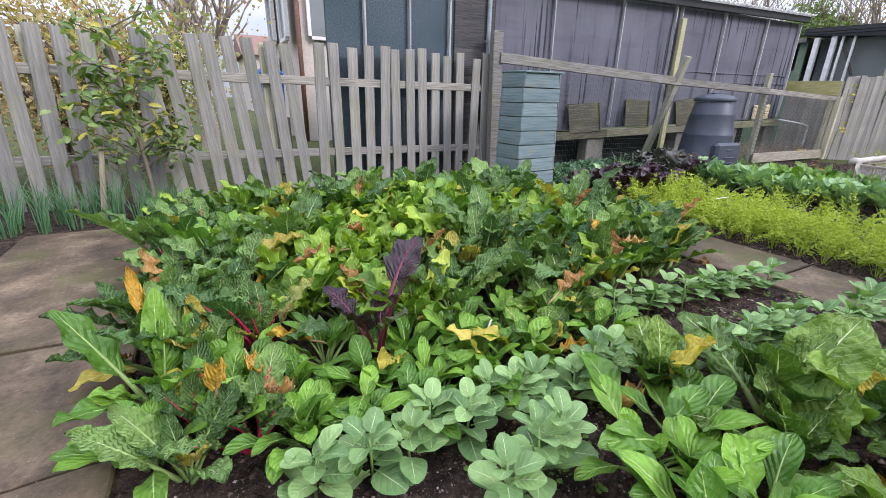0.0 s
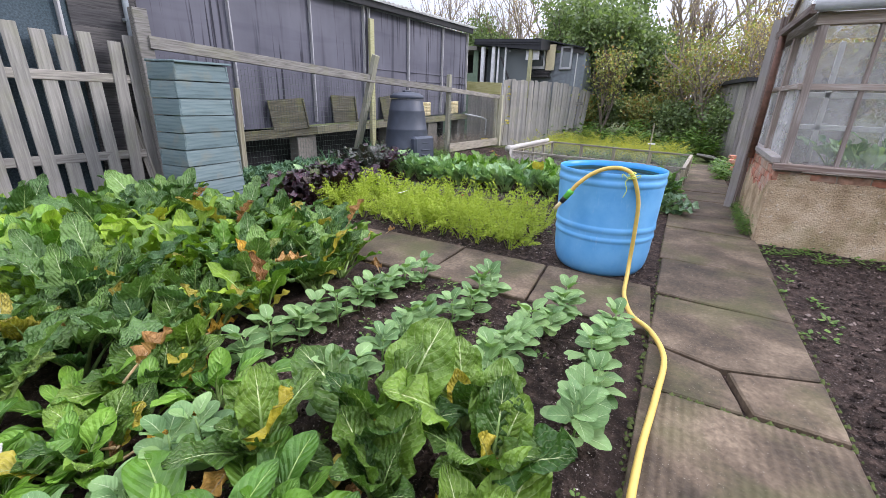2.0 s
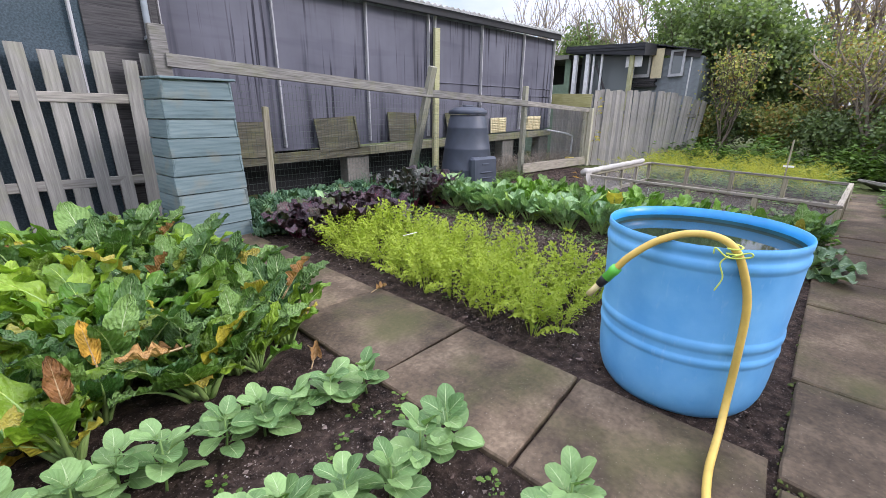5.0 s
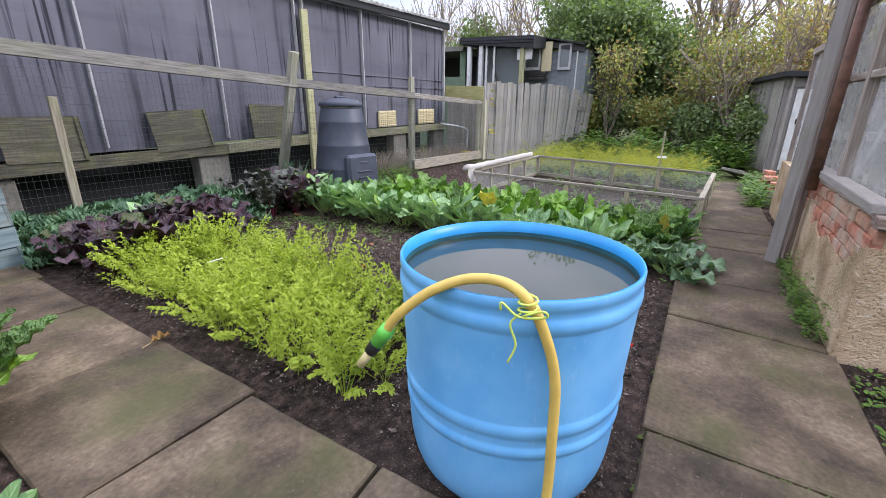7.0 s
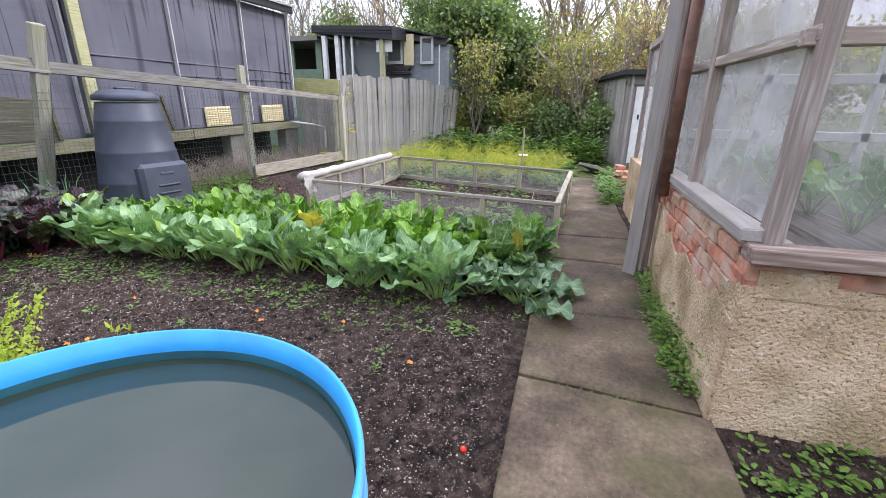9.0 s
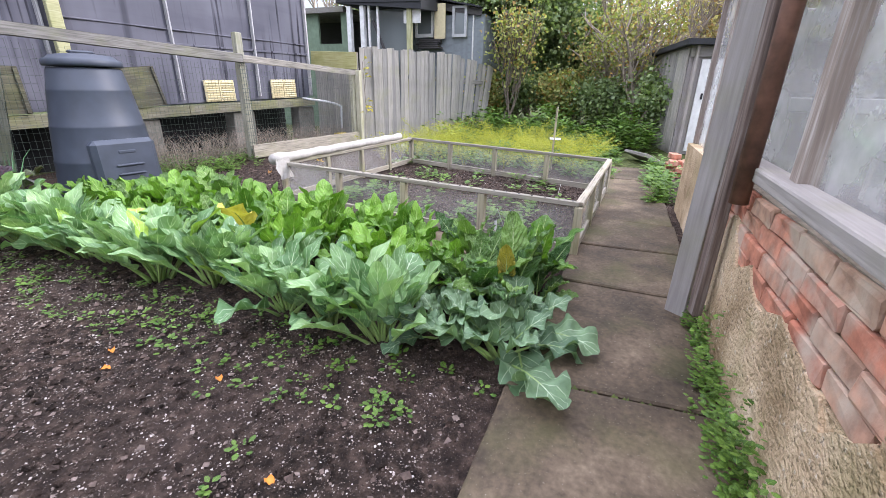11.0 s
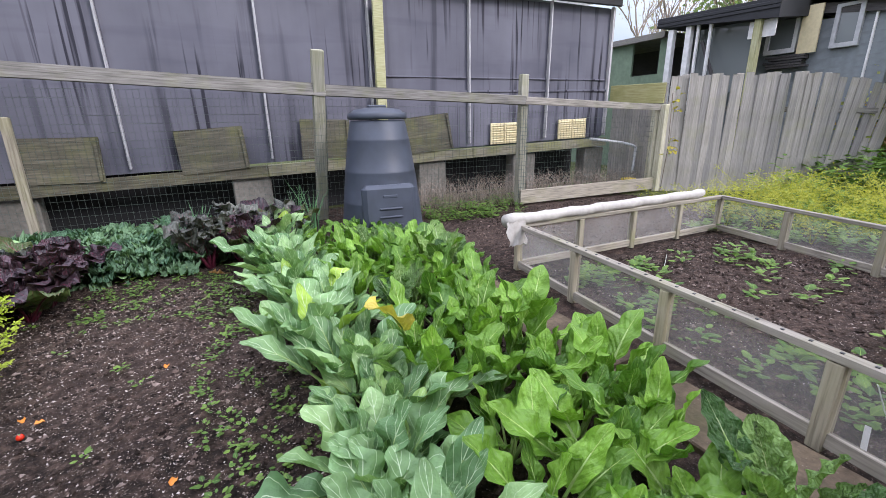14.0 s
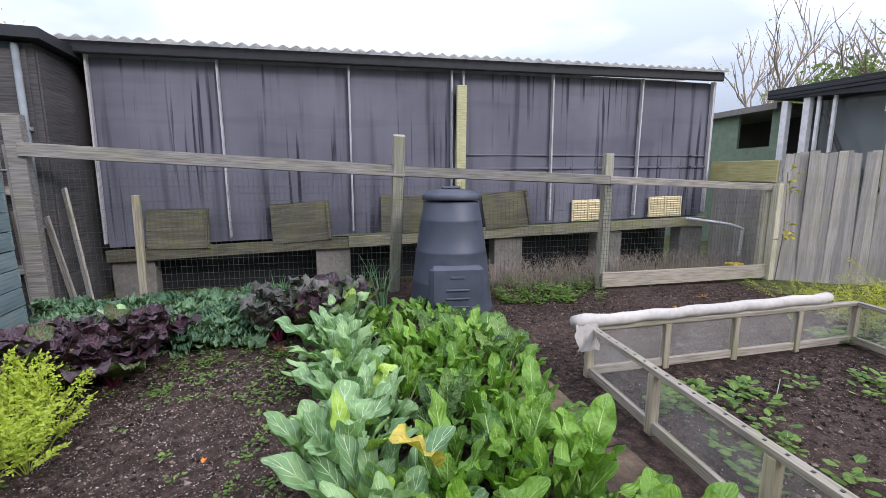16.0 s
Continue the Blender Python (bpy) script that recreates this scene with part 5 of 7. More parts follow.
    for (a, b, c, d) in ((3.39, 3.76, 2.23, 2.30), (3.39, 3.76, 2.85, 2.90), (3.39, 3.45, 2.30, 2.85), (3.70, 3.76, 2.30, 2.85)):
        put("frame", mesh("frame", *boxdata(X - 0.10, X - 0.03, a, b, c, d), M_GREYPIPE), wd)
    put("shutter", mesh("shutter", *boxdata(X - 0.16, X - 0.12, 3.92, 4.20, 2.20, 2.96), M_CREAM), root, None, "cream-white open casement")
    for k in range(5):
        put("stacked_slate", block(0.16, 0.62 - 0.05 * (k % 2), 0.035, M_DARKBOARD, 0.006, 0.004, k), root, pose(X - 0.12, 4.32 + 0.03 * (k % 3), 1.98 + k * 0.045))
    # small open-fronted green shed on its near side
    g = X - 0.6
    put("green_wall", mesh("green_wall", *boxdata(g, g + 0.06, 6.42, 6.60, 0, 2.80), M_GREENWALL), root)
    put("green_wall", mesh("green_wall", *boxdata(g, g + 0.06, 7.30, 9.2, 0, 2.80), M_GREENWALL), root)
    put("green_wall", mesh("green_wall", *boxdata(g, g + 0.06, 6.60, 7.30, 0, 2.1), M_GREENWALL), root)
    put("green_back", mesh("green_back", *boxdata(g + 1.4, g + 1.5, 6.40, 9.2, 0, 2.8), M_DARKBOARD), root)
    put("green_roof", mesh("green_roof", *boxdata(g - 0.15, g + 1.6, 6.42, 9.4, 2.80, 2.92), M_RAIL), root)


hut()


# ---- house behind the picket fence ----
def house():
    root = thing("house", (0, 0, 0), "pale rendered house with white-framed windows behind the fence", "house")
    put("wall", mesh("wall", *boxdata(3.05, 5.2, 12.2, 14.8, 0, 4.2), M_HOUSEWALL), root)
    put("wing", mesh("wing", *boxdata(2.9, 3.4, 14.0, 16.0, 0, 4.2), M_HOUSEWALL), root)
    tube("soil_pipe", [(3.0, 12.15, 0), (3.0, 12.15, 4.2)], 0.06, M_PIPE, root, "brown soil pipe")
    V = [(2.8, 12.0, 4.2), (5.4, 12.0, 4.2), (5.4, 16.2, 4.2), (2.8, 16.2, 4.2), (4.1, 13.5, 4.6), (4.1, 14.5, 4.6)]
    put("roof", mesh("roof", V, [(0, 1, 4), (1, 2, 5, 4), (2, 3, 5), (3, 0, 4, 5), (0, 3, 2, 1)], M_HOUSEROOF), root)
    for y, z in ((12.6, 2.6), (14.6, 2.7), (14.6, 1.0)):
        w = put("window", mesh("window", *boxdata(2.8, 2.86, y, y + 0.8, z, z + 1.2), M_DARKGLASS), root)
        for a in (boxdata(2.74, 2.85, y - 0.08, y, z, z + 1.2), boxdata(2.74, 2.85, y + 0.8, y + 0.88, z, z + 1.2), boxdata(2.74, 2.85, y, y + 0.8, z - 0.08, z), boxdata(2.74, 2.85, y, y + 0.8, z + 1.2, z + 1.28)):
            put("frame", mesh("frame", *a, M_WHITEPAINT), w)
    w = put("window", mesh("window", *boxdata(3.3, 4.0, 12.1, 12.15, 2.6, 3.9), M_DARKGLASS), root)
    for a in (boxdata(3.22, 3.3, 12.05, 12.14, 2.6, 3.9), boxdata(4.0, 4.08, 12.05, 12.14, 2.6, 3.9), boxdata(3.3, 4.0, 12.05, 12.14, 2.52, 2.6)):
        put("frame", mesh("frame", *a, M_WHITEPAINT), w)
    h2 = thing("distant_house", (0, 0, 0), "distant house with a red-brown tiled roof", "house")
    put("wall", mesh("wall", *boxdata(4.5, 10.5, 40, 48, 0, 4.3), M_HOUSEWALL), h2)
    V = [(4.1, 39.5, 4.3), (10.9, 39.5, 4.3), (10.9, 48.5, 4.3), (4.1, 48.5, 4.3), (4.1, 44, 6.2), (10.9, 44, 6.2)]
    put("roof", mesh("roof", V, [(0, 1, 5, 4), (2, 3, 4, 5), (0, 4, 3), (1, 2, 5), (0, 3, 2, 1)], M_HOUSEROOF), h2)
    t = thing("blue_tank", (0, 0, 0), "blue plastic tank behind the fence", "tank")
    put("shell", block(0.34, 0.34, 0.66, M_BLUETARP, 0.05, 0.008, 1), t, pose(1.49, 7.1, 0.84))
    put("stand", block(0.4, 0.4, 0.84, M_BLOCK, 0.01), t, pose(1.49, 7.1, 0))


house()


# ---- plants ----
def leaf(name, L, W, stalk, rise, bend, shape="oval", cup=0.35, ruffle=0.0, freq=9.0, blister=0.0, sr=0.006, mats=None, seed=0, nu=11, nv=9, twist=0.0, lobes=0.0, ribs=0):
    """One leaf from the ground up along local x: a stalk, then a blade that bends over. rise and bend in degrees."""
    rg = random.Random(seed)
    ph, ph2 = rg.uniform(0, 6), rg.uniform(0, 6)
    V, UV, F, MI = [], [], [], []
    steps = 26
    tot = stalk + L
    pts, dirs, p, x = [], [], Vector((0, 0, 0)), 0.0
    for i in range(steps + 1):
        f = i / steps
        a = radians(rise) - radians(bend) * f ** 1.5
        d = Vector((math.cos(a), 0.03 * math.sin(ph + 3 * f), math.sin(a))).normalized()
        pts.append(p.copy())
        dirs.append(d)
        p = p + d * (tot / steps)

    def mid(f):
        t = min(max(f, 0), 1) * steps
        i = min(int(t), steps - 1)
        return pts[i].lerp(pts[i + 1], t - i), dirs[i]

    f0 = stalk / tot
    for i in range(nu + 1):
        s = i / nu
        c, d = mid(f0 + (1 - f0) * s)
        side = Vector((0, 1, 0))
        nrm = d.cross(side).normalized()
        if shape == "oval":
            w = math.sin(math.pi * min(1, 0.05 + 0.95 * s ** 0.95)) ** 0.62 if s < 0.999 else 0.12
        elif shape == "spoon":
            w = 0.16 + 0.84 * math.sin(math.pi * min(1.0, max(0, (s - 0.12) / 0.88) ** 1.15)) ** 0.7 if s < 0.995 else 0.1
        elif shape == "round":
            w = math.sqrt(max(0.0, 1 - (2 * (0.03 + 0.97 * s ** 0.85) - 1) ** 2)) if s < 0.999 else 0.2
        else:  # lance
            w = math.sin(math.pi * min(1, s ** 0.6)) ** 1.1
        w = max(w, 0.02) * W / 2
        tw = twist * s
        for j in range(nv):
            t = -1 + 2 * j / (nv - 1)
            edge = 1 + lobes * math.sin(s * 23 + ph2) * abs(t) ** 2
            ang = cup * abs(t)
            q = c + side * (w * t * edge * math.cos(ang)) - nrm * (-w * abs(t) * math.sin(ang))
            rf = ruffle * abs(t) ** 1.6 * math.sin(freq * s * 6.28 + ph + (1.3 if t < 0 else 0)) * (0.3 + math.sin(math.pi * s))
            if ribs:  # quilted between the side veins
                fr = ((s - abs(t) * 0.38) * ribs) % 1.0
                bl = blister * (abs(fr - 0.5) * 3.0 - 0.5) * (0 if abs(t) < 0.1 else 1) * (1.1 - 0.5 * abs(t))
            else:
                bl = blister * math.sin(s * nu * 2.3 + abs(t) * 4 + ph) * (1 - abs(t) * 0.4) * (0 if abs(t) < 0.1 else 1)
            q = q + nrm * (rf + bl + 0.25 * blister * noise.noise(Vector((s * 9, t * 4, seed))))
            q = q + Vector((0, 0, 1)) * (tw * w * t)
            V.append(q)
            UV.append((0.5 + t / 2, s))
    for i in range(nu):
        for j in range(nv - 1):
            o = i * nv + j
            F.append((o, o + nv, o + nv + 1, o + 1))
            MI.append(0)
    # stalk running on under the blade as a rib
    if stalk > 0:
        cp, rr = [], []
        for i in range(7):
            f = (f0 + (1 - f0) * 0.55) * i / 6
            c, d = mid(f)
            cp.append(c - Vector((0, 0, 0.001)))
            rr.append(sr * (1.25 - 0.95 * i / 6))
        vs, fs = tube_data(cp, rr, 6)
        o = len(V)
        V += vs
        UV += [(0.5, 0.1)] * len(vs)
        F += [tuple(k + o for k in f) for f in fs]
        MI += [1] * len(fs)
    return mesh(name, V, F, mats, uv=UV, mi=MI, smooth=True)


def spot(rg, x0, x1, y0, y1, gap, tries=4000, keep=None):
    """Scattered places with a least distance between them."""
    out = []
    for _ in range(tries):
        x, y = rg.uniform(x0, x1), rg.uniform(y0, y1)
        if keep and not keep(x, y):
            continue
        if all((x - a) ** 2 + (y - b) ** 2 > gap * gap for a, b in out):
            out.append((x, y))
    return out


def plant(name, x, y, label, category, group, leaves, n, rg, size=1.0, tilt=(-12, 14), spread=0.02, part="leaf", golden=True, z=None):
    """A rosette: n leaves from the shared set, outer ones lower."""
    root = thing(name, (x, y, ground_z(x, y) - 0.01 if z is None else z, 0, 0, rg.uniform(0, 360)), label, category, group)
    for k in range(n):
        f = k / max(1, n - 1)
        yaw = k * 137.5 + rg.uniform(-25, 25)
        tl = tilt[0] + (tilt[1] - tilt[0]) * f + rg.uniform(-8, 8)
        sc = size * rg.uniform(0.75, 1.12) * (0.72 + 0.28 * f)
        m = pose(0, 0, 0, 0, 0, yaw) @ Matrix.Translation((spread * f, 0, 0)) @ pose(0, 0, 0, rg.uniform(-14, 14), tl, rg.uniform(-15, 15)) @ Matrix.Diagonal((sc, sc * rg.uniform(0.85, 1.15), sc, 1))
        put(part, leaves[rg.randrange(len(leaves))], root, m)
    return root


rg = random.Random(21)
CH = [leaf("chard_leaf", rg.uniform(0.27, 0.36), rg.uniform(0.16, 0.22), rg.uniform(0.10, 0.16), rg.uniform(72, 88), rg.uniform(15, 70), "oval", 0.22, 0.018, 2.6, 0.011, 0.011, [M_CHARD, M_STALK], i, 24, 9, ribs=8) for i in range(8)]
CHB = [leaf("chard_leaf", rg.uniform(0.17, 0.25), rg.uniform(0.095, 0.135), rg.uniform(0.11, 0.17), rg.uniform(70, 88), rg.uniform(20, 75), "oval", 0.22, 0.014, 2.4, 0.006, 0.008, [M_SPIN, M_STALK], i + 20, 20, 9, ribs=7) for i in range(7)]
CHD = [leaf("chard_leaf", rg.uniform(0.24, 0.31), rg.uniform(0.11, 0.15), rg.uniform(0.12, 0.19), rg.uniform(76, 89), rg.uniform(15, 70), "oval", 0.3, 0.011, 4.2, 0.013, 0.009, [M_CHARDDK, M_STALK], i + 40, 27, 11, ribs=9) for i in range(6)]
CHR = [leaf("chard_leaf", rg.uniform(0.23, 0.28), rg.uniform(0.12, 0.15), rg.uniform(0.15, 0.20), rg.uniform(76, 88), rg.uniform(25, 80), "oval", 0.25, 0.012, 4.2, 0.012, 0.010, [M_CHARDDK, M_REDSTALK], i + 60, 27, 11, ribs=9) for i in range(4)]
CHS = [leaf("spinach_leaf", rg.uniform(0.19, 0.26), rg.uniform(0.09, 0.12), rg.uniform(0.13, 0.19), rg.uniform(72, 88), rg.uniform(15, 70), "oval", 0.25, 0.012, 2.4, 0.004, 0.008, [M_SPIN2, M_STALK], i + 620, 18, 7, ribs=6) for i in range(6)]
SPN = [leaf("spinach_leaf", rg.uniform(0.13, 0.19), rg.uniform(0.065, 0.09), rg.uniform(0.06, 0.11), rg.uniform(62, 84), rg.uniform(20, 70), "spoon", 0.3, 0.005, 1.6, 0.002, 0.005, [M_SPIN2, M_STALK], i + 80, 9, 7) for i in range(6)]
YEL = [leaf("leaf", rg.uniform(0.18, 0.24), rg.uniform(0.09, 0.12), 0.12, rg.uniform(40, 70), rg.uniform(60, 110), "oval", 0.2, 0.014, 2.2, 0.006, 0.007, [M_YELLEAF, M_STALK], i + 100) for i in range(3)]
DEAD = [leaf("leaf", rg.uniform(0.14, 0.22), rg.uniform(0.07, 0.11), 0.08, 10, rg.uniform(-20, 40), "oval", 0.7, 0.02, 2.6, 0.01, 0.005, [M_DEADLEAF, M_DEADLEAF], i + 110) for i in range(4)]

G1 = "chard plants in the large bed"
# large bed: bright spinach-like beet in the middle, dark crinkled chard at the rim
for x, y in spot(rg, 0.2, 3.52, 1.25, 4.25, 0.205, 5000, lambda x, y: not (x > 2.1 and y < 1.62) and not (x > 3.3 and y < 1.75) and not (x > 3.4 and y > 4.0)):
    rim = x > 3.0 or y < 1.6 or (x > 2.0 and y < 2.3)
    r = rg.random()
    near = y < 1.75 and x < 2.1
    if near and r < 0.8:
        pl = plant("chard_plant", x, y, "young bright green leaf-beet plant in dark soil", "chard", G1, SPN, rg.randrange(12, 16), rg, 1.3, (-8, 22))
    elif x < 0.65 and r < 0.7:
        pl = plant("chard_plant", x, y, "dark crinkled chard with crimson stalks" if r < 0.35 else "dark green crinkled chard plant", "chard", G1, CHR if r < 0.35 else CHD, rg.randrange(8, 11), rg, 1.08, (-8, 20))
    elif r < (0.75 if 1.4 < x < 2.5 and y < 2.25 else 0.38 if rim else 0.0):
        pl = plant("chard_plant", x, y, "dark green crinkled chard plant", "chard", G1, CHD, rg.randrange(9, 12), rg, 1.08, (-8, 24))
    else:
        big = CHB if r < 0.80 else CHS if r < 0.88 else CHD
        pl = plant("chard_plant", x, y, "bright green leaf-beet plant with upright leaves", "chard", G1, big, rg.randrange(12, 15), rg, rg.uniform(1.05, 1.35) * (1.12 if y > 2.6 else 1.0), (-8, 24))
    if rg.random() < 0.42:
        put("leaf", YEL[rg.randrange(3)], pl, pose(0, 0, 0, 0, 0, rg.uniform(0, 360)) @ pose(0, 0, 0, 0, rg.uniform(-20, 20)), "yellow fading leaf")
    if rg.random() < 0.34:
        put("leaf", DEAD[rg.randrange(4)], pl, pose(0.03, 0, 0.06 + 0.22 * rg.random(), 0, rg.uniform(-60, 20), rg.uniform(0, 360)), "dry brown leaf")
# young leaf-beet along the near edge
for x, y in spot(rg, 0.32, 1.5, 0.98, 1.5, 0.165, 900, lambda x, y: y > 1.28 - 0.12 * x):
    if x < 0.66 and rg.random() < 0.7:
        plant("chard_plant", x, y, "dark crinkled chard with crimson stalks", "chard", G1, CHR if rg.random() < 0.5 else CHD, 9, rg, 0.8, (-8, 26))
        continue
    plant("chard_plant", x, y, "young bright green leaf-beet plant in dark soil", "chard", G1, SPN, rg.randrange(11, 15), rg, 1.15, (-8, 28))
# the single purple chard
BEETB = [leaf("leaf", rg.uniform(0.16, 0.21), rg.uniform(0.10, 0.13), rg.uniform(0.22, 0.27), rg.uniform(78, 89), rg.uniform(5, 75), "oval", 0.2, 0.014, 2.6, 0.006, 0.011, [M_BEET, M_BEETSTALK], i + 130) for i in range(5)]
plant("purple_chard", 1.03, 1.55, "tall purple chard plant with dark red stalks", "chard", "", BEETB, 6, rg, 1.4, (-3, 8))
# big chard by the path end of the bed
for x, y in ((1.62, 0.48), (1.78, 0.62), (1.5, 0.36), (1.72, 0.34), (1.6, 0.64)):
    plant("chard_plant", x, y, "fresh bright green leaf-beet beside the large chard", "chard", "large chard beside the beans", SPN, 13, rg, 1.55, (-8, 26))
for x, y, sz, nn in ((2.22, 0.56, 1.08, 10), (2.46, 0.36, 0.9, 10), (2.28, 0.18, 0.95, 11), (1.97, 0.86, 0.95, 11), (2.02, 0.42, 0.9, 10), (1.95, 0.08, 0.85, 10), (1.55, 0.05, 0.7, 9), (1.97, 1.46, 0.9, 10), (2.2, 1.62, 0.85, 10), (1.7, 1.28, 0.75, 8)):
    pl = plant("chard_plant", x, y, "large glossy green chard with pale ribs", "chard", "large chard beside the beans", CH, nn, rg, sz * 1.05, (-6, 24))
    put("leaf", DEAD[rg.randrange(4)], pl, pose(0.05, 0.02, 0.05, 0, 10, rg.uniform(0, 360)), "dry brown leaf")
    put("leaf", DEAD[rg.randrange(4)], pl, pose(0.05, 0.02, 0.10, 0, 20, rg.uniform(0, 360)), "dry brown leaf")
    if rg.random() < 0.5:
        put("leaf", YEL[rg.randrange(3)], pl, pose(0.04, 0, 0, 0, 32, rg.uniform(0, 360)), "yellow fading leaf")
# chard end of the bed beside the cross path
for x, y, kind in ((3.62, 2.1, CHD), (3.42, 1.95, CHD), (3.3, 1.72, CHB), (3.55, 2.25, CHD), (3.05, 1.68, CH), (3.45, 2.6, CHB), (3.5, 3.0, CHD)):
    plant("chard_plant", x, y, "dark green crinkled chard plant" if kind is CHD else "bright green leaf-beet plant with upright leaves", "chard", G1, kind, 12, rg, 1.12, (-8, 22))

# broad beans in rows
BL = [leaf("leaflet", rg.uniform(0.066, 0.088), rg.uniform(0.056, 0.072), 0.010, rg.uniform(10, 35), rg.uniform(15, 50), "round", 0.25, 0.003, 1.2, 0.0, 0.0018, [M_BEAN, M_STEM], i + 150, 7, 5) for i in range(4)]


def bean(x, y, h):
    root = thing("broad_bean_plant", (x, y, ground_z(x, y), rg.uniform(-6, 6), rg.uniform(-6, 6), rg.uniform(0, 360)), "young blue-green broad bean plant in dark soil", "bean plant", "broad bean rows")
    tube("stem", [(0, 0, -0.01), (0.006, 0.004, h * 0.5), (0, 0.004, h)], [0.005, 0.0045, 0.003], M_STEM, root, seg=6)
    nn = 6
    for k in range(nn):
        z = h * (0.28 + 0.72 * k / (nn - 1))
        yaw = k * 100 + rg.uniform(-20, 20)
        sc = (1.28 - 0.45 * k / nn) * rg.uniform(0.9, 1.15)
        for da in (-42, 42) if k < nn - 1 else (-60, 20, 90):
            m = pose(0, 0, z, 0, 0, yaw + da) @ Matrix.Translation((0.012, 0, 0)) @ pose(0, 0, 0, rg.uniform(-18, 18), rg.uniform(-16, 10) - (25 if k == nn - 1 else 0), 0) @ Matrix.Diagonal((sc, sc, sc, 1))
            put("leaflet", BL[rg.randrange(4)], root, m)


# each row: start, end and the bow between them
for (xa, ya), (xb, yb), bow in (((2.58, 0.0), (3.46, -0.04), 0.0), ((2.62, 0.36), (3.56, 0.28), 0.0), ((2.32, 0.86), (3.60, 0.66), 0.05), ((1.1, 0.72), (1.5, 0.80), 0.0), ((2.28, 1.36), (3.64, 1.20), 0.0), ((0.66, 0.99), (1.9, 1.0), 0.04)):
    x = xa
    while x < xb:
        f = (x - xa) / (xb - xa)
        bean(x + rg.uniform(-0.025, 0.025), ya + (yb - ya) * f + bow * math.sin(math.pi * f) + rg.uniform(-0.035, 0.035), rg.uniform(0.14, 0.21))
        x += rg.uniform(0.11, 0.16)


def merged(name, leaves, n, r2, size, tilt):
    """One mesh of n fronds round a crown."""
    V, F, UV = [], [], []
    for k in range(n):
        f = k / (n - 1)
        sc = size * r2.uniform(0.75, 1.15)
        m = pose(0, 0, 0, 0, 0, k * 137.5 + r2.uniform(-25, 25)) @ Matrix.Translation((0.02 * f, 0, 0)) @ pose(0, 0, 0, r2.uniform(-14, 14), tilt[0] + (tilt[1] - tilt[0]) * f + r2.uniform(-8, 8), r2.uniform(-15, 15)) @ Matrix.Scale(sc, 4)
        me = leaves[r2.randrange(len(leaves))]
        o = len(V)
        V += [m @ v.co for v in me.vertices]
        uvv = [(0.5, 0.5)] * len(me.vertices)
        F += [tuple(i + o for i in pg.vertices) for pg in me.polygons]
        UV += uvv
    return mesh(name, V, F, leaves[0].materials[0], uv=UV)


# carrots
def frond(name, L, rise, bend, seed, mats, bush=1.0):
    """A feathery frond: a thin rib with side fronds of many small leaflets."""
    r2 = random.Random(seed)
    V, UV, F, MI = [], [], [], []
    pts, p = [], Vector((0, 0, 0))
    n = 10
    for i in range(n + 1):
        f = i / n
        a = radians(rise - bend * f ** 1.4)
        pts.append(p.copy())
        p = p + Vector((math.cos(a), 0.05 * math.sin(f * 3 + seed), math.sin(a))) * (L / n)
    vs, fs = tube_data(pts, [0.0022 * (1.1 - 0.9 * i / n) for i in range(n + 1)], 4)
    V += vs
    UV += [(0.5, 0.1)] * len(vs)
    F += fs
    for i in range(3, n + 1):
        f = i / n
        for sd in (-1, 1):
            ln = L * 0.30 * bush * math.sin(math.pi * min(1, (f - 0.2) * 1.05)) + 0.012
            d = (Vector((0.75, sd * 0.75, 0.30 + r2.uniform(-0.25, 0.35)))).normalized()
            for k in range(7):
                q = pts[i] + d * (ln * (k + 0.5) / 7)
                e = Vector((r2.uniform(-0.2, 1), sd * r2.uniform(-0.6, 1), r2.uniform(-0.5, 1))).normalized() * (0.018 * r2.uniform(0.7, 1.4))
                wv = e.cross(Vector((r2.uniform(-1, 1), r2.uniform(-1, 1), 1))).normalized() * 0.0036
                o = len(V)
                V += [q - wv, q + e * 0.6 - wv * 1.3, q + e, q + e * 0.6 + wv * 1.3, q + wv]
                UV += [(0.4, 0.3), (0.4, 0.6), (0.5, 0.9), (0.6, 0.6), (0.6, 0.3)]
                F.append((o, o + 1, o + 2, o + 3, o + 4))
    return mesh(name, V, F, mats, uv=UV)


CF = [frond("carrot_frond", rg.uniform(0.26, 0.36), rg.uniform(74, 90), rg.uniform(5, 45), i, M_CARROT, 0.62) for i in range(6)]
CP = [merged("carrot_foliage", CF, 9, rg, 1.05, (-10, 27)) for i in range(6)]
for x, y in spot(rg, 4.5, 5.6, 0.72, 3.2, 0.165, 4000, lambda x, y: y > 0.85 and x < (5.06 + 0.14 * y if y < 2.6 else 5.42 - (y - 2.6) * 0.6) and x > 4.46 + 0.02 * y):
    t = thing("carrot_plant", (x, y, ground_z(x, y) - 0.01, 0, 0, rg.uniform(0, 360)), "feathery yellow-green carrot top in dark soil", "carrot", "carrot bed")
    put("foliage", CP[rg.randrange(6)], t, Matrix.Diagonal((rg.uniform(0.85, 1.1), rg.uniform(0.85, 1.1), rg.uniform(0.65, 1.25), 1)))

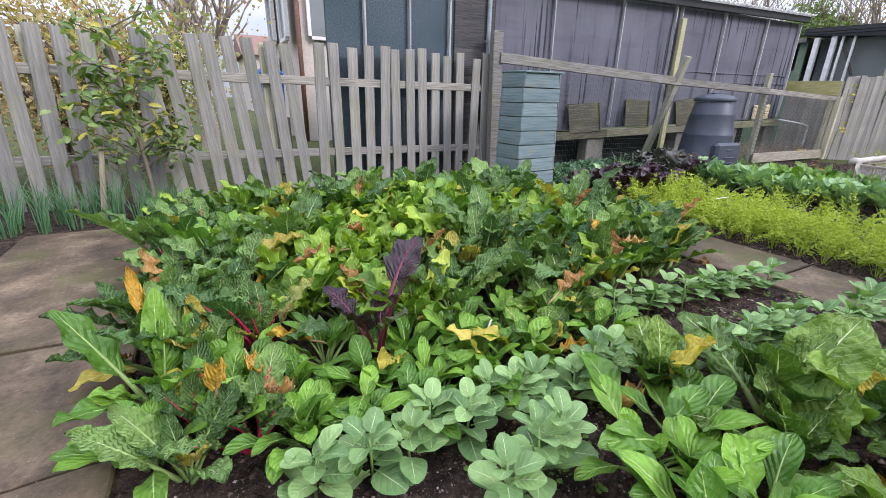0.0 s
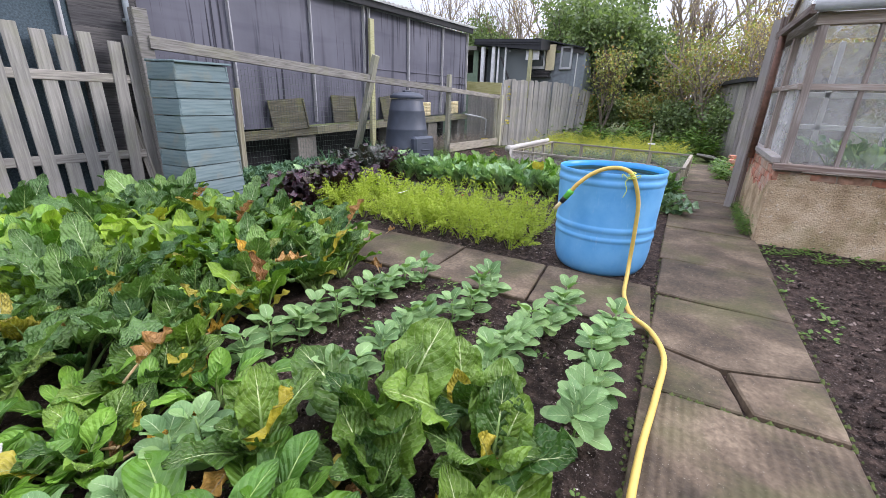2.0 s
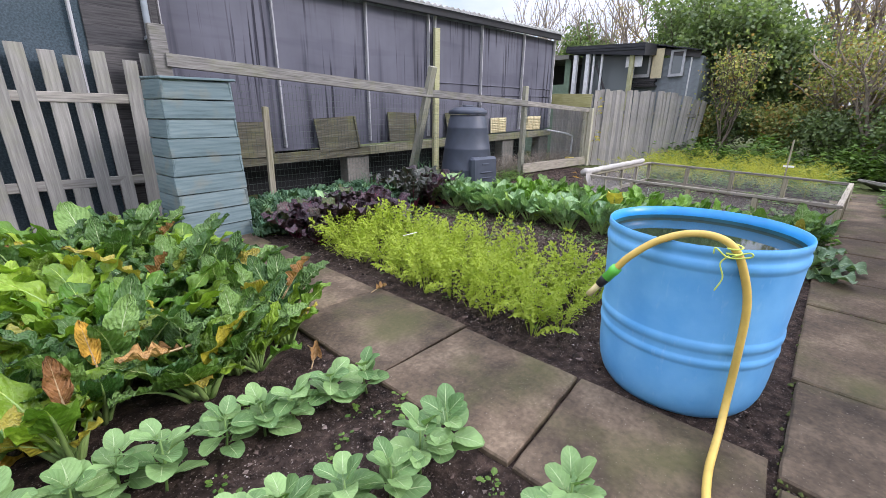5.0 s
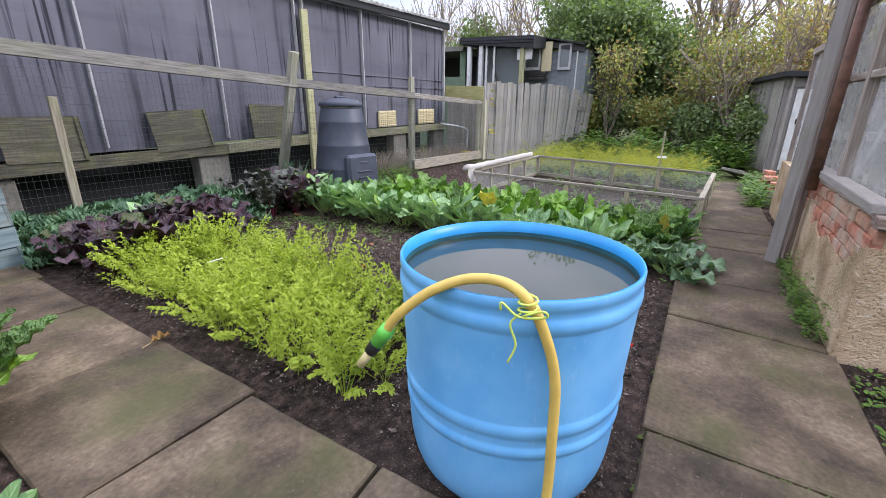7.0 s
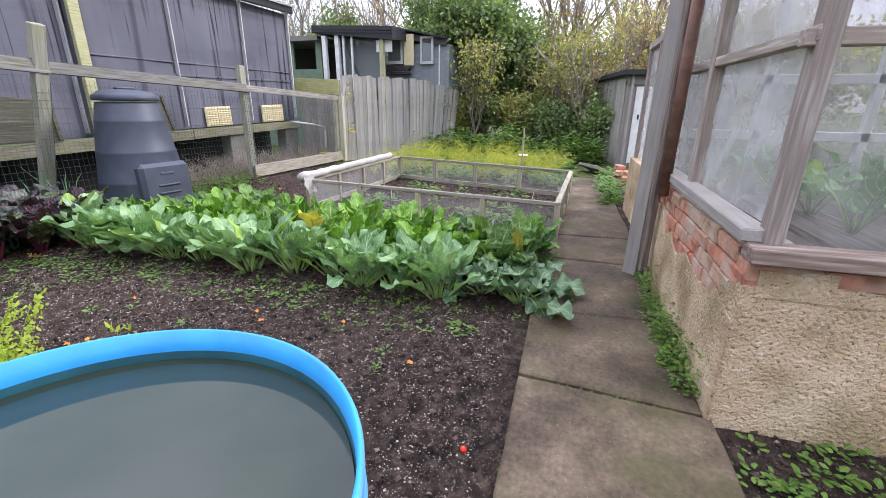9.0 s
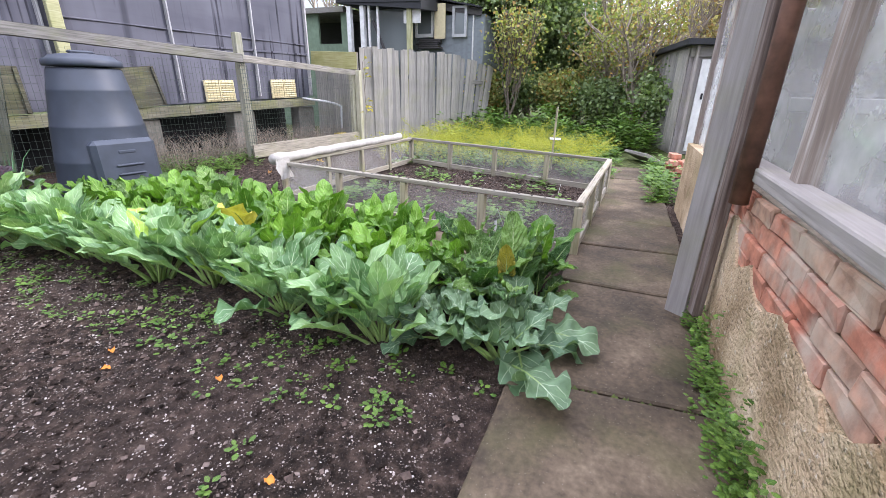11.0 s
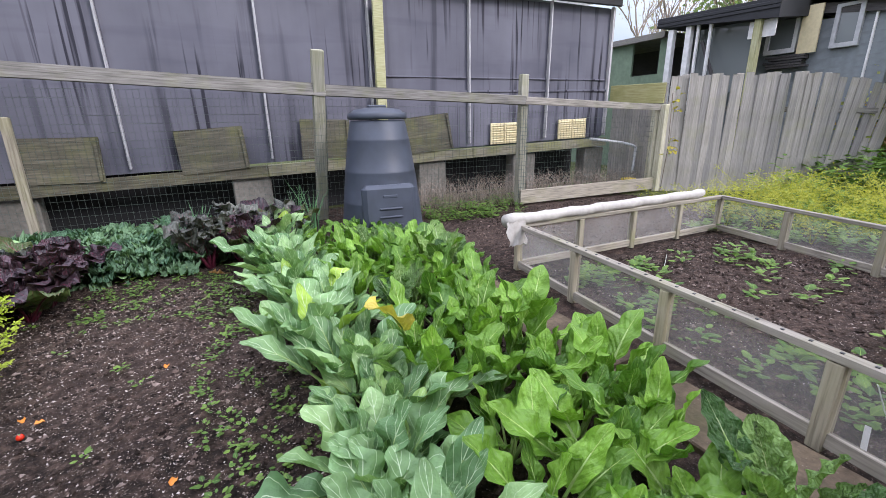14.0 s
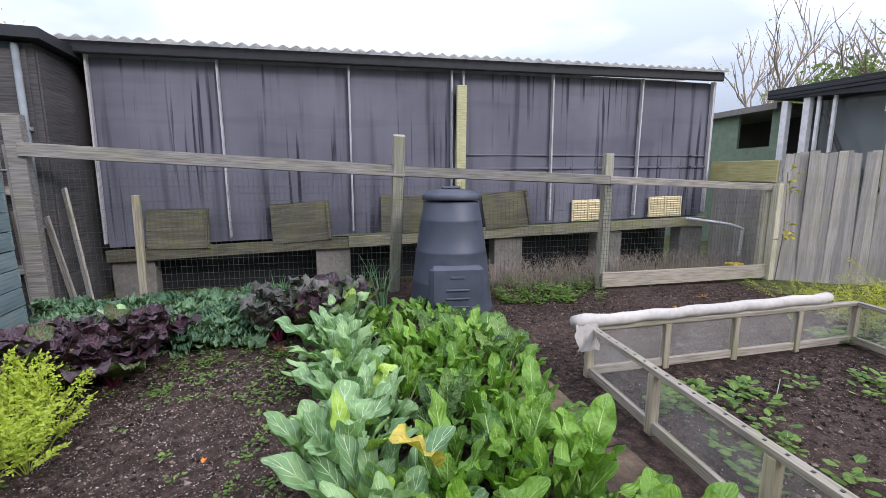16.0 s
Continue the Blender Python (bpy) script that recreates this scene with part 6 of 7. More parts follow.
# purple beetroot, kale and a pale cabbage-like plant
BT = [leaf("beet_leaf", rg.uniform(0.17, 0.23), rg.uniform(0.115, 0.15), rg.uniform(0.07, 0.12), rg.uniform(72, 88), rg.uniform(25, 90), "oval", 0.15, 0.02, 2.8, 0.012, 0.006, [M_BEET, M_BEETSTALK], i + 170, 22, 9, ribs=8) for i in range(6)]
BTG = [leaf("beet_leaf", rg.uniform(0.16, 0.22), rg.uniform(0.09, 0.12), rg.uniform(0.09, 0.14), rg.uniform(72, 88), rg.uniform(25, 80), "oval", 0.15, 0.02, 2.8, 0.012, 0.006, [M_BEETG, M_BEETSTALK], i + 180, 22, 9, ribs=8) for i in range(4)]
for x, y in spot(rg, 4.55, 5.5, 3.25, 3.8, 0.2, 900):
    plant("beetroot_plant", x, y, "dark purple crinkled beetroot plant", "beetroot", "beetroot plants", BT if rg.random() < 0.8 else BTG, rg.randrange(12, 16), rg, rg.uniform(1.6, 2.0), (-6, 22))
for x, y in spot(rg, 6.28, 6.95, 3.66, 4.25, 0.19, 800):
    k = rg.random()
    plant("beetroot_plant", x, y, "tall grey-purple beetroot plant beside the compost bin" if k < 0.6 else "dark purple crinkled beetroot plant", "beetroot", "beetroot plants", BTG if k < 0.6 else BT, rg.randrange(12, 15), rg, rg.uniform(1.6, 2.1), (-6, 12))
KL = [leaf("kale_leaf", rg.uniform(0.085, 0.125), rg.uniform(0.06, 0.085), rg.uniform(0.06, 0.11), rg.uniform(60, 86), rg.uniform(40, 90), "round", 0.2, 0.022, 6.0, 0.010, 0.004, [M_KALE, M_STALK], i + 190, 22, 9, 0.0, 0.30) for i in range(5)]
for x, y in spot(rg, 4.3, 6.3, 3.88, 4.88, 0.155, 3500, lambda x, y: not (x < 4.48 and y < 4.8)):
    plant("kale_plant", x, y, "low blue-green curly-leaved plant", "kale", "curly greens by the fence", KL, rg.randrange(20, 26), rg, rg.uniform(1.75, 2.2), (-8, 40))
CAU = [leaf("brassica_leaf", rg.uniform(0.22, 0.30), rg.uniform(0.10, 0.15), rg.uniform(0.13, 0.19), rg.uniform(66, 86), rg.uniform(0, 45), "oval", 0.3, 0.010, 2.1, 0.003, 0.007, [M_CAULI, M_STALK], i + 210, 16, 9, 0.0, 0.03) for i in range(7)]
CAU += [leaf("brassica_leaf", rg.uniform(0.23, 0.30), rg.uniform(0.15, 0.19), rg.uniform(0.11, 0.16), rg.uniform(60, 84), rg.uniform(20, 80), "round", 0.3, 0.024, 2.1, 0.004, 0.007, [M_CAULI, M_STALK], i + 220, 16, 9, 0.0, 0.09) for i in range(3)]
CAUB = [leaf("brassica_leaf", rg.uniform(0.24, 0.32), rg.uniform(0.15, 0.20), rg.uniform(0.12, 0.18), rg.uniform(58, 80), rg.uniform(40, 110), "round", 0.3, 0.03, 2.6, 0.004, 0.008, [M_CAULIB, M_STALK], i + 230, 18, 9, 0.0, 0.12) for i in range(6)]
plant("brassica_plant", 5.2, 3.78, "pale green broad-leaved brassica among beetroot", "brassica", "", CAU, 9, rg, 1.2, (-6, 34))
plant("brassica_plant", 5.75, 3.95, "pale green broad-leaved brassica among beetroot", "brassica", "", CAU, 7, rg, 0.85, (-6, 30))
# the main brassica row and the leafy beet beside it
y = 0.42
while y < 3.85:
    plant("cauliflower_plant", 6.84 + rg.uniform(-0.1, 0.1) + 0.03 * y, y, "grey-green cauliflower plant with broad pale-veined leaves", "cauliflower", "cauliflower row", CAU, rg.randrange(21, 27), rg, rg.uniform(0.98, 1.2), (-10, 26), 0.06)
    y += rg.uniform(0.25, 0.31)
for x, y in ((6.86, -0.10), (7.08, -0.12), (6.92, 0.17)):
    plant("cauliflower_plant", x, y, "grey-green cauliflower with drooping outer leaves", "cauliflower", "cauliflower row", CAUB, 13, rg, 0.92, (-6, 46), 0.04)
for x, y in spot(rg, 7.18, 7.98, -0.1, 4.1, 0.185, 2200, lambda x, y: x < 7.68 + 0.10 * y or y > 2.8):
    if rg.random() < 0.95:
        plant("spinach_plant", x, y, "glossy bright green perpetual spinach plant", "spinach", "spinach row", CHS if rg.random() < 0.8 else CHD, rg.randrange(11, 14), rg, rg.uniform(0.95, 1.2) * (0.72 if y > 3.1 else 1.0), (-8, 26))
for x, y in ((7.35, -0.16), (7.6, -0.12), (7.78, 0.1)):
    plant("spinach_plant", x, y, "glossy dark green spinach at the row end", "spinach", "spinach row", CHD, 10, rg, 0.75, (-5, 40))
BIGY = leaf("leaf", 0.26, 0.17, 0.1, 62, 60, "round", 0.3, 0.02, 2.2, 0.004, 0.006, [M_YELLEAF, M_STALK], 333, 12, 9, 0.0, 0.12)
f = thing("yellowed_leaf", (7.18, 1.55, 0.16, 0, -10, 200), "single yellow-orange dying leaf among the greens", "leaf")
put("blade", BIGY, f)


# onions and leeks
def onion_clump(x, y, h, label, n):
    root = thing("onion_clump", (x, y, 0, 0, 0, 0), label, "onion", "onions")
    parts = []
    for k in range(n):
        a, r = rg.uniform(0, 6.28), rg.uniform(0, 0.06)
        ln, lean, droop = h * rg.uniform(0.6, 1.1), rg.uniform(0.05, 0.45), rg.uniform(0, 0.5)
        b = Vector((r * math.cos(a), r * math.sin(a), 0))
        o = Vector((math.cos(a), math.sin(a), 0))
        pts = [b + o * lean * ln * t * t + Vector((0, 0, ln * (t - droop * t ** 3 * 0.5))) for t in (0, 0.25, 0.5, 0.75, 1)]
        parts.append(tube_data(pts, [0.0045, 0.005, 0.0045, 0.003, 0.001], 5, False))
    V, F = join(parts)
    put("leaves", mesh("leaves", V, F, M_ONION, smooth=True), root)


for x, y in spot(rg, -1.55, 0.15, 4.55, 5.0, 0.16, 600):
    onion_clump(x, y, rg.uniform(0.36, 0.52), "clump of blue-green onion leaves by the fence", 14)
for x, y in ((6.15, 4.5), (6.3, 4.62), (6.9, 4.62), (7.05, 4.55), (7.2, 4.66), (7.35, 4.5)):
    onion_clump(x, y, rg.uniform(0.42, 0.58), "clump of leek leaves by the fence", 14)

# strawberry-like seedlings in the netted bed and weeds on the soil
def weeds(name, places, n, lo, hi, seed, label, mat=None, tall=0.0):
    r2 = random.Random(seed)
    V, F, UV = [], [], []
    for x, y in places:
        z = ground_z(x, y) if abs(y) < 5.5 else 0
        top = max(tall, hi * 1.2) * (0.25 + 0.85 * r2.random()) * (0.75 + 0.9 * noise.noise(Vector((x * 1.3, y * 1.3, seed))) if tall > 0.2 else 1.0)
        top = max(top, 0.03)
        for k in range(n):
            a = r2.uniform(0, 6.28)
            s = r2.uniform(lo, hi)
            d, sd = Vector((math.cos(a), math.sin(a), 0)), Vector((-math.sin(a), math.cos(a), 0))
            b = Vector((x, y, z + r2.uniform(0.005, top))) + d * r2.uniform(0, hi * 1.1)
            up = Vector((0, 0, r2.uniform(-0.1, 0.5)))
            o = len(V)
            q = (d + up) * s
            V += [b, b + q * 0.4 + sd * s * 0.38, b + q * 0.85 + sd * s * 0.25, b + q, b + q * 0.85 - sd * s * 0.25, b + q * 0.4 - sd * s * 0.38, b + q * 0.55 + Vector((0, 0, s * 0.08))]
            UV += [(0.5, 0), (0, 0.4), (0.2, 0.85), (0.5, 1), (0.8, 0.85), (1, 0.4), (0.5, 0.5)]
            F += [(o, o + 6, o + 1), (o + 1, o + 6, o + 2), (o + 2, o + 6, o + 3), (o + 3, o + 6, o + 4), (o + 4, o + 6, o + 5), (o + 5, o + 6, o)]
    return tagged(new(name, mesh(name, V, F, mat or M_WEED, uv=UV)), label, "weeds", kind="stuff")


wr = random.Random(31)
U = wr.uniform
pl = [(U(6.05, 8.0) , -0.93 + U(-0.02, 0.06)) for _ in range(26)]
weeds("wall_weeds", pl + [(cx + U(-0.05, 0.05), -0.92 + U(0.0, 0.09)) for cx in (6.28, 6.34, 6.5, 6.62, 6.7, 6.95, 7.05, 7.3, 7.42, 7.6, 7.68) for _ in range(4)], 26, 0.012, 0.03, 1, "small green weeds along the foot of the greenhouse wall", tall=0.19)
pl = [(6.15 + U(-0.05, 1.3), -0.86 + U(-0.03, 0.05)) for _ in range(34)]
weeds("tall_wall_weeds", pl, 22, 0.012, 0.026, 11, "straggling yellow-green weeds at the foot of the wall", M_WEED, tall=0.30)
pl = [(5.93 + U(-0.35, 0.02), U(-2.6, -1.0)) for _ in range(60)] + [(U(3.9, 6.0), U(-1.12, -0.95)) for _ in range(16)]
weeds("edge_weeds", pl, 9, 0.018, 0.036, 2, "low weeds in the dark soil beside the path")
pl = [(U(6.3, 6.75), U(-0.1, 3.4)) for _ in range(150)] + [(U(5.6, 6.5), U(2.8, 4.1)) for _ in range(150)] + [(U(4.5, 6.6), U(0.0, 3.4)) for _ in range(40)] + [(U(0.8, 3.6), U(-0.15, 1.5)) for _ in range(110)]
weeds("bed_weeds", pl, 9, 0.008, 0.030, 3, "scattered seedling weeds on the dark bed soil")
pl = [(U(8.4, 10.6), U(0.0, 2.2)) for _ in range(36)] + [(8.42 + 0.1 * y2 + U(0.0, 0.45), y2) for y2 in [U(0.0, 2.2) for _ in range(34)]]
weeds("bed_seedlings", pl, 15, 0.03, 0.07, 4, "low strawberry-like plants in the netted bed", tall=0.13)
pl = [(U(8.6, 12.6), 4.55 + U(0.0, 0.7)) for _ in range(160)] + [(U(8.7, 10.0), U(4.2, 4.6)) for _ in range(60)]
weeds("fence_weeds", pl, 16, 0.02, 0.05, 5, "rough weeds behind the wire fence", tall=0.16)
pl = [(U(11.0, 16.0), U(-0.4, 2.7)) for _ in range(800)] + [(U(13.2, 16.0), U(2.0, 3.4)) for _ in range(150)] + [(U(9.9, 12.4), U(-1.0, -0.8)) for _ in range(70)]
weeds("rough_weeds", pl, 18, 0.03, 0.08, 6, "rank green weeds beyond the netted bed", tall=0.26)
pl = [(U(14.0, 17.5), U(-1.0, 3.2)) for _ in range(560)]
weeds("nettles", pl, 26, 0.05, 0.13, 7, "tall green nettles under the trees", M_WEED, tall=0.75)


def dry_grass():
    parts = []
    for _ in range(1900):
        x, y = U(8.75, 12.7), 0
        y = fence_y(x) + U(0.05, 0.75)
        h, a = U(0.1, 0.42), U(0, 6.28)
        d = Vector((math.cos(a), math.sin(a), 0)) * U(0.05, 0.35)
        b = Vector((x, y, 0))
        parts.append(tube_data([b, b + d * 0.4 + Vector((0, 0, h * 0.7)), b + d + Vector((0, 0, h))], [0.002, 0.0016, 0.0006], 3, False))
    V, F = join(parts)
    tagged(new("dry_grass", mesh("dry_grass", V, F, M_PALEBARK)), "dry tangled stems behind the wire fence", "grass", kind="stuff")


dry_grass()

# yellow feathery plants past the netted bed
AF = [frond("fern_frond", rg.uniform(0.38, 0.6), rg.uniform(65, 86), rg.uniform(10, 60), i + 30, M_ASPAR, 1.2) for i in range(4)]
AP = [merged("fern_foliage", AF, 8, rg, 1.0, (-10, 22)) for i in range(4)]
for x, y in spot(rg, 11.2, 13.6, -0.1, 3.0, 0.30, 2500):
    t = thing("asparagus_plant", (x, y, 0, 0, 0, rg.uniform(0, 360)), "yellowing feathery asparagus foliage", "asparagus", "asparagus patch")
    put("foliage", AP[rg.randrange(4)], t, Matrix.Scale(rg.uniform(0.6, 1.0), 4))

# greenhouse plants
for i in range(12):
    plant("potted_greens", 6.45 + (i % 4) * 0.4, -1.65 - (i // 4) * 0.45, "broad green leaves on the greenhouse staging", "plant", "greenhouse plants", CAU, 8, rg, 1.0, (-8, 30), z=0.6)


# ---- trees ----
def tree(name, x, y, h, spread, leafm, n_leaves, seed, label, bark=None, ls=0.05, bare=0.35, trunk_r=0.09, lean=(0, 0), clump=0.42, low=0.25, taper=0.58):
    r2 = random.Random(seed)
    root = thing(name, (x, y, 0), label, "tree")
    parts, tips = [], []

    def grow(p, d, ln, r, depth):
        pts, rr = [p], [r]
        q, dd = p.copy(), d.copy()
        for k in range(4):
            dd = (dd + Vector((r2.uniform(-0.22, 0.22), r2.uniform(-0.22, 0.22), 0.06))).normalized()
            q = q + dd * (ln / 4)
            pts.append(q.copy())
            rr.append(r * (1 - 0.14 * (k + 1)))
            if depth >= 1:
                tips.append((q.copy(), depth))
        parts.append(tube_data(pts, rr, 6 if depth < 2 else 4, False))
        if depth >= 4:
            return
        for k in range(3 if depth < 3 else 2):
            a = r2.uniform(0, 6.28)
            o = Vector((math.cos(a), math.sin(a), 0)) * spread
            nd = (dd * 0.75 + o * r2.uniform(0.5, 1.0) + Vector((0, 0, 0.15))).normalized()
            grow(pts[r2.choice((2, 3, 4))], nd, ln * r2.uniform(0.6, 0.8), r * taper, depth + 1)

    for k in range(3):
        d0 = Vector((lean[0] + r2.uniform(-0.25, 0.25), lean[1] + r2.uniform(-0.25, 0.25), 1)).normalized()
        grow(Vector((r2.uniform(-0.12, 0.12), r2.uniform(-0.12, 0.12), -0.05)), d0, h * 0.42 * r2.uniform(0.8, 1.1), trunk_r, 0)
    V, F = join(parts)
    put("trunk", mesh("trunk", V, F, bark or M_BARK, smooth=True), root)
    if n_leaves:
        V, F, UV = [], [], []
        cand = [t for t, dp in tips if t.z > h * low]
        for k in range(n_leaves):
            c = cand[r2.randrange(len(cand))]
            b = c + Vector((r2.gauss(0, clump), r2.gauss(0, clump), r2.gauss(0, clump * 0.75)))
            if b.z < 0.1:
                continue
            d = Vector((r2.uniform(-1, 1), r2.uniform(-1, 1), r2.uniform(-0.8, 0.6))).normalized()
            s2 = ls * r2.uniform(0.6, 1.4)
            w = d.cross(Vector((r2.uniform(-1, 1), r2.uniform(-1, 1), r2.uniform(-1, 1)))).normalized() * s2 * 0.42
            o = len(V)
            V += [b, b + d * s2 * 0.5 + w, b + d * s2, b + d * s2 * 0.5 - w]
            UV += [(0.5, 0), (1, 0.5), (0.5, 1), (0, 0.5)]
            F += [(o, o + 1, o + 2), (o, o + 2, o + 3)]
        put("crown", mesh("crown", V, F, leafm, uv=UV), root)
    return root


tree("evergreen_tree", 17.8, 2.6, 5.2, 0.75, M_TREEDARK, 15000, 1, "dense dark evergreen tree beyond the fence", ls=0.11, clump=0.2, low=0.15, trunk_r=0.07)
tree("evergreen_tree", 19.8, 3.6, 5.0, 0.8, M_TREEDARK, 12000, 2, "dense dark evergreen tree beyond the fence", ls=0.12, clump=0.24, low=0.1)
tree("evergreen_tree", 18.8, 0.9, 3.4, 0.8, M_TREEDARK, 11000, 8, "dense dark evergreen tree beyond the fence", ls=0.10, clump=0.2, low=0.08)
tree("hawthorn_tree", 17.2, -0.4, 3.6, 0.75, M_TREEMID, 4200, 3, "green and brown hawthorn with arching branches", M_PALEBARK, ls=0.07, clump=0.2, low=0.2, lean=(0, 0.1), taper=0.64)
tree("hawthorn_tree", 16.9, -2.3, 3.8, 0.75, M_TREEBROWN, 4200, 4, "brown-leaved autumn hawthorn beyond the shed", M_PALEBARK, ls=0.065, clump=0.2, low=0.15, taper=0.64)
tree("hawthorn_tree", 19.0, -2.4, 4.2, 0.8, M_TREEMID, 5200, 5, "tall green-brown hawthorn beyond the path", M_PALEBARK, ls=0.08, clump=0.24, low=0.1, taper=0.62)
tree("hawthorn_tree", 18.2, -4.2, 4.2, 0.8, M_TREEBROWN, 5200, 25, "brown-leaved autumn hawthorn beyond the shed", M_PALEBARK, ls=0.075, clump=0.24, low=0.1, taper=0.62)
tree("pollard_shrub", 15.85, 2.25, 2.6, 0.28, M_TREEMID, 1500, 91, "many-stemmed leafy shrub at the end of the board fence", M_BARK, ls=0.07, clump=0.16, trunk_r=0.032, taper=0.7, low=0.4)
tree("pollard_shrub", 16.6, -0.65, 2.9, 0.45, M_TREEBROWN, 700, 92, "tangled brown-leaved shrub with a bare trunk", M_PALEBARK, ls=0.06, clump=0.14, trunk_r=0.06, taper=0.68, low=0.35)
tree("bare_tree", 20.5, 0.4, 6.2, 0.6, M_TREEBROWN, 900, 6, "pale bare-branched autumn tree", M_PALEBARK, ls=0.07, clump=0.2, trunk_r=0.13, taper=0.66)
tree("bare_tree", 23.5, 9.6, 6.0, 0.6, M_TREEBROWN, 900, 7, "pale bare-branched autumn tree", M_PALEBARK, ls=0.06, clump=0.15, trunk_r=0.10, taper=0.62)
tree("bare_tree", 25.5, 13.0, 6.4, 0.6, M_TREEBROWN, 900, 27, "pale bare-branched autumn tree", M_PALEBARK, ls=0.06, clump=0.15, trunk_r=0.10, taper=0.62)
tree("bare_tree", 22.0, -2.6, 6.8, 0.6, M_TREEBROWN, 2200, 9, "pale bare-branched autumn tree", M_PALEBARK, ls=0.07, clump=0.22, trunk_r=0.13, taper=0.66)
tree("bare_tree", 22.5, 6.2, 6.2, 0.6, M_TREEBROWN, 1800, 28, "pale bare-branched autumn tree", M_PALEBARK, ls=0.07, clump=0.2, trunk_r=0.12, taper=0.64)
tree("evergreen_tree", 22.2, 8.9, 5.4, 0.8, M_TREEDARK, 12000, 29, "dense dark evergreen tree beyond the fence", ls=0.13, clump=0.26, low=0.1)
tree("bare_tree", 22.4, 11.4, 6.6, 0.55, M_TREEBROWN, 900, 37, "pale bare-branched autumn tree", M_PALEBARK, ls=0.05, clump=0.15, trunk_r=0.08, taper=0.66)
tree("hedge_tree", 23.5, 5.6, 3.6, 0.9, M_TREEMID, 9000, 10, "mixed hedge tree with thinning leaves", ls=0.12, clump=0.34, low=0.0)
for i, (x, y, mt) in enumerate(((22.5, 1.5, M_TREEDARK), (22.0, -1.2, M_TREEMID), (21.0, -4.5, M_TREEBROWN), (17.5, -6.2, M_TREEMID), (14.5, -6.5, M_TREEMID), (24.5, 3.5, M_TREEDARK))):
    tree("hedge_tree", x, y, 2.9, 0.95, mt, 5500, 50 + i, "thick mixed hedge tree at the garden end", ls=0.12, clump=0.36, low=0.0)
for i, (x, y) in enumerate(((16.6, 3.3), (16.9, 2.2), (17.0, 1.1), (16.6, 0.2), (17.2, -0.9), (15.6, -1.4), (18.5, -1.8))):
    tree("shrub", x, y, 1.5, 1.0, M_TREEDARK if i % 2 else M_TREEMID, 4500, 70 + i, "dense low green shrub under the trees", ls=0.08, clump=0.2, low=0.0, trunk_r=0.03)
# behind the picket fence
tree("hedge_tree", -0.9, 7.2, 2.7, 0.8, M_TREEBROWN, 7000, 14, "leafy brown shrub behind the picket fence", ls=0.055, clump=0.36, low=0.1)
tree("hedge_tree", -0.1, 7.9, 2.2, 0.8, M_TREEMID, 5000, 15, "leafy green shrub behind the picket fence", ls=0.055, clump=0.34, low=0.1)
tree("hedge_tree", -2.6, 7.4, 3.2, 0.9, M_TREEBROWN, 7000, 16, "leafy brown shrub behind the picket fence", ls=0.06, clump=0.4, low=0.1)
tree("bare_tree", 0.6, 10.0, 4.6, 0.7, M_TREEBROWN, 600, 17, "pale bare-branched autumn tree", M_PALEBARK, ls=0.07, clump=0.3, taper=0.66)
# closing hedge behind the walk
for i, (x, y) in enumerate(((-6, 4), (-6.5, 0), (-6, -4.5), (-1, -8), (4, -9), (9, -9))):
    tree("hedge_tree", x, y, 3.8, 0.9, M_TREEMID, 3000, 30 + i, "mixed hedge tree with thinning leaves", ls=0.16, clump=0.55, low=0.05)


def young_tree():
    root = thing("young_fruit_tree", (-0.05, 4.75, 0), "young fruit tree with yellowing leaves before the picket fence", "tree")
    tube("trunk", spline([(0.08, 0, 0), (0.07, 0.02, 0.5), (0.03, 0.0, 1.0), (-0.05, 0.02, 1.7)], 5), 0.018, M_BARK, root, seg=7)
    stake = thing("tree_stake", (-0.38, 4.72, 0, 0, 9, 0), "short stake tied beside the young tree", "stake")
    put("stake", block(0.04, 0.04, 0.75, M_STAKE, 0.004, 0.002, 5), stake)
    lv = [leaf("leaf", rg.uniform(0.07, 0.10), rg.uniform(0.045, 0.065), 0.015, rg.uniform(-10, 30), rg.uniform(20, 60), "oval", 0.3, 0.003, 1.0, 0.0, 0.0015, [M_APPLELEAF, M_STEM], i + 400, 5, 5) for i in range(4)]
    r2 = random.Random(77)
    for k in range(26):
        a, z0 = r2.uniform(0, 6.28), r2.uniform(0.45, 1.75)
        ln = r2.uniform(0.3, 0.6)
        d = Vector((math.cos(a), math.sin(a) * 0.45 - 0.1, r2.uniform(0.1, 0.7))).normalized()
        p0 = Vector((0.03, 0.01, z0))
        br = tube("branch", [p0, p0 + d * ln * 0.5 + Vector((0, 0, 0.03)), p0 + d * ln], [0.007, 0.005, 0.002], M_BARK, root, seg=5)
        for q in range(19):
            t = r2.uniform(0.25, 1.05)
            b = p0 + d * ln * t + Vector((r2.gauss(0, 0.05), r2.gauss(0, 0.05), r2.gauss(0, 0.05)))
            put("leaf", lv[r2.randrange(4)], root, Matrix.Translation(b) @ pose(0, 0, 0, r2.uniform(-50, 50), r2.uniform(-20, 60), r2.uniform(0, 360)))


young_tree()

# ---- small things ----
def plant_label(x, y, z, h, yaw, tilt, label="white plastic plant label stuck in the soil"):
    root = thing("plant_label", pose(x, y, z, tilt, 8, yaw), label, "label", "plant labels")
    put("tag", block(0.018, 0.002, h, M_WHITEPL, 0.0006), root)


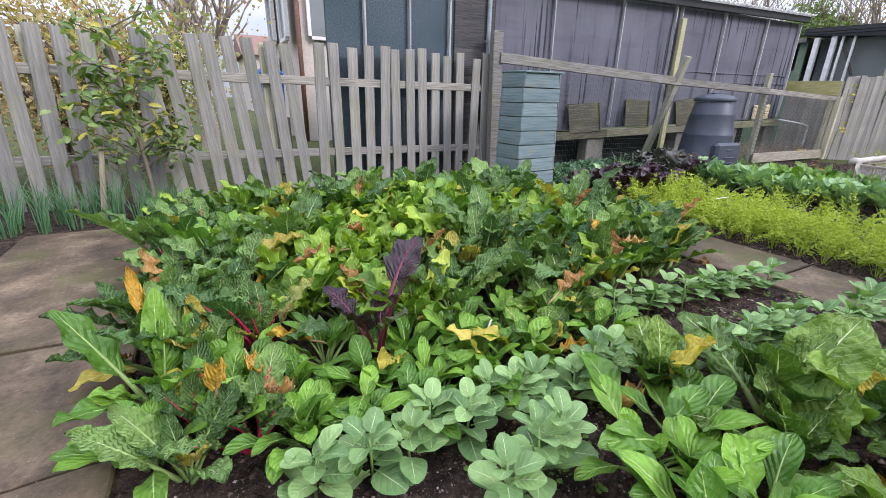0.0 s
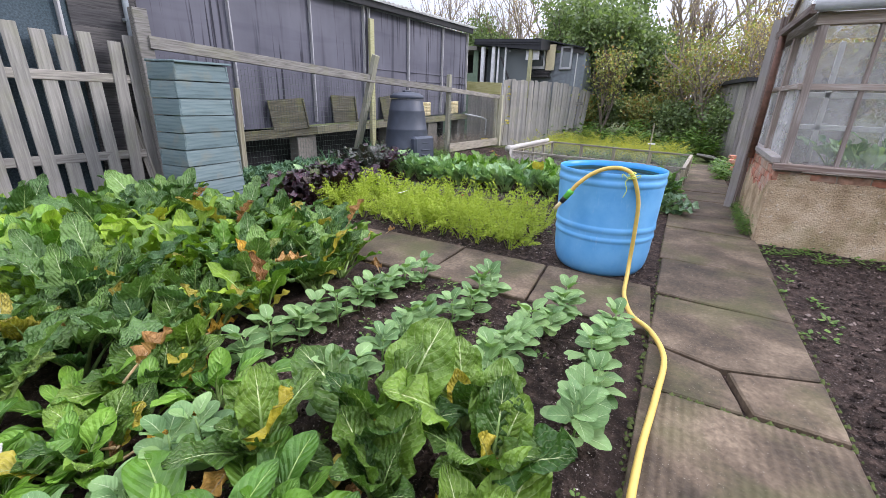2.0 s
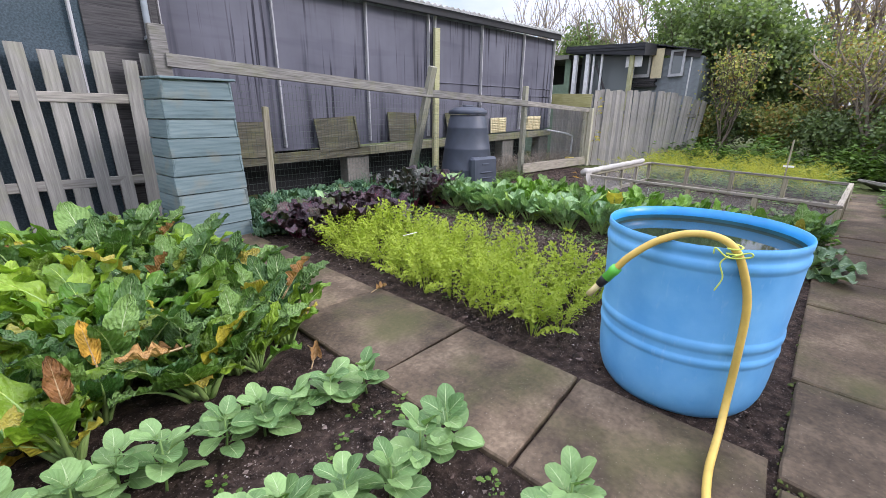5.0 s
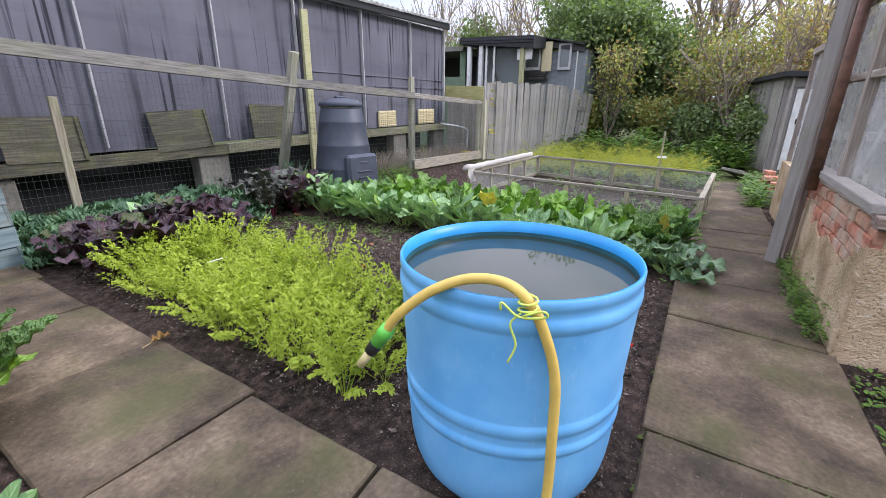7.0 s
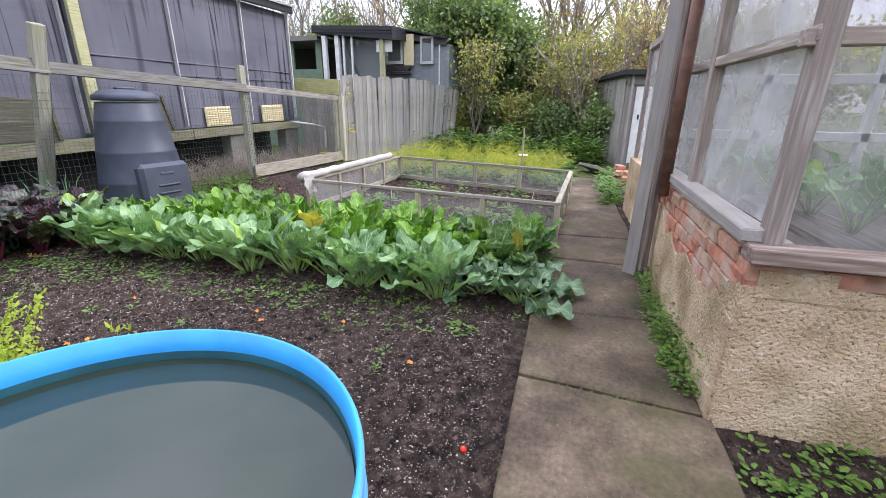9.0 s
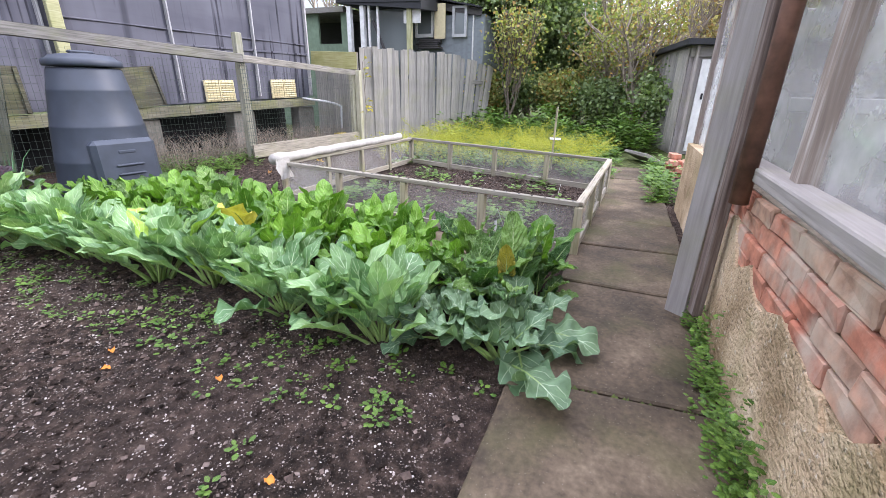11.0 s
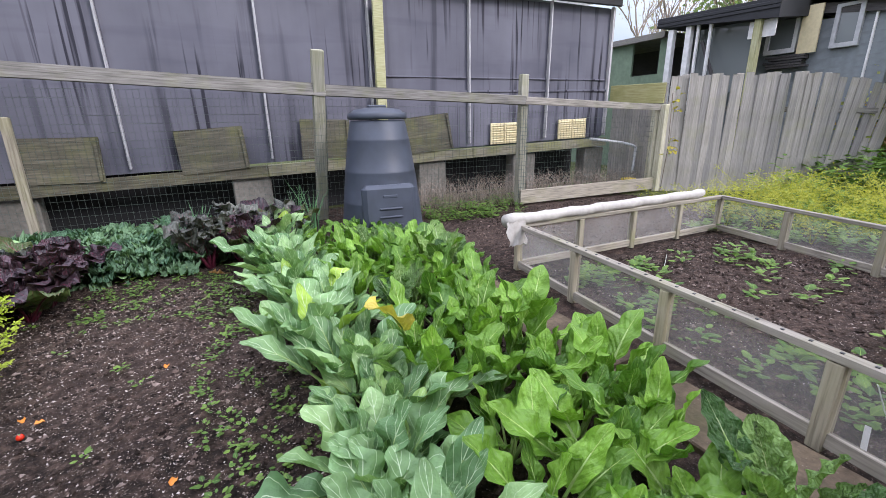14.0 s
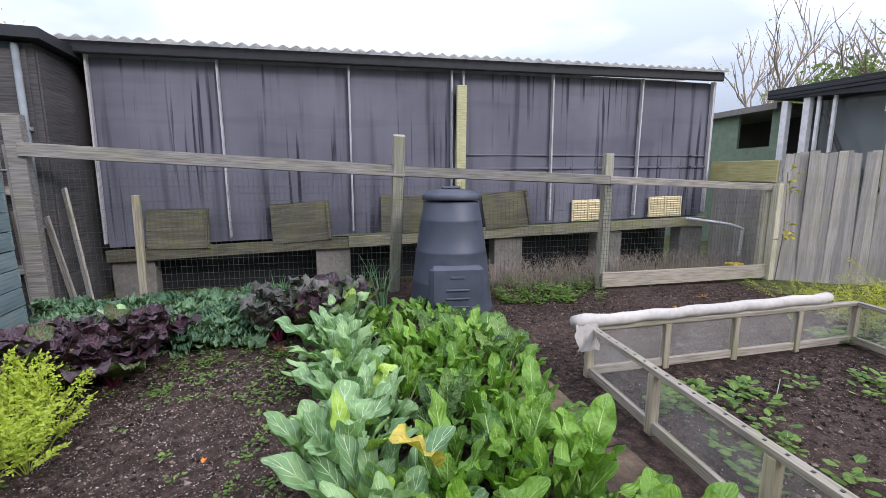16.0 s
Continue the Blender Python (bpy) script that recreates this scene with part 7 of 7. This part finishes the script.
plant_label(4.70, 2.22, 0.28, 0.11, 60, 80, "white plastic plant label lying on the carrot tops")
for a in ((8.62, 0.35, 0, 0.16, 30, -20), (8.28, 0.32, 0, 0.14, 80, 10), (9.9, 0.1, 0, 0.13, 10, 8), (9.5, 1.9, 0, 0.12, 40, 5), (1.48, 1.42, 0.0, 0.2, 20, 12)):
    plant_label(*a)
tl = thing("tall_label_post", (11.4, 0.42, 0, 0, 5, 0), "thin stake carrying a white label beyond the netted bed", "stake")
put("stake", block(0.025, 0.025, 0.85, M_STAKE, 0.003), tl)
put("tag", block(0.16, 0.006, 0.03, M_WHITEPL, 0.002), tl, pose(0, -0.018, 0.42, 0, 0, -60), "white label")
for x, y in ((5.563, -0.044), (5.708, 1.906)):
    t = tagged(new("tomato", None), "small ripe red tomato fallen on the soil", "tomato", "fallen tomatoes")
    t.matrix_basis = pose(x, y, ground_z(x, y) + 0.012)
    t.empty_display_size = 0.05
    V, F = lathe([(0.0, -0.012), (0.009, -0.009), (0.0135, 0.0), (0.010, 0.010), (0.003, 0.0115), (0.0, 0.0105)], 14)
    put("fruit", mesh("fruit", V, F, M_TOMATO, smooth=True), t)
    V, F = lathe([(0.0, 0.010), (0.004, 0.012), (0.0015, 0.015), (0.0, 0.016)], 6)
    put("stalk_end", mesh("stalk_end", V, F, M_STEM), t)
PET = leaf("petal", 0.035, 0.03, 0.0, 12, 40, "round", 0.6, 0.004, 2, 0.0, 0.001, [M_ORANGE, M_ORANGE], 500, 5, 5)
for x, y in ((6.16, 2.2), (6.165, 1.26), (6.289, 0.824), (5.675, 2.04), (5.752, 2.005), (6.03, 0.347), (6.236, 1.36), (5.3, 2.7)):
    t = thing("fallen_petal", (x, y, ground_z(x, y) + 0.004, 0, 0, rg.uniform(0, 360)), "orange withered petal on the soil", "petal", "fallen petals")
    put("petal", PET, t)
for i, (x, y) in enumerate(((0.0, 2.6), (-0.05, 3.1), (0.1, 2.1), (3.55, 1.7), (3.45, 1.5), (4.2, 2.0), (2.35, 0.55), (2.0, 1.0), (1.7, 0.75), (1.3, 0.85), (6.5, 3.5), (9.5, 3.6), (10.4, 3.4), (11.0, 3.9))):
    t = thing("fallen_leaf", (x, y, 0.03, rg.uniform(-10, 10), rg.uniform(-10, 10), rg.uniform(0, 360)), "dry brown leaf lying on the ground", "leaf", "fallen leaves")
    put("blade", DEAD[i % 4], t, Matrix.Diagonal((0.6, 0.6, 0.6, 1)))
# white pipe and timber edging by the fence, elbow pipe of the shed
t = thing("white_pipe", (0, 0, 0), "white plastic pipe lying by the fence", "pipe")
tube("pipe", [(5.9, 4.86, 0.10), (7.2, 4.62, 0.14)], 0.028, M_WHITEPL, t, seg=10)
t = thing("edging_board", (0, 0, 0), "old pale timber edging along the fence foot", "timber")
beam("board", (5.45, 4.90, 0.065), (6.5, 4.80, 0.07), 0.12, 0.14, M_BEDWOOD, t, wob=0.012, bevel=0.02)
for k, (x0, z1, x1) in enumerate(((3.98, 1.08, 3.86), (4.36, 1.02, 4.12), (4.5, 1.30, 4.30))):
    t = thing("leaning_plank", (0, 0, 0), "old grey plank leaning in the corner of the shed", "plank", "planks by the shed")
    beam("plank", (x0, 5.12 - 0.02 * k, 0.0), (x1, 5.24, z1), 0.022, 0.075, M_RAIL, t, wob=0.003, seed=k)
t = thing("elbow_pipe", (0, 0, 0), "grey plastic drain pipe bending down to a yellow pot", "pipe")
tube("pipe", spline([(12.0, 5.1, 0.84), (12.5, 4.92, 0.77), (12.74, 4.82, 0.70), (12.76, 4.81, 0.62), (12.73, 4.80, 0.27)], 5), 0.022, M_GREYPIPE, t, seg=10)
t = thing("yellow_pot", (12.58, 4.74, 0.10), "yellow plastic tray under the drain pipe", "pot")
put("tray", block(0.22, 0.16, 0.1, plain("yellow tray plastic", (0.55, 0.42, 0.06), 0.5), 0.015), t)
# climbing yellow leaves on the fence corner
cl = thing("climber", (12.8, 4.3, 0), "yellow-leaved climber on the fence corner post", "climber")
tube("stem", [(0, 0, 0), (0.02, -0.03, 0.7), (-0.02, -0.02, 1.5)], 0.006, M_BARK, cl, seg=5)
for k in range(16):
    z = rg.choice((rg.uniform(0.55, 0.85), rg.uniform(1.2, 1.55)))
    put("leaf", YEL[k % 3], cl, pose(rg.uniform(-0.06, 0.06), -0.05, z, rg.uniform(-40, 40), rg.uniform(-10, 60), rg.uniform(180, 320)) @ Matrix.Diagonal((0.4, 0.5, 0.4, 1)))
# moss in the path joints
mr = random.Random(9)
mv = []
for _ in range(1300):
    if mr.random() < 0.5:
        x, y = mr.choice((1.05, 1.8, 2.3, 3.08, 4.15, 4.93, 6.035, 6.77)) + mr.gauss(0, 0.012), mr.uniform(-0.9, -0.22)
    else:
        x, y = mr.uniform(0.5, 6.0), mr.choice((-0.2, -0.92)) + mr.gauss(0, 0.012)
    r = mr.uniform(0.004, 0.012)
    mv.append(([(x + r * mr.uniform(0.7, 1.3) * math.cos(a), y + r * mr.uniform(0.7, 1.3) * math.sin(a), 0.006) for a in (0, 1.05, 2.1, 3.14, 4.2, 5.24)] + [(x, y, 0.014 + r * 0.6)], [(k, (k + 1) % 6, 6) for k in range(6)]))
V, F = join(mv)
tagged(new("path_moss", mesh("path_moss", V, F, M_MOSS, smooth=True)), "green moss tufts in the path joints", "moss", kind="stuff")
